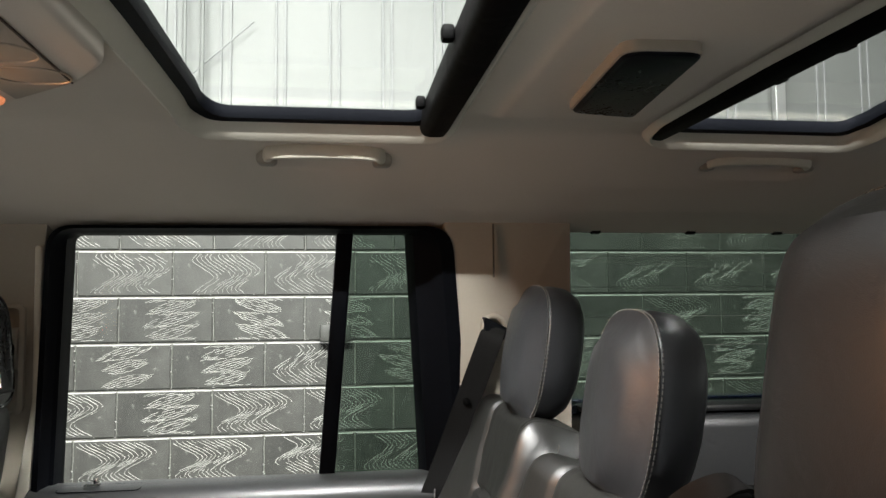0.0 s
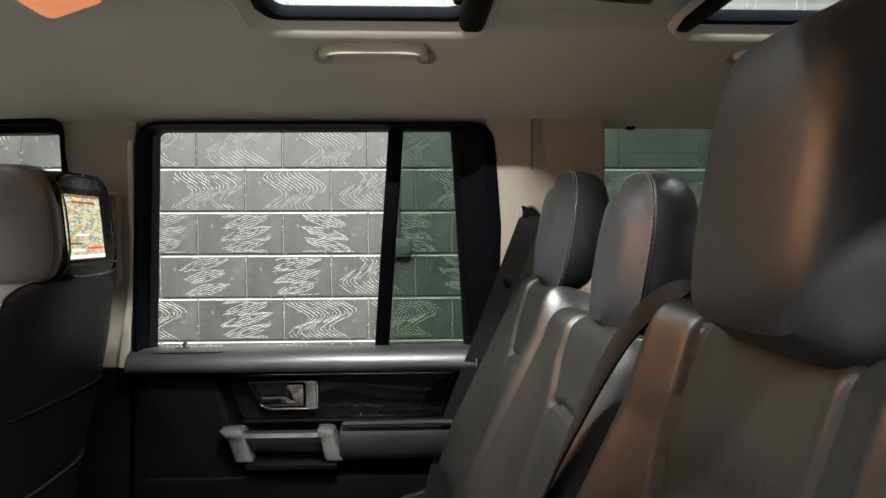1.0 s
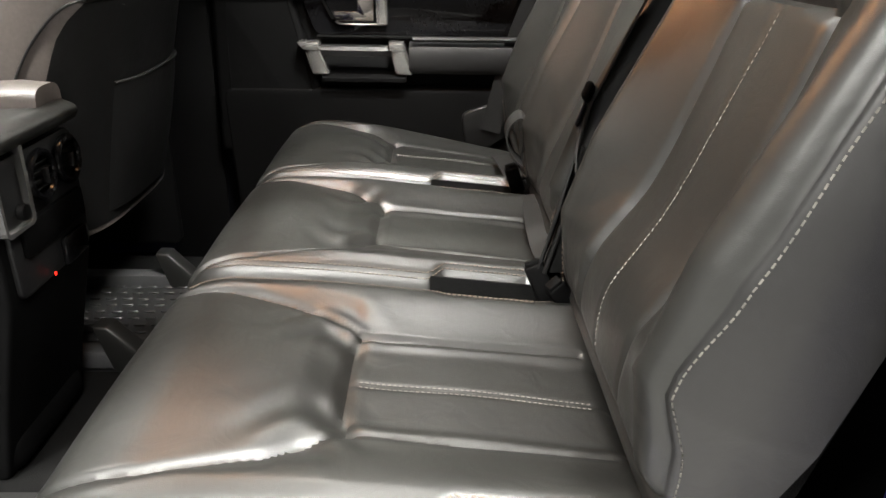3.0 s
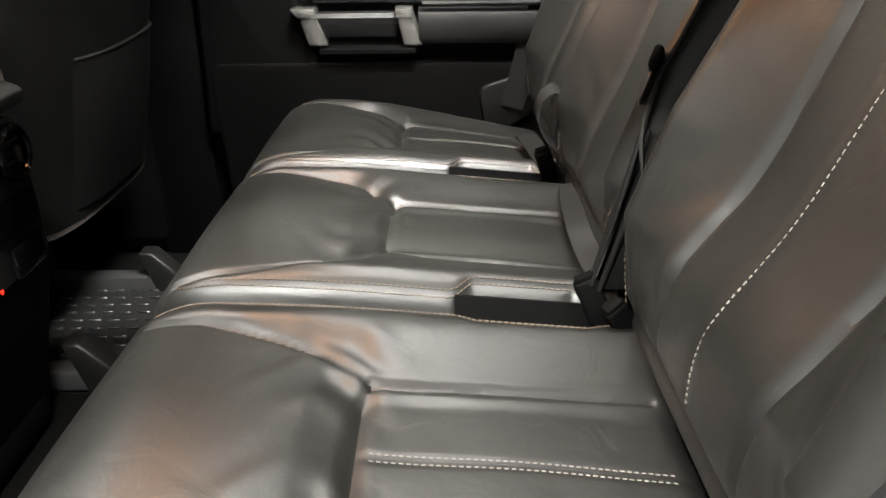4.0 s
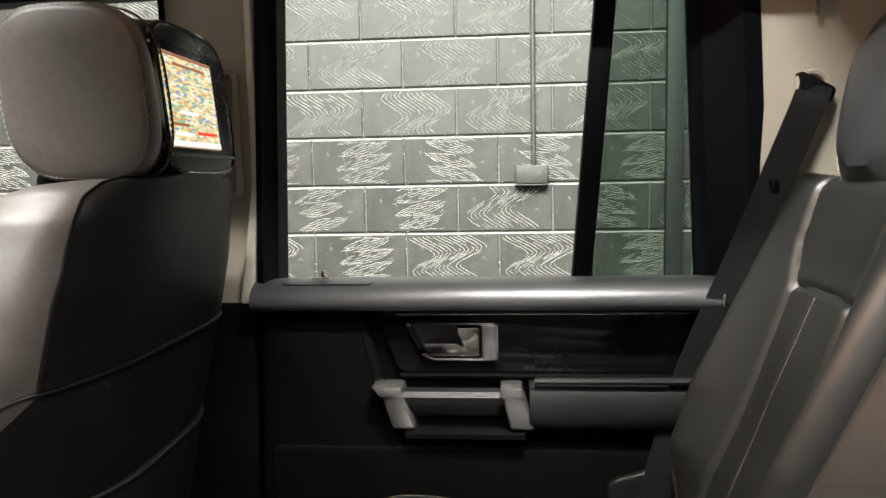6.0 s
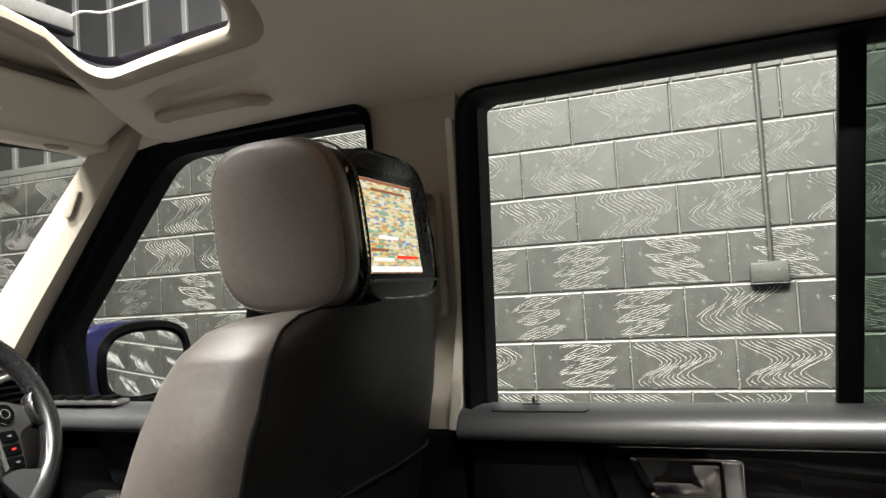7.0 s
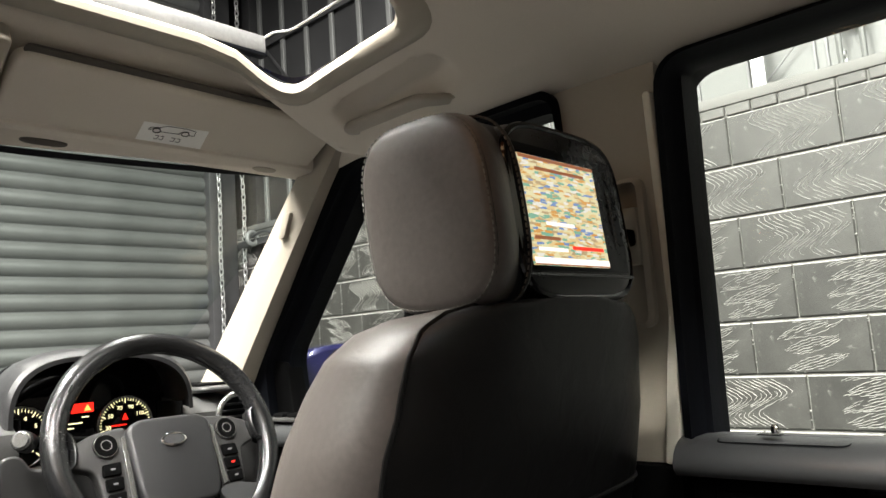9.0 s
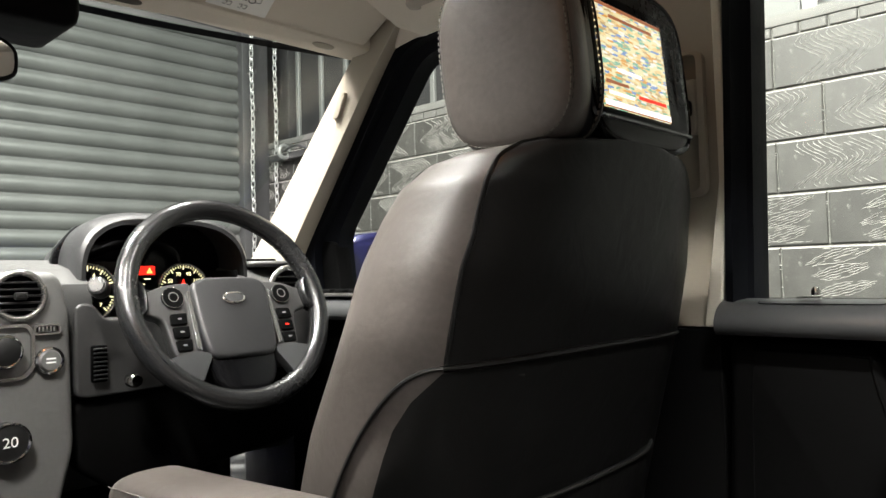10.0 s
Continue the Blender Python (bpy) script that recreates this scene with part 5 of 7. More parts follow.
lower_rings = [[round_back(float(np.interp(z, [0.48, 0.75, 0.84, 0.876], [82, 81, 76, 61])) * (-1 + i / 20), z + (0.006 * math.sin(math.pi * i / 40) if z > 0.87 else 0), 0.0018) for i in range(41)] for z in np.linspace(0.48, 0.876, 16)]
part("lower_shell", loft(lower_rings, cap=False, closed=False), BACKPANEL, driver, "lower back shell, its shade put into the black")
pocket_rings = []
for z in np.linspace(0.50, 0.745, 12):
    ring = []
    bulge = 0.010 + 0.010 * math.sin(math.pi * (z - 0.50) / 0.30)
    for i in range(25):
        y = SY - 0.155 + 0.31 * i / 24
        x = on_back(y, z)[0]
        ring.append((x + bulge * (1 - (abs(y - SY) / 0.155) ** 4), y, z + 0.012 * (i / 24 - 0.5) * (z - 0.5) / 0.26))
    pocket_rings.append(ring)
pocket_rings.append([(x - 0.010, y, z - 0.001) for x, y, z in pocket_rings[-1]])
part("map_pocket", loft(pocket_rings, cap=False, closed=False), BACKPANEL, driver, "black map pocket")
part("pocket_lip", tube(pocket_rings[-2], 0.0028, 8), LEATHER_SOFT, driver)
def on_side(k, z, lift=0.0015):
    """A place on the inboard side of the backrest: k runs from its rear (0) to its front (1)."""
    depth, half = float(np.interp(z, zs, [q[2] for q in secs])), half_at(z)
    xx = depth / 2 - k * depth
    yy = half * (1 - min(0.999, abs(xx) / (depth / 2)) ** 3.4) ** (1 / 3.4)
    yy *= 1 - 0.10 * max(0, xx / (depth / 2)) ** 2
    return (rear_x(z) - depth / 2 + xx, SY - yy - lift, z)


arch = smooth_line([on_side(0.03, 0.868), on_side(0.12, 0.880), on_side(0.24, 0.876), on_side(0.36, 0.848), on_side(0.47, 0.79), on_side(0.52, 0.72), on_side(0.55, 0.60), on_side(0.56, 0.50)], 8)
part("side_seam", tube(arch, 0.0022, 6), LEATHER, bk)
# Head restraint with its screen.
HX0, HX1, HZ = -1.325, -1.158, 1.183
hr = []
for v, s in ((0.0, 0.60), (0.001, 0.86), (0.004, 0.935), (0.010, 0.972), (0.020, 0.992), (0.034, 1.0), (0.045, 1.0), (0.047, 1.0), (0.13, 1.0), (0.218, 1.0), (0.230, 0.985), (0.244, 0.92), (0.254, 0.80), (0.26, 0.55)):
    hr.append([((HX0 + HX1) / 2 + xx - 0.10 * zz + 0.012 * (s - 1) + 0.012 * min(1, max(0, (0.046 - v) / 0.03)), 0.958 + v, HZ + zz) for xx, zz in superloop(48, 0.086 * s, 0.098 * s, 3.3)])
hr_verts, hr_faces = loft(hr)
# Light on the inboard end is put in as the paler leather tone.
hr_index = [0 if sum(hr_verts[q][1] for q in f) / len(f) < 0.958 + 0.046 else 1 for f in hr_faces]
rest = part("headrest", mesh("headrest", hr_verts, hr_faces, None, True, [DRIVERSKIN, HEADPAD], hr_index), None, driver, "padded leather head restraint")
for v, k in ((0.0030, 0.94), (0.044, 1.003), (0.230, 1.005)):
    line = [Vector(((HX0 + HX1) / 2 + xx - 0.10 * zz + 0.012 * (k - 1) + (0.012 if v < 0.1 else 0), 0.958 + v, HZ + zz)) for xx, zz in superloop(120, 0.086 * k, 0.098 * k, 3.3)]
    part("stitching", stitches(line + line[:1]), THREAD if v < 0.01 else BROWNTHREAD, rest, "pale stitching" if v < 0.01 else "brown stitching")
    part("piping", tube([(p.x, p.y + (0.004 if v < 0.1 else -0.004), p.z) for p in line], 0.0013, 6, True), LEATHER, rest)
house = []
for x, sy, sz in ((-1.200, 0.100, 0.085), (-1.185, 0.108, 0.094), (-1.172, 0.109, 0.093), (-1.161, 0.107, 0.090), (-1.156, 0.101, 0.083)):
    house.append([(x - 0.10 * zz, 1.112 + yy, HZ + zz) for yy, zz in superloop(48, sy, sz, 4.5)])
hs = part("screen_housing", loft(house), HOUSING, driver, "gloss black screen housing")
part("housing_rim", tube([(-1.1600 - 0.10 * zz, 1.112 + yy, HZ + zz) for yy, zz in superloop(72, 0.1055, 0.0885, 4.5)], 0.0042, 8, True), PIANO, hs, "gloss black raised rim")
part("chin_line", tube([(-1.1545 - 0.10 * -0.066, y, HZ - 0.066) for y in (1.010, 1.208)], 0.0022, 6), HOUSING, hs)
face = [(-1.1550 - 0.10 * z, y, HZ + z) for y, z in ((1.0135, -0.062), (1.205, -0.062), (1.205, 0.066), (1.0135, 0.066))]
part("bezel", prism(face, (-0.004, 0, 0.0), 0.002), SMOKED, hs, "black glass bezel")
# Television picture: rows of small coloured marks, none of them readable.
def screen_picture():
    m = bpy.data.materials.new("television_picture")
    m.use_nodes = True
    n, l = m.node_tree.nodes, m.node_tree.links
    bsdf = n["Principled BSDF"]
    co = n.new("ShaderNodeTexCoord").outputs["Object"]
    stretch = n.new("ShaderNodeMapping")
    stretch.inputs["Scale"].default_value = (1, 105, 430)
    l.new(co, stretch.inputs["Vector"])
    cell = n.new("ShaderNodeTexVoronoi")
    cell.distance = "CHEBYCHEV"
    cell.inputs["Scale"].default_value = 1.0
    l.new(stretch.outputs[0], cell.inputs["Vector"])
    split = n.new("ShaderNodeSeparateColor")
    l.new(cell.outputs["Color"], split.inputs[0])
    ramp = n.new("ShaderNodeValToRGB")
    ramp.color_ramp.interpolation = "CONSTANT"
    cols = [(0.0, (0.90, 0.66, 0.30)), (0.20, (0.92, 0.82, 0.48)), (0.40, (0.58, 0.42, 0.22)), (0.50, (0.90, 0.84, 0.50)), (0.62, (0.25, 0.52, 0.36)), (0.75, (0.80, 0.40, 0.10)), (0.81, (0.95, 0.92, 0.82)), (0.91, (0.22, 0.34, 0.62))]
    ramp.color_ramp.elements[0].color = (*cols[0][1], 1)
    ramp.color_ramp.elements[1].position, ramp.color_ramp.elements[1].color = cols[1][0], (*cols[1][1], 1)
    for p, c in cols[2:]:
        e = ramp.color_ramp.elements.new(p)
        e.color = (*c, 1)
    l.new(split.outputs[0], ramp.inputs[0])
    bsdf.inputs["Base Color"].default_value = (0.02, 0.02, 0.02, 1)
    bsdf.inputs["Roughness"].default_value = 0.1
    l.new(ramp.outputs[0], bsdf.inputs["Emission Color"])
    bsdf.inputs["Emission Strength"].default_value = 0.52
    return m


def on_screen(y, z, lift):
    return (-1.1530 - 0.10 * (z - HZ) + lift, y, z)


pic = part("screen", prism([on_screen(y, z, 0.0006) for y, z in ((1.020, 1.126), (1.158, 1.126), (1.158, 1.236), (1.020, 1.236))], (-0.002, 0, 0)), screen_picture(), hs, "lit screen showing a dense programme picture", smooth=False)
WHITEGLOW = glow("white_screen_bar", (1.0, 0.93, 0.85), 0.75)
BROWNGLOW = glow("brown_screen_bar", (0.45, 0.16, 0.07), 0.4)
for z0, z1, mt in ((1.1275, 1.1335, WHITEGLOW), (1.1262, 1.1274, BROWNGLOW), (1.2318, 1.2355, BROWNGLOW)):
    part("screen_bar", prism([on_screen(y, z, 0.0012) for y, z in ((1.0205, z0), (1.1575, z0), (1.1575, z1), (1.0205, z1))], (-0.0004, 0, 0)), mt, pic, smooth=False)
for y0, y1, z0, mt in ((1.045, 1.135, 1.2215, BROWNGLOW), (1.026, 1.07, 1.151, BROWNGLOW), (1.09, 1.15, 1.143, RED), (1.05, 1.10, 1.166, WHITEGLOW), (1.03, 1.08, 1.140, WHITEGLOW)):
    part("screen_bar", prism([on_screen(y, z, 0.0012) for y, z in ((y0, z0), (y1, z0), (y1, z0 + 0.0035), (y0, z0 + 0.0035))], (-0.0004, 0, 0)), mt, pic, smooth=False)
for dy in (-0.06, 0.06):
    part("headrest_post", tube([(-1.262, 1.075 + dy, 1.10), (-1.255, 1.075 + dy, 1.05)], 0.008), BLACK, driver)
part("headrest_collar", rbox(-1.30, -1.20, 0.99, 1.19, 1.075, 1.100, 0.010, 3), BLACK, driver)
# Cushion, armrest and rails.
part("cushion", rbox(-1.85, -1.34, 0.84, 1.28, 0.44, 0.60, 0.05, 4), LEATHER, driver, "black leather cushion")
arm = loft([[(x, 0.768 + yy, zc + zz) for yy, zz in superloop(24, 0.046 * k, 0.034 * k, 3.2)] for x, zc, k in ((-1.622, 0.716, 0.60), (-1.612, 0.718, 0.88), (-1.59, 0.721, 1.0), (-1.45, 0.729, 1.0), (-1.31, 0.738, 1.0), (-1.265, 0.740, 0.85))])
ar = part("armrest", arm, DRIVERSKIN, driver, "padded leather armrest")
part("stitching", stitches([(-1.60 + 0.32 * i / 30, 0.7235, 0.742 + 0.018 * i / 30) for i in range(31)]), THREAD, ar, "pale stitching")
for y in (0.88, 1.22):
    part("seat_rail", rbox(-1.75, -1.22, y - 0.02, y + 0.02, 0.20, 0.245, 0.006), DARKMETAL, driver)
    part("rail_bracket", prism([(-1.29, y - 0.022, 0.20), (-1.21, y - 0.022, 0.20), (-1.22, y - 0.022, 0.225), (-1.29, y - 0.022, 0.30), (-1.32, y - 0.022, 0.30)], (0, 0.044, 0), 0.006), WHITEPLASTIC, driver, "grey rail end cover")
part("seat_underbody", rbox(-1.80, -1.50, 0.89, 1.24, 0.25, 0.45, 0.02), CARPET, driver)

# ---- centre console ----
console = thing("centre_console", "black centre console with round rear air vents", "centre console")
part("body", prism([(x, 0.555, z) for x, z in rounded([(-2.0, 0.50), (-1.50, 0.55), (-1.46, 0.70), (-1.28, 0.705), (-1.262, 0.60), (-1.262, 0.50), (-1.31, 0.30), (-1.33, 0.2), (-2.0, 0.2)], [0.01, 0.02, 0.02, 0.02, 0.02, 0.02, 0.03, 0.01, 0.01], 4)], (0, 0.255, 0), 0.014, 3), BLACK, console)
lid = part("armrest_lid", prism([(x, 0.565, z) for x, z in rounded([(-1.47, 0.705), (-1.245, 0.708), (-1.235, 0.730), (-1.26, 0.742), (-1.47, 0.738)], 0.014, 4)], (0, 0.235, 0), 0.012, 3), LEATHER, console, "black leather console lid")
part("vent_panel", prism([(-1.255, y, z) for y, z in rounded([(0.575, 0.70), (0.795, 0.70), (0.795, 0.50), (0.575, 0.50)], 0.02, 4)], (-0.012, 0, 0), 0.004), SOFTBLACK, console)
part("silver_trim", band([(-1.245, y, z) for y, z in rounded([(0.556, 0.735), (0.634, 0.735), (0.634, 0.60), (0.556, 0.60)], 0.012, 4)], [(-1.245, y, z) for y, z in rounded([(0.562, 0.724), (0.626, 0.724), (0.626, 0.606), (0.562, 0.606)], 0.010, 4)], (-0.012, 0, 0)), SATIN, console, "satin silver trim ring")
for y in (0.675, 0.757):
    v = part("air_vent", moved(torus(0.033, 0.006, 36, 8), Matrix.Translation((-1.248, y, 0.657))), PIANO, console, "round black air vent")
    part("vent_bowl", moved(disc(0.032, 0.032, 0.003, 32), Matrix.Translation((-1.262, y, 0.657))), RUBBER, v)
    for k in (-0.018, -0.006, 0.006, 0.018):
        w = math.sqrt(0.031 ** 2 - k * k)
        part("vent_slat", rbox(-1.259, -1.246, y - w, y + w, 0.657 + k - 0.0012, 0.657 + k + 0.0012, 0.001, 1), BLACK, v)
    part("vent_knob", rbox(-1.246, -1.238, y - 0.004, y + 0.004, 0.645, 0.667, 0.002), SOFTBLACK, v)
part("control_panel", rbox(-1.262, -1.248, 0.60, 0.785, 0.555, 0.605, 0.006), BLACK, console)
part("fan_wheel", moved(disc(0.012, 0.010, 0.010, 20), Matrix.Translation((-1.25, 0.605, 0.625))), BLACK, console)
part("socket_flap", rbox(-1.262, -1.247, 0.70, 0.775, 0.50, 0.545, 0.006), PIANO, console)
part("warning_light", rbox(-1.248, -1.2455, 0.652, 0.656, 0.506, 0.512, 0.001), RED, console)
part("footwell_step", rbox(-1.44, -1.31, 0.56, 0.80, 0.2, 0.27, 0.03, 3), BLACK, console)

# ---- dashboard ----
dash = thing("dashboard", "charcoal dashboard with hooded instruments and silver vent rings", "dashboard")
prof = [(-2.58, 0.975), (-2.40, 1.003), (-2.22, 1.010), (-2.11, 0.992), (-2.055, 0.965), (-2.045, 0.93), (-2.06, 0.86), (-2.08, 0.78), (-2.10, 0.70), (-2.16, 0.60), (-2.5, 0.55), (-2.58, 0.6)]
well = [(-2.58, 0.975), (-2.40, 1.003), (-2.22, 1.010), (-2.195, 0.89), (-2.075, 0.885), (-2.06, 0.88), (-2.06, 0.86)] + prof[7:]
rows_y = sorted(list(np.linspace(0.03, 1.37, 28)) + [0.878, 0.882, 1.170, 1.174])
part("top_roll", loft([[(x - 0.05 * ((y - CY) / 0.64) ** 2, y, z - 0.012 * ((y - CY) / 0.64) ** 2) for x, z in (well if 0.88 < y < 1.172 else prof)] for y in rows_y]), DASH, dash, "soft charcoal dash skin")
part("well_floor", rbox(-2.168, -2.062, 0.884, 1.168, 0.892, 0.898, 0.002), BLACK, dash, "black floor of the instrument well")
for y in (0.885, 1.163):
    part("well_cheek", rbox(-2.168, -2.075, y, y + 0.004, 0.896, 0.985, 0.001), BLACK, dash, "black side of the instrument well")
# Centre stack, standing proud of the dash.
part("centre_panel", prism([(-2.035, y, z) for y, z in rounded([(0.515, 0.985), (0.822, 0.985), (0.838, 0.93), (0.845, 0.70), (0.80, 0.52), (0.58, 0.52), (0.51, 0.70)], 0.02, 4)], (-0.06, 0, 0), 0.012, 3), STACKGREY, dash, "silver grey centre panel")
for y, z, r in ((0.762, 0.948, 0.036), (0.595, 0.948, 0.036)):
    v = part("air_vent", moved(torus(r, 0.0055, 40, 10), Matrix.Translation((-2.030, y, z))), SATIN, dash, "round vent with silver ring")
    part("vent_bowl", moved(disc(r - 0.003, r - 0.003, 0.002, 32), Matrix.Translation((-2.036, y, z))), RUBBER, v)
    for k in (-0.021, -0.0105, 0, 0.0105, 0.021):
        w = math.sqrt((r - 0.004) ** 2 - k * k)
        part("vent_slat", rbox(-2.035, -2.024, y - w, y + w, z + k - 0.002, z + k + 0.0015, 0.001, 1), SOFTBLACK, v)
    part("vent_knob", rbox(-2.026, -2.016, y - 0.009, y + 0.009, z - 0.006, z + 0.006, 0.003), SOFTBLACK, v)
for y, z, r in ((0.738, 0.865, 0.026), (0.596, 0.865, 0.026)):
    pl8 = part("knob_plate", band([(-2.028, y + a, z + b) for a, b in rounded([(-0.046, 0.040), (0.036, 0.040), (0.046, 0.025), (0.046, -0.03), (0.03, -0.046), (-0.046, -0.046)], 0.008, 4)],
                                  [(-2.028, y + a, z + b) for a, b in rounded([(-0.041, 0.035), (0.033, 0.035), (0.041, 0.022), (0.041, -0.027), (0.027, -0.041), (-0.041, -0.041)], 0.007, 4)], (-0.008, 0, 0)), SATIN, dash, "silver framed knob plate")
    part("knob", moved(disc(r, r * 0.8, 0.022, 36, 0.002), Matrix.Translation((-2.034, y, z))), SOFTBLACK, pl8)
    part("knob_ring", moved(torus(r * 0.86, 0.003, 36, 8), Matrix.Translation((-2.013, y, z))), CHROME, pl8)
slider = part("slider_surround", band([(-2.026, y, z) for y, z in rounded([(0.781, 0.903), (0.821, 0.903), (0.821, 0.886), (0.781, 0.886)], 0.007, 4)], [(-2.026, y, z) for y, z in rounded([(0.784, 0.900), (0.818, 0.900), (0.818, 0.889), (0.784, 0.889)], 0.005, 4)], (-0.010, 0, 0)), SATIN, dash, "silver slider surround")
for i in range(5):
    part("slider_rib", rbox(-2.034, -2.026, 0.788 + 0.0055 * i, 0.791 + 0.0055 * i, 0.8905, 0.8985, 0.001, 1), STACKGREY, slider)
start = part("start_button", moved(disc(0.017, 0.0145, 0.010, 28, 0.002), Matrix.Translation((-2.034, 0.805, 0.845))), STACKGREY, dash, "round grey start button")
part("button_ring", moved(torus(0.0185, 0.0036, 32, 8), Matrix.Translation((-2.028, 0.805, 0.845))), CHROME, start)
for k in (-0.004, 0.002):
    part("button_mark", rbox(-2.0225, -2.0215, 0.798, 0.812, 0.845 + k, 0.8475 + k, 0), PAPER, start, smooth=False)
dial = part("temperature_dial", moved(disc(0.030, 0.026, 0.018, 36, 0.001), Matrix.Translation((-2.034, 0.744, 0.728))), SOFTBLACK, dash, "temperature dial")
part("dial_ring", moved(torus(0.0285, 0.003, 36, 8), Matrix.Translation((-2.016, 0.744, 0.728))), CHROME, dial)


def text_part(name, words, size, m, mat, parent):
    cu = bpy.data.curves.new(name, "FONT")
    cu.body, cu.size, cu.align_x, cu.align_y, cu.extrude = words, size, "CENTER", "CENTER", 0.0002
    cu.materials.append(mat)
    ob = new(name, cu)
    ob.parent = parent
    ob.matrix_local = m
    return ob


def facing_rear(x, y, z, lean=0):
    """A pose for writing that is read from the rear of the car."""
    return Matrix.Translation((x, y, z)) @ pose(0, 0, 0, 90 - lean, 0, 90)


text_part("numeral", "20", 0.022, facing_rear(-2.0135, 0.745, 0.728), PAPER, dial)
part("side_grille", rbox(-2.046, -2.034, 0.872, 0.898, 0.800, 0.862, 0.004), BLACK, dash)
for i in range(8):
    part("grille_rib", rbox(-2.036, -2.030, 0.874, 0.896, 0.804 + 0.0072 * i, 0.807 + 0.0072 * i, 0.001, 1), SOFTBLACK, dash, smooth=False)
part("side_panel", prism([(-2.045, y, z) for y, z in rounded([(0.848, 0.932), (0.880, 0.932), (0.895, 0.905), (1.160, 0.905), (1.175, 0.932), (1.33, 0.932), (1.33, 0.79), (0.93, 0.775), (0.848, 0.775)], 0.02, 4)], (-0.05, 0, 0), 0.012, 3), GREYTRIM, dash, "grey panel beside the column")
# Shade below the wheel is put in as a black lower panel.
part("knee_panel", prism([(-2.060, y, z) for y, z in rounded([(0.850, 0.772), (1.33, 0.785), (1.33, 0.64), (0.93, 0.60), (0.850, 0.66)], 0.03, 4)], (-0.05, 0, 0), 0.014, 3), BLACK, dash, "knee panel, black for the shade under the wheel")
# Instrument hood.
hood = []
for x, w, h, z0 in ((-2.34, 0.134, 0.030, 0.985), (-2.28, 0.151, 0.070, 0.985), (-2.20, 0.160, 0.105, 0.982), (-2.12, 0.163, 0.118, 0.978), (-2.075, 0.163, 0.116, 0.972), (-2.068, 0.158, 0.111, 0.970)):
    hood.append([(x - 0.02 * (1 - abs(math.cos(math.pi * i / 28))), 1.026 - w * math.copysign(abs(math.cos(math.pi * i / 28)) ** 0.62, math.cos(math.pi * i / 28)), z0 + h * abs(math.sin(math.pi * i / 28)) ** 0.75) for i in range(29)])
inner_hood = [[(x, 1.026 + (y - 1.026) * 0.955, 0.97 + (z - 0.97) * 0.93) for x, y, z in ring] for ring in hood[::-1][:4]]
part("instrument_hood", loft(hood + inner_hood, cap=False, closed=False), HUBGREY, dash, "charcoal instrument hood")
cl = part("instrument_panel", prism([(-2.17, y, z) for y, z in rounded([(0.855, 0.92), (1.20, 0.92), (1.20, 1.02), (1.15, 1.075), (0.90, 1.075), (0.855, 1.02)], 0.02, 4)], (-0.02, 0, 0), 0.004), PIANO, dash, "dark instrument panel")
for y, lo_n in ((0.915, 0), (1.100, 1)):
    g = part("gauge_ring", moved(torus(0.052, 0.003, 48, 8), Matrix.Translation((-2.166, y, 0.948))), SATIN, cl)
    for i in range(41):
        a = radians(225 - 270 * i / 40)
        r0, r1 = (0.040 if i % 5 == 0 else 0.044), 0.049
        s, c = math.sin(a), math.cos(a)
        q = 0.0009 if i % 5 == 0 else 0.0005
        part("tick", ([(-2.1675, y + c * r - s * w, 0.948 + s * r + c * w) for r, w in ((r0, -q), (r1, -q), (r1, q), (r0, q))], [(0, 1, 2, 3)]), DIALGLOW, g, smooth=False)
    for i in range(8):
        a = radians(225 - 270 * i / 7)
        text_part("numeral", str(20 * i + 10) if lo_n else str(i), 0.0105, facing_rear(-2.1670, y + 0.033 * math.cos(a), 0.948 + 0.033 * math.sin(a)), DIALGLOW, g)
    part("needle", tube([(-2.164, y, 0.948), (-2.164, y - 0.028, 0.948)], 0.0012, 6), RED, g)
part("warning_sign", prism([(-2.1655, y, z) for y, z in ((1.093, 0.957), (1.105, 0.957), (1.099, 0.970))], (-0.0006, 0, 0)), RED, cl, "red warning sign", smooth=False)
part("telltale", prism([(-2.1655, y, z) for y, z in ((1.076, 0.934), (1.090, 0.934), (1.090, 0.938), (1.076, 0.938))], (-0.0006, 0, 0)), GREENGLOW, cl, "green telltale", smooth=False)
part("red_message", prism([(-2.1665, y, z) for y, z in ((0.990, 0.979), (1.041, 0.979), (1.041, 0.996), (0.990, 0.996))], (-0.001, 0, 0)), RED, cl, "red warning bar", smooth=False)
part("warning_sign", prism([(-2.1655, y, z) for y, z in ((1.024, 0.982), (1.036, 0.982), (1.030, 0.993))], (-0.0006, 0, 0)), AMBER, cl, smooth=False)
for y, z, w in ((1.026, 0.970, 0.012), (1.004, 0.960, 0.034), (0.995, 0.952, 0.022)):
    part("message_bar", prism([(-2.1665, y - w / 2, z), (-2.1665, y + w / 2, z), (-2.1665, y + w / 2, z + 0.002), (-2.1665, y - w / 2, z + 0.002)], (-0.0005, 0, 0)), DIALGLOW, cl, smooth=False)
# Outer vent by the pillar.
part("side_vent", prism([(x, y, 0.992) for x, y in rounded([(-2.32, 1.22), (-2.12, 1.23), (-2.10, 1.34), (-2.30, 1.34)], 0.02, 4)], (0, 0, 0.012), 0.006, 3), GREYTRIM, dash, "grey side vent")
for i in range(7):
    part("vent_slat", rbox(-2.28 + 0.02 * i, -2.272 + 0.02 * i, 1.245, 1.325, 1.000, 1.010, 0.002, 1), BLACK, dash, smooth=False)
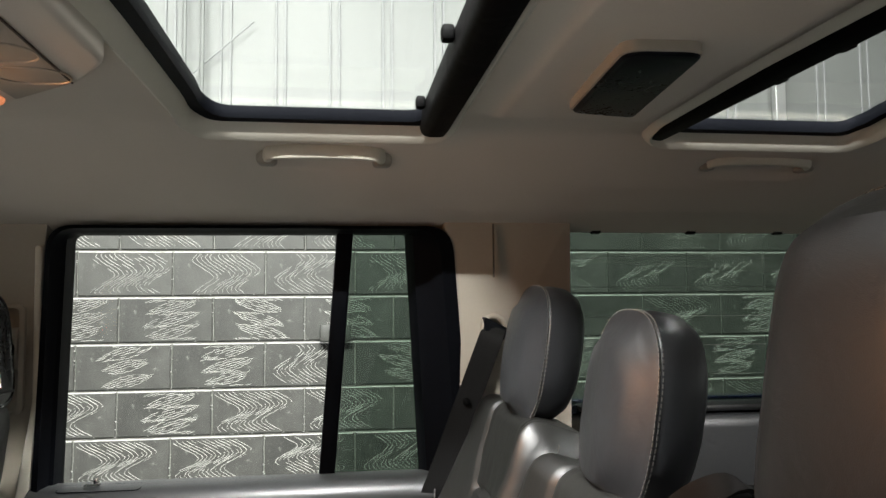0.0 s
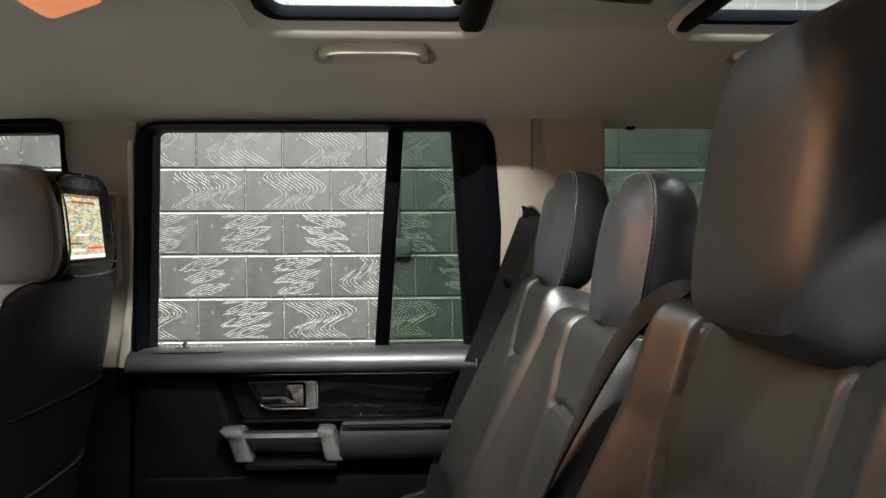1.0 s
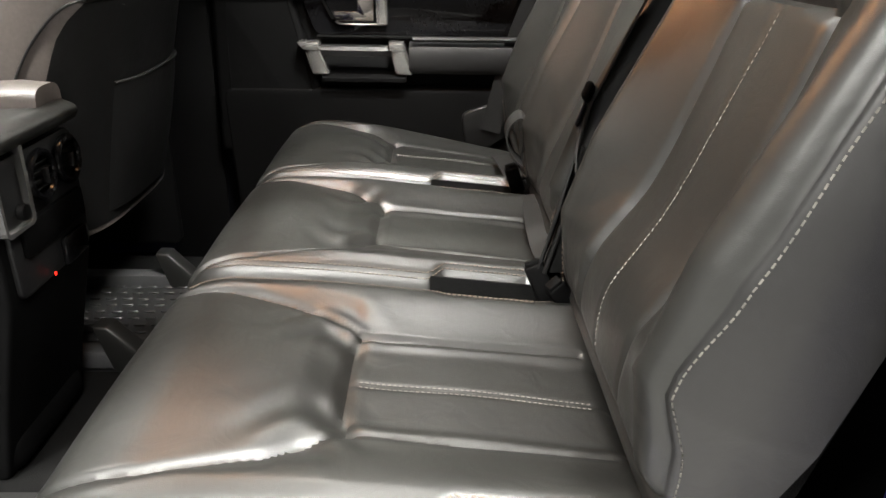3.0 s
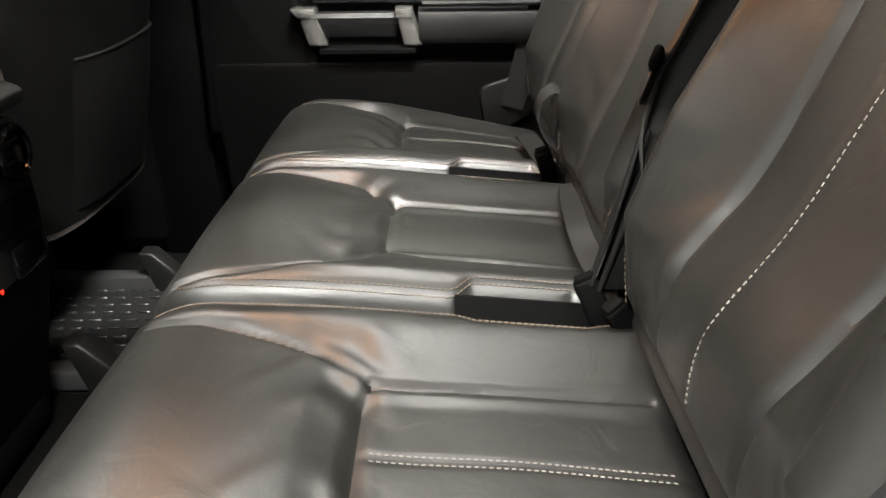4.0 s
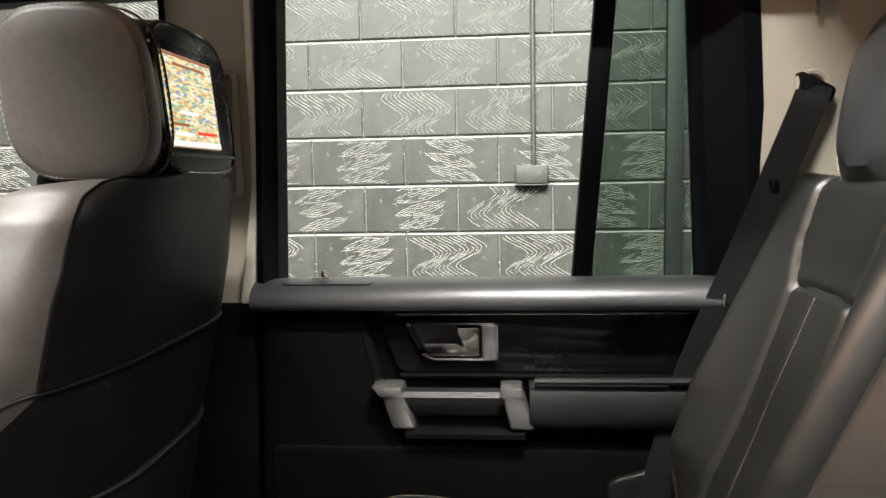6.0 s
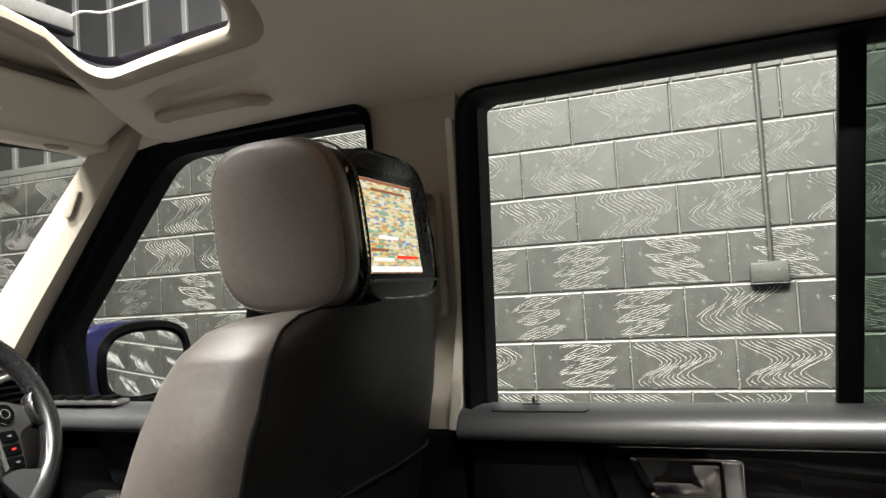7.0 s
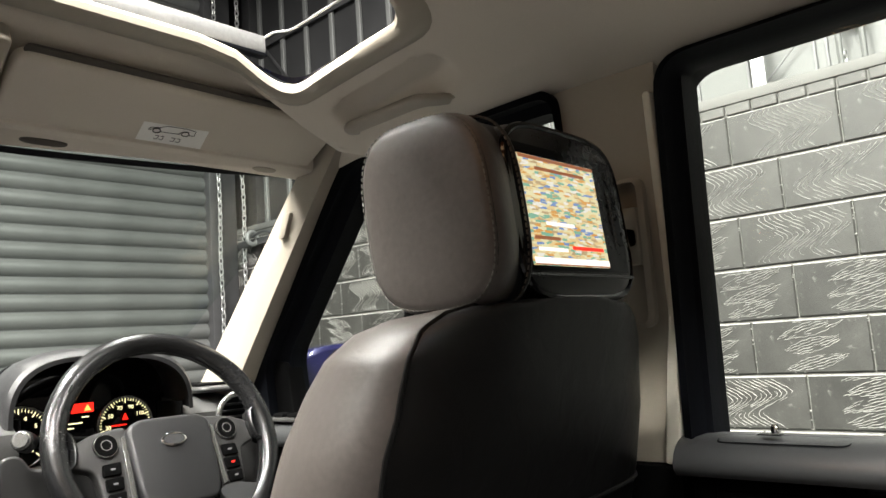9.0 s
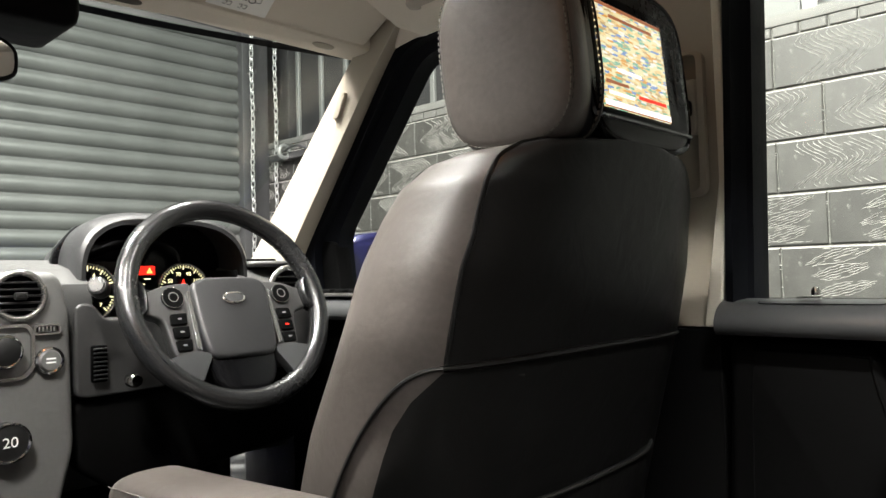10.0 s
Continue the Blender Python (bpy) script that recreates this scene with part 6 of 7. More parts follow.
v = part("air_vent", moved(torus(0.042, 0.006, 40, 10), Matrix.Translation((-2.050, 1.268, 0.945))), SATIN, dash, "round vent with silver ring")
part("vent_bowl", moved(disc(0.038, 0.038, 0.002, 32), Matrix.Translation((-2.056, 1.268, 0.945))), RUBBER, v)
for k in (-0.024, -0.012, 0, 0.012, 0.024):
    w = math.sqrt(0.038 ** 2 - k * k)
    part("vent_slat", rbox(-2.055, -2.044, 1.268 - w, 1.268 + w, 0.945 + k - 0.002, 0.945 + k + 0.0015, 0.001, 1), SOFTBLACK, v)

# ---- steering wheel ----
MW = Matrix.Translation((-1.927, 1.065, 0.929)) @ pose(0, 0, 0, 0, -24, 0)
wheel = thing("steering_wheel", "black leather steering wheel with grey spokes and buttons", "steering wheel")
wheel.matrix_world = MW
ring = []
for i in range(96):
    a = 2 * math.pi * i / 96
    ring.append((0, 0.180 * math.cos(a), 0.180 * math.sin(a)))
rm = part("rim", tube(ring, 0.0182, 16, True), RIMLEATHER, wheel, "worn black leather rim")
for a0 in (35, 145, 215, 325):
    a = radians(a0)
    part("rim_seam", moved(torus(0.0185, 0.0009, 24, 6), Matrix.Translation((0, 0.180 * math.cos(a), 0.180 * math.sin(a))) @ pose(0, 0, 0, a0, 0, 0) @ pose(0, 0, 0, 0, 0, 90)), RUBBER, rm)


def yz_prism(pts, x, depth, r, rad=0.012):
    return prism([(x, y, z) for y, z in rounded(pts, rad, 5)], (-depth, 0, 0), r, 3)


hub = part("airbag_cover", yz_prism([(-0.072, 0.044), (-0.050, 0.056), (0.050, 0.056), (0.072, 0.044), (0.069, -0.055), (0.060, -0.092), (-0.060, -0.092), (-0.069, -0.055)], 0.036, 0.045, 0.012, 0.016), HUBGREY, wheel, "dark grey airbag cover")
hub.location = (-0.026, 0, -0.013)
part("lower_cover", yz_prism([(-0.066, -0.084), (0.066, -0.084), (0.056, -0.135), (0.036, -0.154), (-0.036, -0.154), (-0.056, -0.135)], 0.028, 0.04, 0.010, 0.014), PIANO, wheel).location = (-0.026, 0, -0.008)
badge = part("badge", loft([[(x, yy, 0.014 + zz) for yy, zz in superloop(32, ry, rz, 2.0)] for x, ry, rz in ((0.035, 0.0215, 0.0115), (0.0385, 0.0215, 0.0115), (0.0395, 0.020, 0.0102))]), CHROME, hub, "plain chrome oval badge")
part("badge_field", loft([[(x, yy, 0.014 + zz) for yy, zz in superloop(32, ry, rz, 2.0)] for x, ry, rz in ((0.0390, 0.0180, 0.0085), (0.0402, 0.0175, 0.0081))]), DARKMETAL, badge)
for s in (-1, 1):
    spoke = part("spoke", yz_prism([(s * 0.066, 0.050), (s * 0.118, 0.044), (s * 0.170, 0.022), (s * 0.172, 0.000), (s * 0.125, -0.016), (s * 0.118, -0.080), (s * 0.092, -0.098), (s * 0.070, -0.08)], 0.022, 0.022, 0.006, 0.012), GREYTRIM, wheel, "grey spoke")
    spoke.location = (-0.026, 0, -0.010)
    part("silver_strip", yz_prism([(s * 0.0720, 0.030), (s * 0.0790, 0.030), (s * 0.0810, -0.072), (s * 0.0730, -0.076)], 0.0285, 0.012, 0.002, 0.003), SATIN, spoke, "silver strip")
    part("lower_spoke", yz_prism([(s * 0.058, -0.094), (s * 0.088, -0.086), (s * 0.150, -0.100), (s * 0.166, -0.078), (s * 0.172, -0.060), (s * 0.160, -0.104), (s * 0.118, -0.150), (s * 0.096, -0.156)], 0.006, 0.020, 0.006, 0.012), SILLGREY, wheel, "satin grey lower spoke")
    part("thumb_rest", loft([[(-0.004 + 0.014 * math.cos(q), s * (0.166 - 0.012 * k) + 0.006 * math.sin(q), 0.012 + zc + 0.0 * q) for q in np.linspace(0, 2 * math.pi, 13)[:-1]] for zc, k in ((-0.034, 0.0), (-0.024, 0.9), (0.0, 1.2), (0.020, 0.9), (0.030, 0.0))]), RIMLEATHER, wheel)
    pad4 = part("button_pad", moved(disc(0.0185, 0.0165, 0.008, 32, 0.001), Matrix.Translation((0.020, s * 0.104, 0.020))), BLACK, spoke, "round button pad")
    part("pad_ring", moved(torus(0.0178, 0.0012, 32, 6), Matrix.Translation((0.0265, s * 0.104, 0.020))), SATIN, pad4)
    part("pad_centre", moved(torus(0.008, 0.0010, 24, 6), Matrix.Translation((0.0285, s * 0.104, 0.020))), STACKGREY, pad4)
    for k in range(3):
        z = -0.018 - 0.023 * k
        b = part("switch", yz_prism([(s * 0.086, z + 0.010), (s * 0.114, z + 0.009), (s * (0.116 - 0.002 * k), z - 0.010), (s * 0.088, z - 0.010)], 0.027, 0.01, 0.002, 0.003), BLACK, spoke)
        part("switch_mark", yz_prism([(s * 0.097, z + 0.0014), (s * 0.104, z + 0.0014), (s * 0.104, z - 0.0014), (s * 0.097, z - 0.0014)], 0.0276, 0.001, 0, 0.001), RED if s > 0 and k == 1 else SEAM, b)
part("column", tube([(-0.01, 0, 0), (-0.14, 0, -0.005)], 0.045, 20), BLACK, wheel)
stalk = thing("column_stalk", "black column stalk with grey end cap", "control stalk", at=(-1.985, 0.872, 0.955))
part("lever", tube([(-0.03, 0.13, -0.02), (0.0, 0.0, 0.0)], 0.009, 12), BLACK, stalk)
turned = Matrix.Translation((0.0, -0.005, 0.0)) @ pose(0, 0, 0, 0, -12, -32)
part("barrel", moved(disc(0.0155, 0.0150, 0.026, 24, 0.001), turned), SOFTBLACK, stalk)
part("end_cap", moved(disc(0.0135, 0.0100, 0.006, 24, 0.003), turned @ Matrix.Translation((0.027, 0, 0))), SATIN, stalk, "silver grey end cap")
key = thing("ignition_knob", "small chrome knob under the steering wheel", "knob", at=(-1.985, 0.915, 0.805))
part("knob", moved(disc(0.012, 0.009, 0.02, 20, 0.003), pose(0, 0, 0)), CHROME, key)

# ---- roof fittings ----
def grab_handle(x, y, z, length, tilt=0.0, mat=CREAM_LIGHT, slim=1.0, lab="cream fold-down grab handle under the roof lining"):
    t = thing("grab_handle", lab, "grab handle", "grab handles", at=(x, y, z))
    pts = smooth_line([(-length / 2, 0.03, 0.006), (-length / 2 + 0.002, 0.004, 0.002), (-length / 2 + 0.018, -0.012, 0.004), (0, -0.014, 0.006), (length / 2 - 0.018, -0.012, 0.004), (length / 2 - 0.002, 0.004, 0.002), (length / 2, 0.03, 0.006)], 6)
    rings = []
    for i, p in enumerate(pts):
        q = (pts[min(i + 1, len(pts) - 1)] - pts[max(i - 1, 0)]).normalized()
        side = Vector((0, 0, 1)).cross(q).normalized()
        rings.append([p + side * a + Vector((0, 0, b)) for a, b in superloop(12, 0.008 * slim, 0.0125 * slim, 2.6)])
    part("bar", loft(rings), mat, t)
    for s in (-1, 1):
        part("mount", rbox(s * length / 2 - 0.016, s * length / 2 + 0.016, 0.0, 0.05, -0.012, 0.018, 0.008, 3), mat if mat is HANDLEBEIGE else CREAM, t)
    t.rotation_euler = (0, radians(tilt), 0)
    return t


grab_handle(-0.650, 1.100, 1.488, 0.185)
grab_handle(0.100, 1.110, 1.492, 0.185)
front_grab = thing("grab_handle", "beige flat grab handle in a hollow of the roof lining", "grab handle", "grab handles", at=(-1.53, 1.22, 1.408))
bar_line = smooth_line([(-0.092, 0.036, 0.004), (-0.090, 0.020, 0.000), (-0.086, 0.002, -0.002), (-0.070, -0.007, -0.002), (0.0, -0.009, -0.001), (0.060, -0.010, 0.000), (0.078, -0.002, 0.001), (0.086, 0.014, 0.003), (0.096, 0.034, 0.007)], 6)
bar_rings = []
for i, p in enumerate(bar_line):
    q = (bar_line[min(i + 1, len(bar_line) - 1)] - bar_line[max(i - 1, 0)]).normalized()
    up = Vector((0, 0.42, 0.90))
    up = (up - q * up.dot(q)).normalized()
    side = up.cross(q)
    bar_rings.append([p + side * a + up * b for a, b in superloop(20, 0.0115, 0.0065, 3.6)])
part("bar", loft(bar_rings), HANDLEBEIGE, front_grab, "flat padded beige bar")
for x, y, z in ((-0.092, 0.036, 0.012), (0.096, 0.034, 0.015)):
    part("pivot", rbox(x - 0.010, x + 0.010, y - 0.012, y + 0.006, z - 0.010, z + 0.020, 0.004, 3), HANDLEBEIGE, front_grab)

overhead = thing("roof_console", "beige roof console with a lit courtesy lamp and buttons", "roof console")
part("body", prism([(x, y, 1.500) for x, y in rounded([(-1.16, 0.46), (-0.858, 0.46), (-0.856, 0.690), (-0.905, 0.765), (-1.0, 0.845), (-1.13, 0.942), (-1.16, 0.93)], [0.02, 0.02, 0.025, 0.03, 0.03, 0.01, 0.02], 5)], (0, 0, 0.05), 0.008, 3), LINING, overhead)
part("button_panel", prism([(x, y, 1.4975) for x, y in rounded([(-1.006, 0.47), (-0.902, 0.47), (-0.913, 0.758), (-1.002, 0.834)], 0.008, 4)], (0, 0, 0.02), 0.002), CREAM, overhead)
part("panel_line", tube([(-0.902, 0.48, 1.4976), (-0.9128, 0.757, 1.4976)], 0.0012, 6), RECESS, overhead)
for i in range(4):
    part("button", tube([(-0.957 + 0.004 * i + xx, 0.51 + 0.074 * i + yy, 1.4972) for xx, yy in superloop(36, 0.038, 0.029, 2.4)], 0.0014, 6, True), CREAM, overhead, "raised oval button")
part("lamp_lens", prism([(x, y, 1.494) for x, y in rounded([(-1.135, 0.50), (-1.016, 0.50), (-1.016, 0.846), (-1.122, 0.930), (-1.135, 0.92)], [0.012, 0.012, 0.012, 0.006, 0.012], 4)], (0, 0, 0.02), 0.004), LAMPSIDE, overhead, "glowing orange lamp lens")
for y in (0.60, 0.77):
    part("bulb_window", rbox(-1.115, -1.045, y - 0.045, y + 0.045, 1.491, 1.493, 0.001), LAMPGLOW, overhead, "bright lamp window")
    for i in range(3):
        part("lamp_switch", rbox(-1.042, -1.028, y - 0.03 + 0.022 * i, y - 0.018 + 0.022 * i, 1.489, 1.494, 0.001), BLACK, overhead)

rear_lamp = thing("roof_lens_panel", "dark smoked roof lens panel in a pale rim behind the roof window", "roof lamp")
lens = rounded([(-0.328, 0.832), (-0.346, 0.600), (-0.264, 0.596), (-0.236, 0.850)], [0.012, 0.02, 0.02, 0.012], 5)
part("rim", prism([(x + (-0.003 if x < -0.30 else 0.001), 0.72 + (y - 0.72) * 1.015, 1.502) for x, y in lens], (0, 0, 0.016), 0.003), CREAM, rear_lamp, "pale rim")
part("lens", prism([(x, y, 1.499) for x, y in lens], (0, 0, 0.016), 0.004, 3), SMOKED, rear_lamp, "smoked dark lens")

# Sun visor with its sticker.
def visor(y0, y1, name_label):
    t = thing("sun_visor", name_label, "sun visor", "sun visors")
    a, b = Vector((-1.690, 0, 1.452)), Vector((-1.880, 0, 1.352))
    d = (b - a).normalized()
    nrm = Vector((-d.z, 0, d.x)).normalized()
    if nrm.z > 0:
        nrm = -nrm
    w = y1 - y0
    loop2 = rounded([(y0, 0.013), (y0 + 0.86 * w, 0.020), (y1, 0.043), (y1, 0.135), (y0 + 0.92 * w, 0.152), (y0 + 0.80 * w, 0.158), (y0, 0.184)], [0.022, 0.05, 0.02, 0.018, 0.02, 0.03, 0.02], 5)
    loop3 = [tuple(a + d * v + Vector((0, y, 0))) for y, v in loop2]
    part("panel", prism(loop3, tuple(-nrm * 0.024), 0.009, 4), LINING, t, "beige cloth visor panel")
    def lay(y, v, up):
        return tuple(a + d * v + Vector((0, y, 0)) + nrm * up)
    # The shade between visor and lining is put in as a dark strip.
    gap = rounded([(y0 + 0.01, 0.004), (y0 + 0.87 * w, 0.010), (y1 + 0.008, 0.036), (y1 - 0.02, 0.05), (y0 + 0.80 * w, 0.03), (y0 + 0.01, 0.03)], 0.010, 4)
    part("visor_gap_shade", prism([lay(y, v, -0.010) for y, v in gap], tuple(-nrm * 0.006), 0.001), RECESS, t, "painted shade in the gap above the visor")
    return t, lay


vt, lay = visor(0.762, 1.279, "beige sun visor folded up with a white warning sticker")
label = part("sticker", (lambda q: (q, [(0, 1, 2, 3)]))([lay(0.952, 0.086, 0.0006), lay(1.056, 0.084, 0.0006), lay(1.060, 0.125, 0.0006), lay(0.954, 0.125, 0.0006)]), PAPER, vt, "white sticker with a small car drawing", smooth=False)
for y, v in ((0.977, 0.100), (1.022, 0.098)):
    part("drawing", tube([lay(y + 0.0060 * math.cos(q), v + 0.0045 * math.sin(q), 0.0012) for q in np.linspace(0, 6.28, 16)], 0.0008, 5), INK, label)
    part("drawing", tube([lay(y - 0.011, v + 0.001, 0.0012), lay(y - 0.004, v - 0.005, 0.0012), lay(y + 0.004, v - 0.006, 0.0012)], 0.0005, 5), INK, label)
outline = [(0.964, 0.1005), (0.966, 0.095), (0.980, 0.0925), (0.990, 0.0875), (1.020, 0.0865), (1.036, 0.089), (1.037, 0.099), (1.029, 0.0995)]
part("drawing", tube([lay(y, v, 0.0012) for y, v in outline], 0.0005, 5), INK, label, "thin outline of a car")
part("drawing", tube([lay(0.984, 0.101, 0.0012), lay(1.014, 0.1, 0.0012)], 0.0005, 5), INK, label)
for y in (0.982, 0.990, 1.008, 1.017):
    part("drawing", tube([lay(y + p, 0.114 + q, 0.0012) for p, q in ((-0.003, -0.004), (0.003, -0.004), (0.002, 0.004), (-0.003, 0.003))], 0.0005, 5), INK, label)
# The slot is a flat dark patch; its shade is in the colour.
part("clip_recess", loft([[lay(0.838 + yy, 0.160 + xx, up) for yy, xx in superloop(20, 0.029 * k, 0.006 * k, 3.0)] for up, k in ((0.0, 1.1), (0.0012, 1.0), (0.0014, 0.5))]), RECESS, vt, "finger slot, shade painted as a dark patch")
part("hinge_recess", loft([[lay(1.196 + yy, 0.150 + xx, up) for yy, xx in superloop(20, 0.022 * k, 0.006 * k, 2.2)] for up, k in ((0.0, 1.1), (0.002, 1.0), (0.0025, 0.7))]), CREAM, vt)
visor(0.14, 0.640, "beige sun visor folded up")

front_console = thing("roof_console", "cream front roof console with an orange lit lens between the visors", "roof console")
part("body", prism([lay(y, v, 0.004) for y, v in rounded([(0.645, -0.01), (0.752, -0.01), (0.757, 0.196), (0.645, 0.200)], 0.012, 4)], tuple(Vector(lay(0, 0, -0.03)) - Vector(lay(0, 0, 0))), 0.006, 3), CREAM, front_console, "cream plastic housing")
part("lamp_lens", prism([lay(y, v, 0.008) for y, v in rounded([(0.652, 0.075), (0.728, 0.075), (0.735, 0.148), (0.652, 0.150)], 0.012, 4)], tuple(Vector(lay(0, 0, -0.008)) - Vector(lay(0, 0, 0))), 0.003), LAMPSIDE, front_console, "glowing orange lamp lens")

inner_mirror = thing("rear_view_mirror", "black framed rear-view mirror on the windscreen", "mirror", at=(-1.86, 0.60, 1.27))
part("shell", loft([[(x, yy, zz) for yy, zz in superloop(36, ry, rz, 3.4)] for x, ry, rz in ((-0.03, 0.08, 0.02), (-0.02, 0.11, 0.032), (0.0, 0.121, 0.037), (0.008, 0.120, 0.036))]), BLACK, inner_mirror)
part("glass", loft([[(x, yy, zz) for yy, zz in superloop(36, 0.114, 0.031, 3.4)] for x in (0.0085, 0.0095)]), MIRROR, inner_mirror)
part("arm", tube([(-0.02, 0, 0.02), (-0.06, 0, 0.06)], 0.012), BLACK, inner_mirror)
inner_mirror.rotation_euler = (0, 0, radians(14))
sensor = thing("sensor_cover", "dark plastic sensor cover above the mirror", "sensor cover", at=(-1.90, 0.70, 1.355))
part("cover", rbox(-0.10, 0.06, -0.09, 0.09, -0.03, 0.03, 0.02, 3), BLACK, sensor)

# Door mirror outside.
wing = thing("door_mirror", "dark blue door mirror with a black rim", "door mirror", at=(-2.09, 1.612, 0.972))
part("shell", loft([[(x, yy - 0.01 * (x < -0.05), zz) for yy, zz in superloop(40, ry, rz, 3.0)] for x, ry, rz in ((-0.13, 0.06, 0.03), (-0.12, 0.11, 0.065), (-0.08, 0.158, 0.092), (-0.03, 0.172, 0.102), (-0.006, 0.168, 0.100), (0.002, 0.155, 0.090))]), PAINT, wing, "dark blue painted shell")
part("rim", loft([[(x, yy + 0.034, zz) for yy, zz in superloop(40, ry, rz, 3.0)] for x, ry, rz in ((-0.004, 0.130, 0.100), (0.008, 0.127, 0.097), (0.010, 0.115, 0.083), (0.002, 0.110, 0.078))]), BLACK, wing)
part("glass", loft([[(x, yy + 0.034, zz) for yy, zz in superloop(40, 0.106, 0.074, 3.0)] for x in (0.003, 0.005)]), MIRROR, wing)
part("foot", prism([(x, y, -0.07) for x, y in ((-0.06, -0.13), (0.0, -0.12), (0.0, -0.24), (-0.05, -0.24))], (0, 0, 0.07), 0.012, 3), BLACK, wing)
wing.rotation_euler = (0, radians(2), radians(-8))

# ---- floor mats ----
def floor_mat(x0, x1, y0, y1, lab):
    t = thing("floor_mat", lab, "floor mat", "rubber mats")
    part("sheet", prism([(x, y, 0.203) for x, y in rounded([(x0, y0), (x1, y0), (x1, y1), (x0, y1)], 0.03, 4)], (0, 0, 0.010), 0.003), MATRUBBER, t)
    bm_ = mesh("stud", *rbox(-0.012, 0.012, -0.004, 0.004, 0.0, 0.005, 0.002, 1), MATRUBBER)
    for i in range(int((x1 - x0 - 0.05) / 0.036)):
        for j in range(int((y1 - y0 - 0.05) / 0.030)):
            ob = part("stud", bm_, None, t)
            ob.location = (x0 + 0.04 + 0.036 * i + 0.012 * (j % 2), y0 + 0.04 + 0.030 * j, 0.213)
    return t


floor_mat(-1.52, -1.06, 0.86, 1.29, "black studded rubber mat behind the driver's seat")
floor_mat(-1.50, -1.06, 0.10, 0.52, "black studded rubber mat by the open door")

# ---- road wheels ----
def road_wheel(x, y, side):
    t = thing("car_wheel", "black road tyre on a silver alloy rim", "wheel", "road wheels", at=(x, y, GROUND + 0.36))
    part("tyre", loft([[(r * math.cos(2 * math.pi * i / 48), side * w, r * math.sin(2 * math.pi * i / 48)) for i in range(48)] for r, w in ((0.245, -0.11), (0.335, -0.115), (0.358, -0.09), (0.36, 0.0), (0.358, 0.09), (0.335, 0.115), (0.245, 0.11))], cap=False), MATRUBBER, t)
    part("rim", loft([[(r * math.cos(2 * math.pi * i / 48), side * w, r * math.sin(2 * math.pi * i / 48)) for i in range(48)] for r, w in ((0.246, -0.10), (0.235, 0.09), (0.246, 0.105))], cap=False), SATIN, t)
    for k in range(5):
        a = 2 * math.pi * k / 5
        part("spoke", moved(prism([(-0.03, 0, 0.04), (0.03, 0, 0.04), (0.022, 0, 0.236), (-0.022, 0, 0.236)], (0, side * 0.03, 0), 0.004), Matrix.Translation((0, side * 0.06, 0)) @ Matrix.Rotation(a, 4, "Y")), SATIN, t)
    part("hub", moved(disc(0.06, 0.05, 0.04, 24, 0.004), pose(0, side * 0.055, 0, 0, 0, 90 * side)), SATIN, t)
    return t


for x in (-2.75, 0.62):
    for y, side in ((1.31, 1), (0.09, -1)):
        road_wheel(x, y, side)

# ---- block wall, course by course ----
BL, BH, JOINT = 0.442, 0.225, 0.011
wall = tagged(part("wall_right", rbox(-6.2, 4.5, WALL_Y + 0.012, WALL_Y + 0.2, GROUND, TOP, 0), MORTAR, None, smooth=False), "black painted block wall with combed wavy adhesive ridges", "wall", kind="structure")


def comb(kind, rng):
    """The lines that a notched trowel left on one block, in its face: x across, z up."""
    lines = []
    if kind == "plain":
        return lines
    if kind == "zigzag":
        # Slanting leaf-shaped sweeps, one over the other.
        lean, shift = rng.choice((1, 1, -1)), rng.uniform(-0.03, 0.05)
        gap = rng.uniform(0.056, 0.066)
        for band in range(-2, 3):
            zc, xc = band * gap + rng.uniform(-0.004, 0.004), shift + rng.uniform(-0.012, 0.012)
            half = rng.uniform(0.115, 0.145)
            for j in range(6):
                off = (j - 2.5) * 0.0085
                reach = half * (1 - 0.30 * abs(j - 2.5) / 2.5) * rng.uniform(0.85, 1.05)
                run, phase = [], rng.uniform(0, 6)
                for q in range(19):
                    a = -1 + q / 9
                    x = xc + a * reach - lean * off * 1.1
                    z = zc + lean * 0.30 * a * reach + off * (1 - 0.65 * a * a) + 0.0016 * math.sin(a * 15 + phase) + rng.uniform(-0.0007, 0.0007)
                    if abs(z) < 0.099 and abs(x) < 0.212 and rng.random() > 0.05:
                        run.append((x, z))
                    else:
                        if len(run) > 2:
                            lines.append(run)
                        run = []
                if len(run) > 2:
                    lines.append(run)
        return lines
    n, dx, dz, amp, turns = rng.choice((12, 13, 14)), 0.0205, 0.0030, rng.uniform(0.050, 0.070), rng.choice((1.3, 1.5, 1.8))
    x0 = rng.uniform(-0.02, 0.055) - n * dx / 2
    flip, ph, tilt = rng.choice((-1, 1)), rng.uniform(0, 1), rng.choice((1, 1, -1))
    for i in range(n):
        pts, run = [], []
        steps = int(18 * turns) + 4
        for s in range(steps + 1):
            u = s / steps
            w = (u * turns + ph) % 1.0
            tri = 4 * abs(w - 0.5) - 1
            tri_falls = w < 0.5
            tri = 0.45 * tri + 0.55 * math.sin(tri * math.pi / 2)
            x = x0 + i * dx + flip * amp * tri + rng.uniform(-0.0025, 0.0025)
            z = 0.130 - 0.260 * u + tilt * (i - n / 2) * dz
            if abs(z) < 0.099 and abs(x) < 0.212 and rng.random() > (0.12 if tri_falls else 0.03):
                run.append((x, z))
            else:
                if len(run) > 2:
                    lines.append(run)
                run = []
        if len(run) > 2:
            lines.append(run)
    return lines


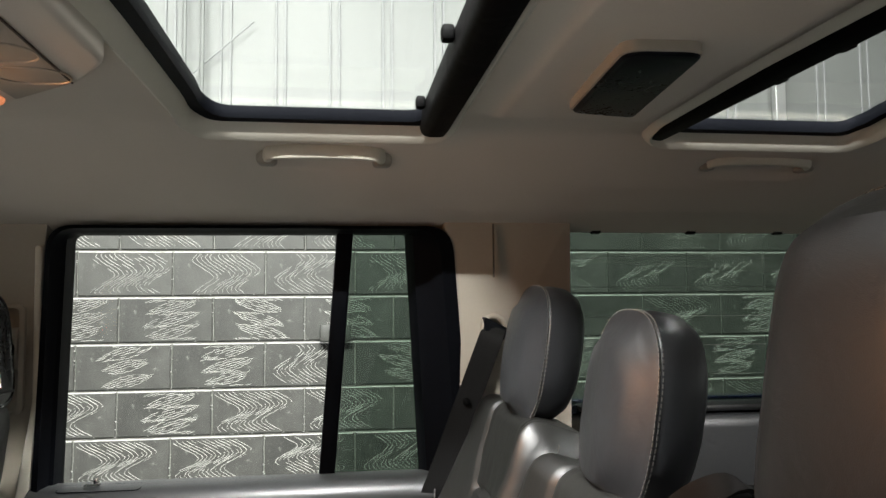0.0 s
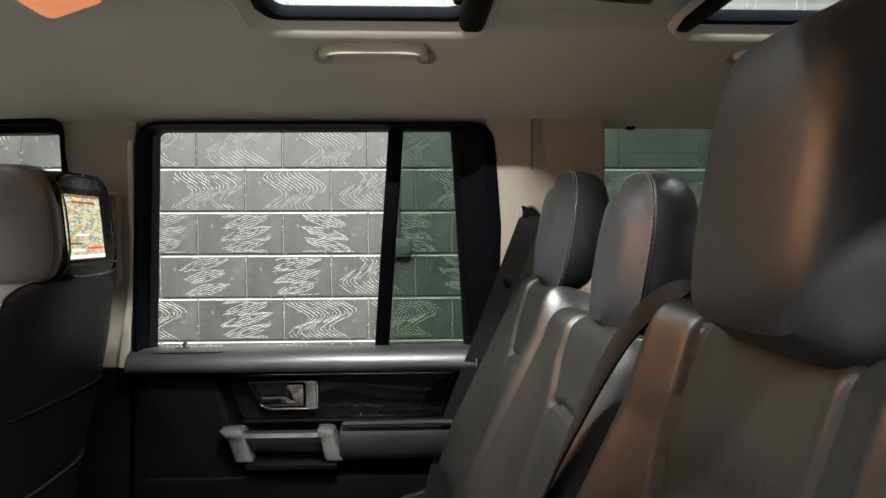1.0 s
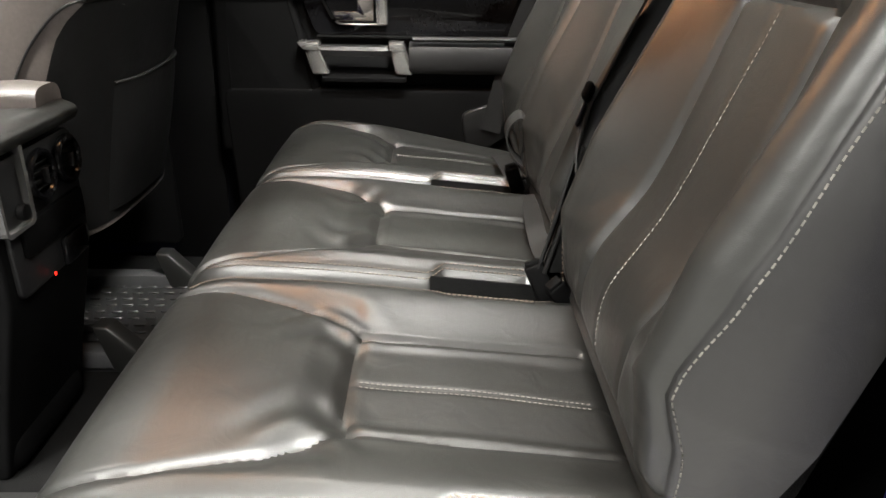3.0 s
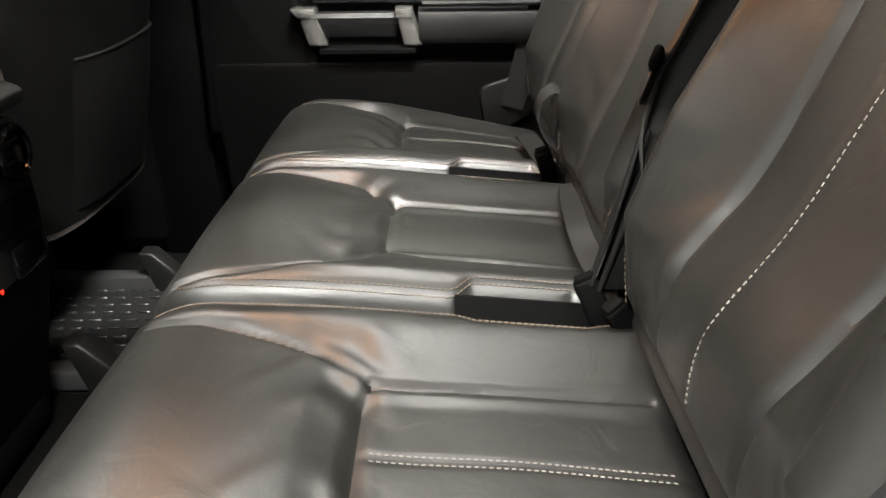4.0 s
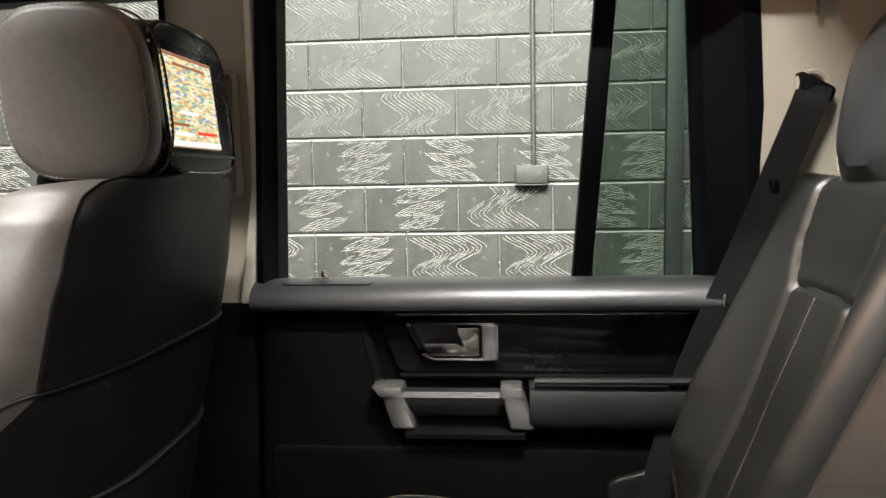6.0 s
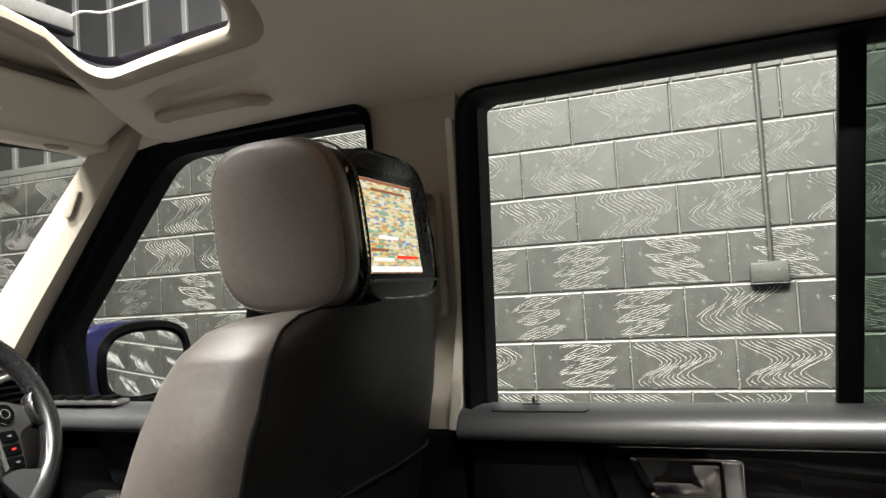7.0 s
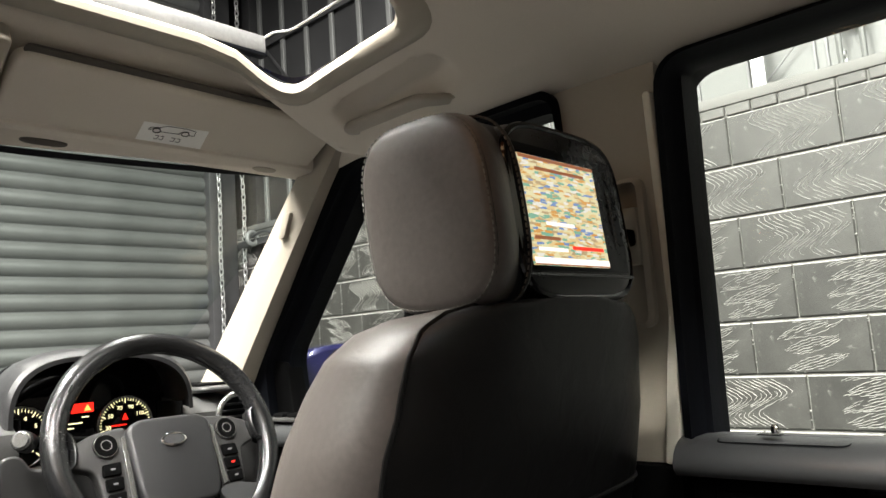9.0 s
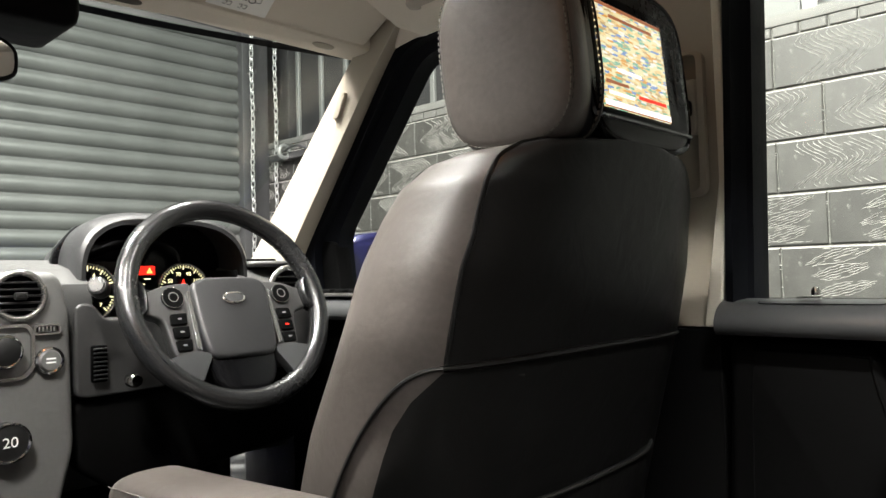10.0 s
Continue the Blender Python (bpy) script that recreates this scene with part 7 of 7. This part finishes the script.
def block_mesh(kind, seed):
    rng = random.Random(seed)
    w, h, b = BL / 2 - 0.0032, BH / 2 - JOINT / 2, 0.004
    v = [(-w, 0.012, -h), (w, 0.012, -h), (w, 0.012, h), (-w, 0.012, h), (-w, b, -h), (w, b, -h), (w, b, h), (-w, b, h),
         (-w + b, 0, -h + b), (w - b, 0, -h + b), (w - b, 0, h - b), (-w + b, 0, h - b)]
    f = [(8, 9, 10, 11)] + [(4 + i, 4 + (i + 1) % 4, 8 + (i + 1) % 4, 8 + i) for i in range(4)] + [(i, (i + 1) % 4, 4 + (i + 1) % 4, 4 + i) for i in range(4)]
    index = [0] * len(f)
    # Pale top bevel: overhead light on the ledge, put into the colour.
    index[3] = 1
    for run in comb(kind, rng):
        k = len(v)
        for j, (x, z) in enumerate(run):
            xa, za = run[max(j - 1, 0)]
            xb, zb = run[min(j + 1, len(run) - 1)]
            L = math.hypot(xb - xa, zb - za) + 1e-9
            wide = 0.0018 * rng.uniform(0.6, 1.3)
            nx, nz = -(zb - za) / L * wide, (xb - xa) / L * wide
            end = 0.3 if j in (0, len(run) - 1) else 1.0
            v += [(x + nx, 0.001, z + nz), (x, -0.0026 * end, z), (x - nx, 0.001, z - nz)]
        for j in range(len(run) - 1):
            a = k + 3 * j
            f += [(a, a + 3, a + 4, a + 1), (a + 1, a + 4, a + 5, a + 2)]
            index += [1, 1]
    # Flecks of pale dust on the face and lumps of mortar along the edges.
    for _ in range(34):
        lump = rng.random() < 0.55
        x = rng.uniform(-w, w)
        z = rng.choice((h - 0.001, h - 0.002, h, -h + 0.002)) if lump else rng.uniform(-h, h)
        if lump and rng.random() < 0.25:
            x, z = rng.choice((-w, w)), rng.uniform(-h, h)
        r = rng.uniform(0.0022, 0.0050) if lump else rng.uniform(0.0008, 0.0020)
        k, sides = len(v), 5
        v += [(x + r * rng.uniform(0.7, 1.8) * math.cos(6.283 * q / sides), 0.003, z + r * rng.uniform(0.5, 1.0) * math.sin(6.283 * q / sides)) for q in range(sides)] + [(x, -r * 0.7, z)]
        f += [(k + q, k + (q + 1) % sides, k + sides) for q in range(sides)]
        index += [1] * sides
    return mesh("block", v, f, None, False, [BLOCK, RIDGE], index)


KINDS = {k: [block_mesh(k, 100 * i + s) for s in range(6 if k != "plain" else 1)] for i, k in enumerate(("wave", "zigzag", "plain"))}
PATTERN = {3: "z", 2: "w", 1: "w", 0: "w", -1: "z", -2: "z", -3: "w", -4: "w"}
rng = random.Random(7)
for course in range(-9, 3):
    z = 1.5 + BH * (course - 0.5)
    if z - BH / 2 < GROUND - 0.1:
        continue
    odd = course % 2
    for i in range(-11, 10):
        x = (-1.445 if not odd else -1.252) + BL * (i + 0.5)
        base = PATTERN.get(course, "w")
        roll = rng.random()
        kind = "plain" if roll > 0.94 else ("wave" if (base == "w") != (roll > 0.86) else "zigzag")
        kind = {(-2, 1): "wave", (-3, 2): "zigzag", (-2, 0): "zigzag", (-2, -1): "zigzag", (-1, 0): "zigzag", (-1, -1): "zigzag", (0, 0): "wave", (0, 1): "wave", (0, -1): "wave"}.get((course, i), kind)
        ob = part("block", rng.choice(KINDS[kind]), None, wall)
        ob.location = (x, WALL_Y, z)
        ob.rotation_euler = (radians(rng.uniform(-0.15, 0.15)), 0, radians(rng.uniform(-0.15, 0.15)))
# Coping of small bricks.
cm = mesh("coping_brick", *rbox(-0.052, 0.052, -0.004, 0.2, -0.022, 0.022, 0.004, 1), COPING, False)
for i in range(-48, 40):
    ob = part("coping_brick", cm, None, wall)
    ob.location = (-0.6 + 0.112 * i, WALL_Y, 1.972)

box = thing("socket_box", "dark surface socket box on the block wall", "socket", at=(-0.66, WALL_Y - 0.03, 1.09))
part("back_box", rbox(-0.074, 0.074, -0.012, 0.028, -0.043, 0.043, 0.005), BLOCK, box)
# The shadow below the box is added as a dark strip.
part("under_shade_strip", rbox(-0.077, 0.077, -0.024, 0.026, -0.052, -0.044, 0.003), WHITEPLASTIC, box)
plate = part("face_plate", rbox(-0.072, 0.072, -0.019, -0.0125, -0.041, 0.041, 0.003), BLOCK, box)
conduit = thing("wall_conduit", "dark painted conduit rising from the socket", "conduit", at=(-0.65, WALL_Y - 0.012, 0))
part("conduit_tube", tube([(0, 0, 1.13), (0, 0, TOP)], 0.011, 12), BLOCK, conduit)
trunk = thing("wall_trunking", "black upright trunking on the block wall", "trunking", at=(-0.01, WALL_Y - 0.02, 0))
part("cover", rbox(-0.045, 0.03, -0.02, 0.02, GROUND, TOP, 0.004), BLACKWALL, trunk)
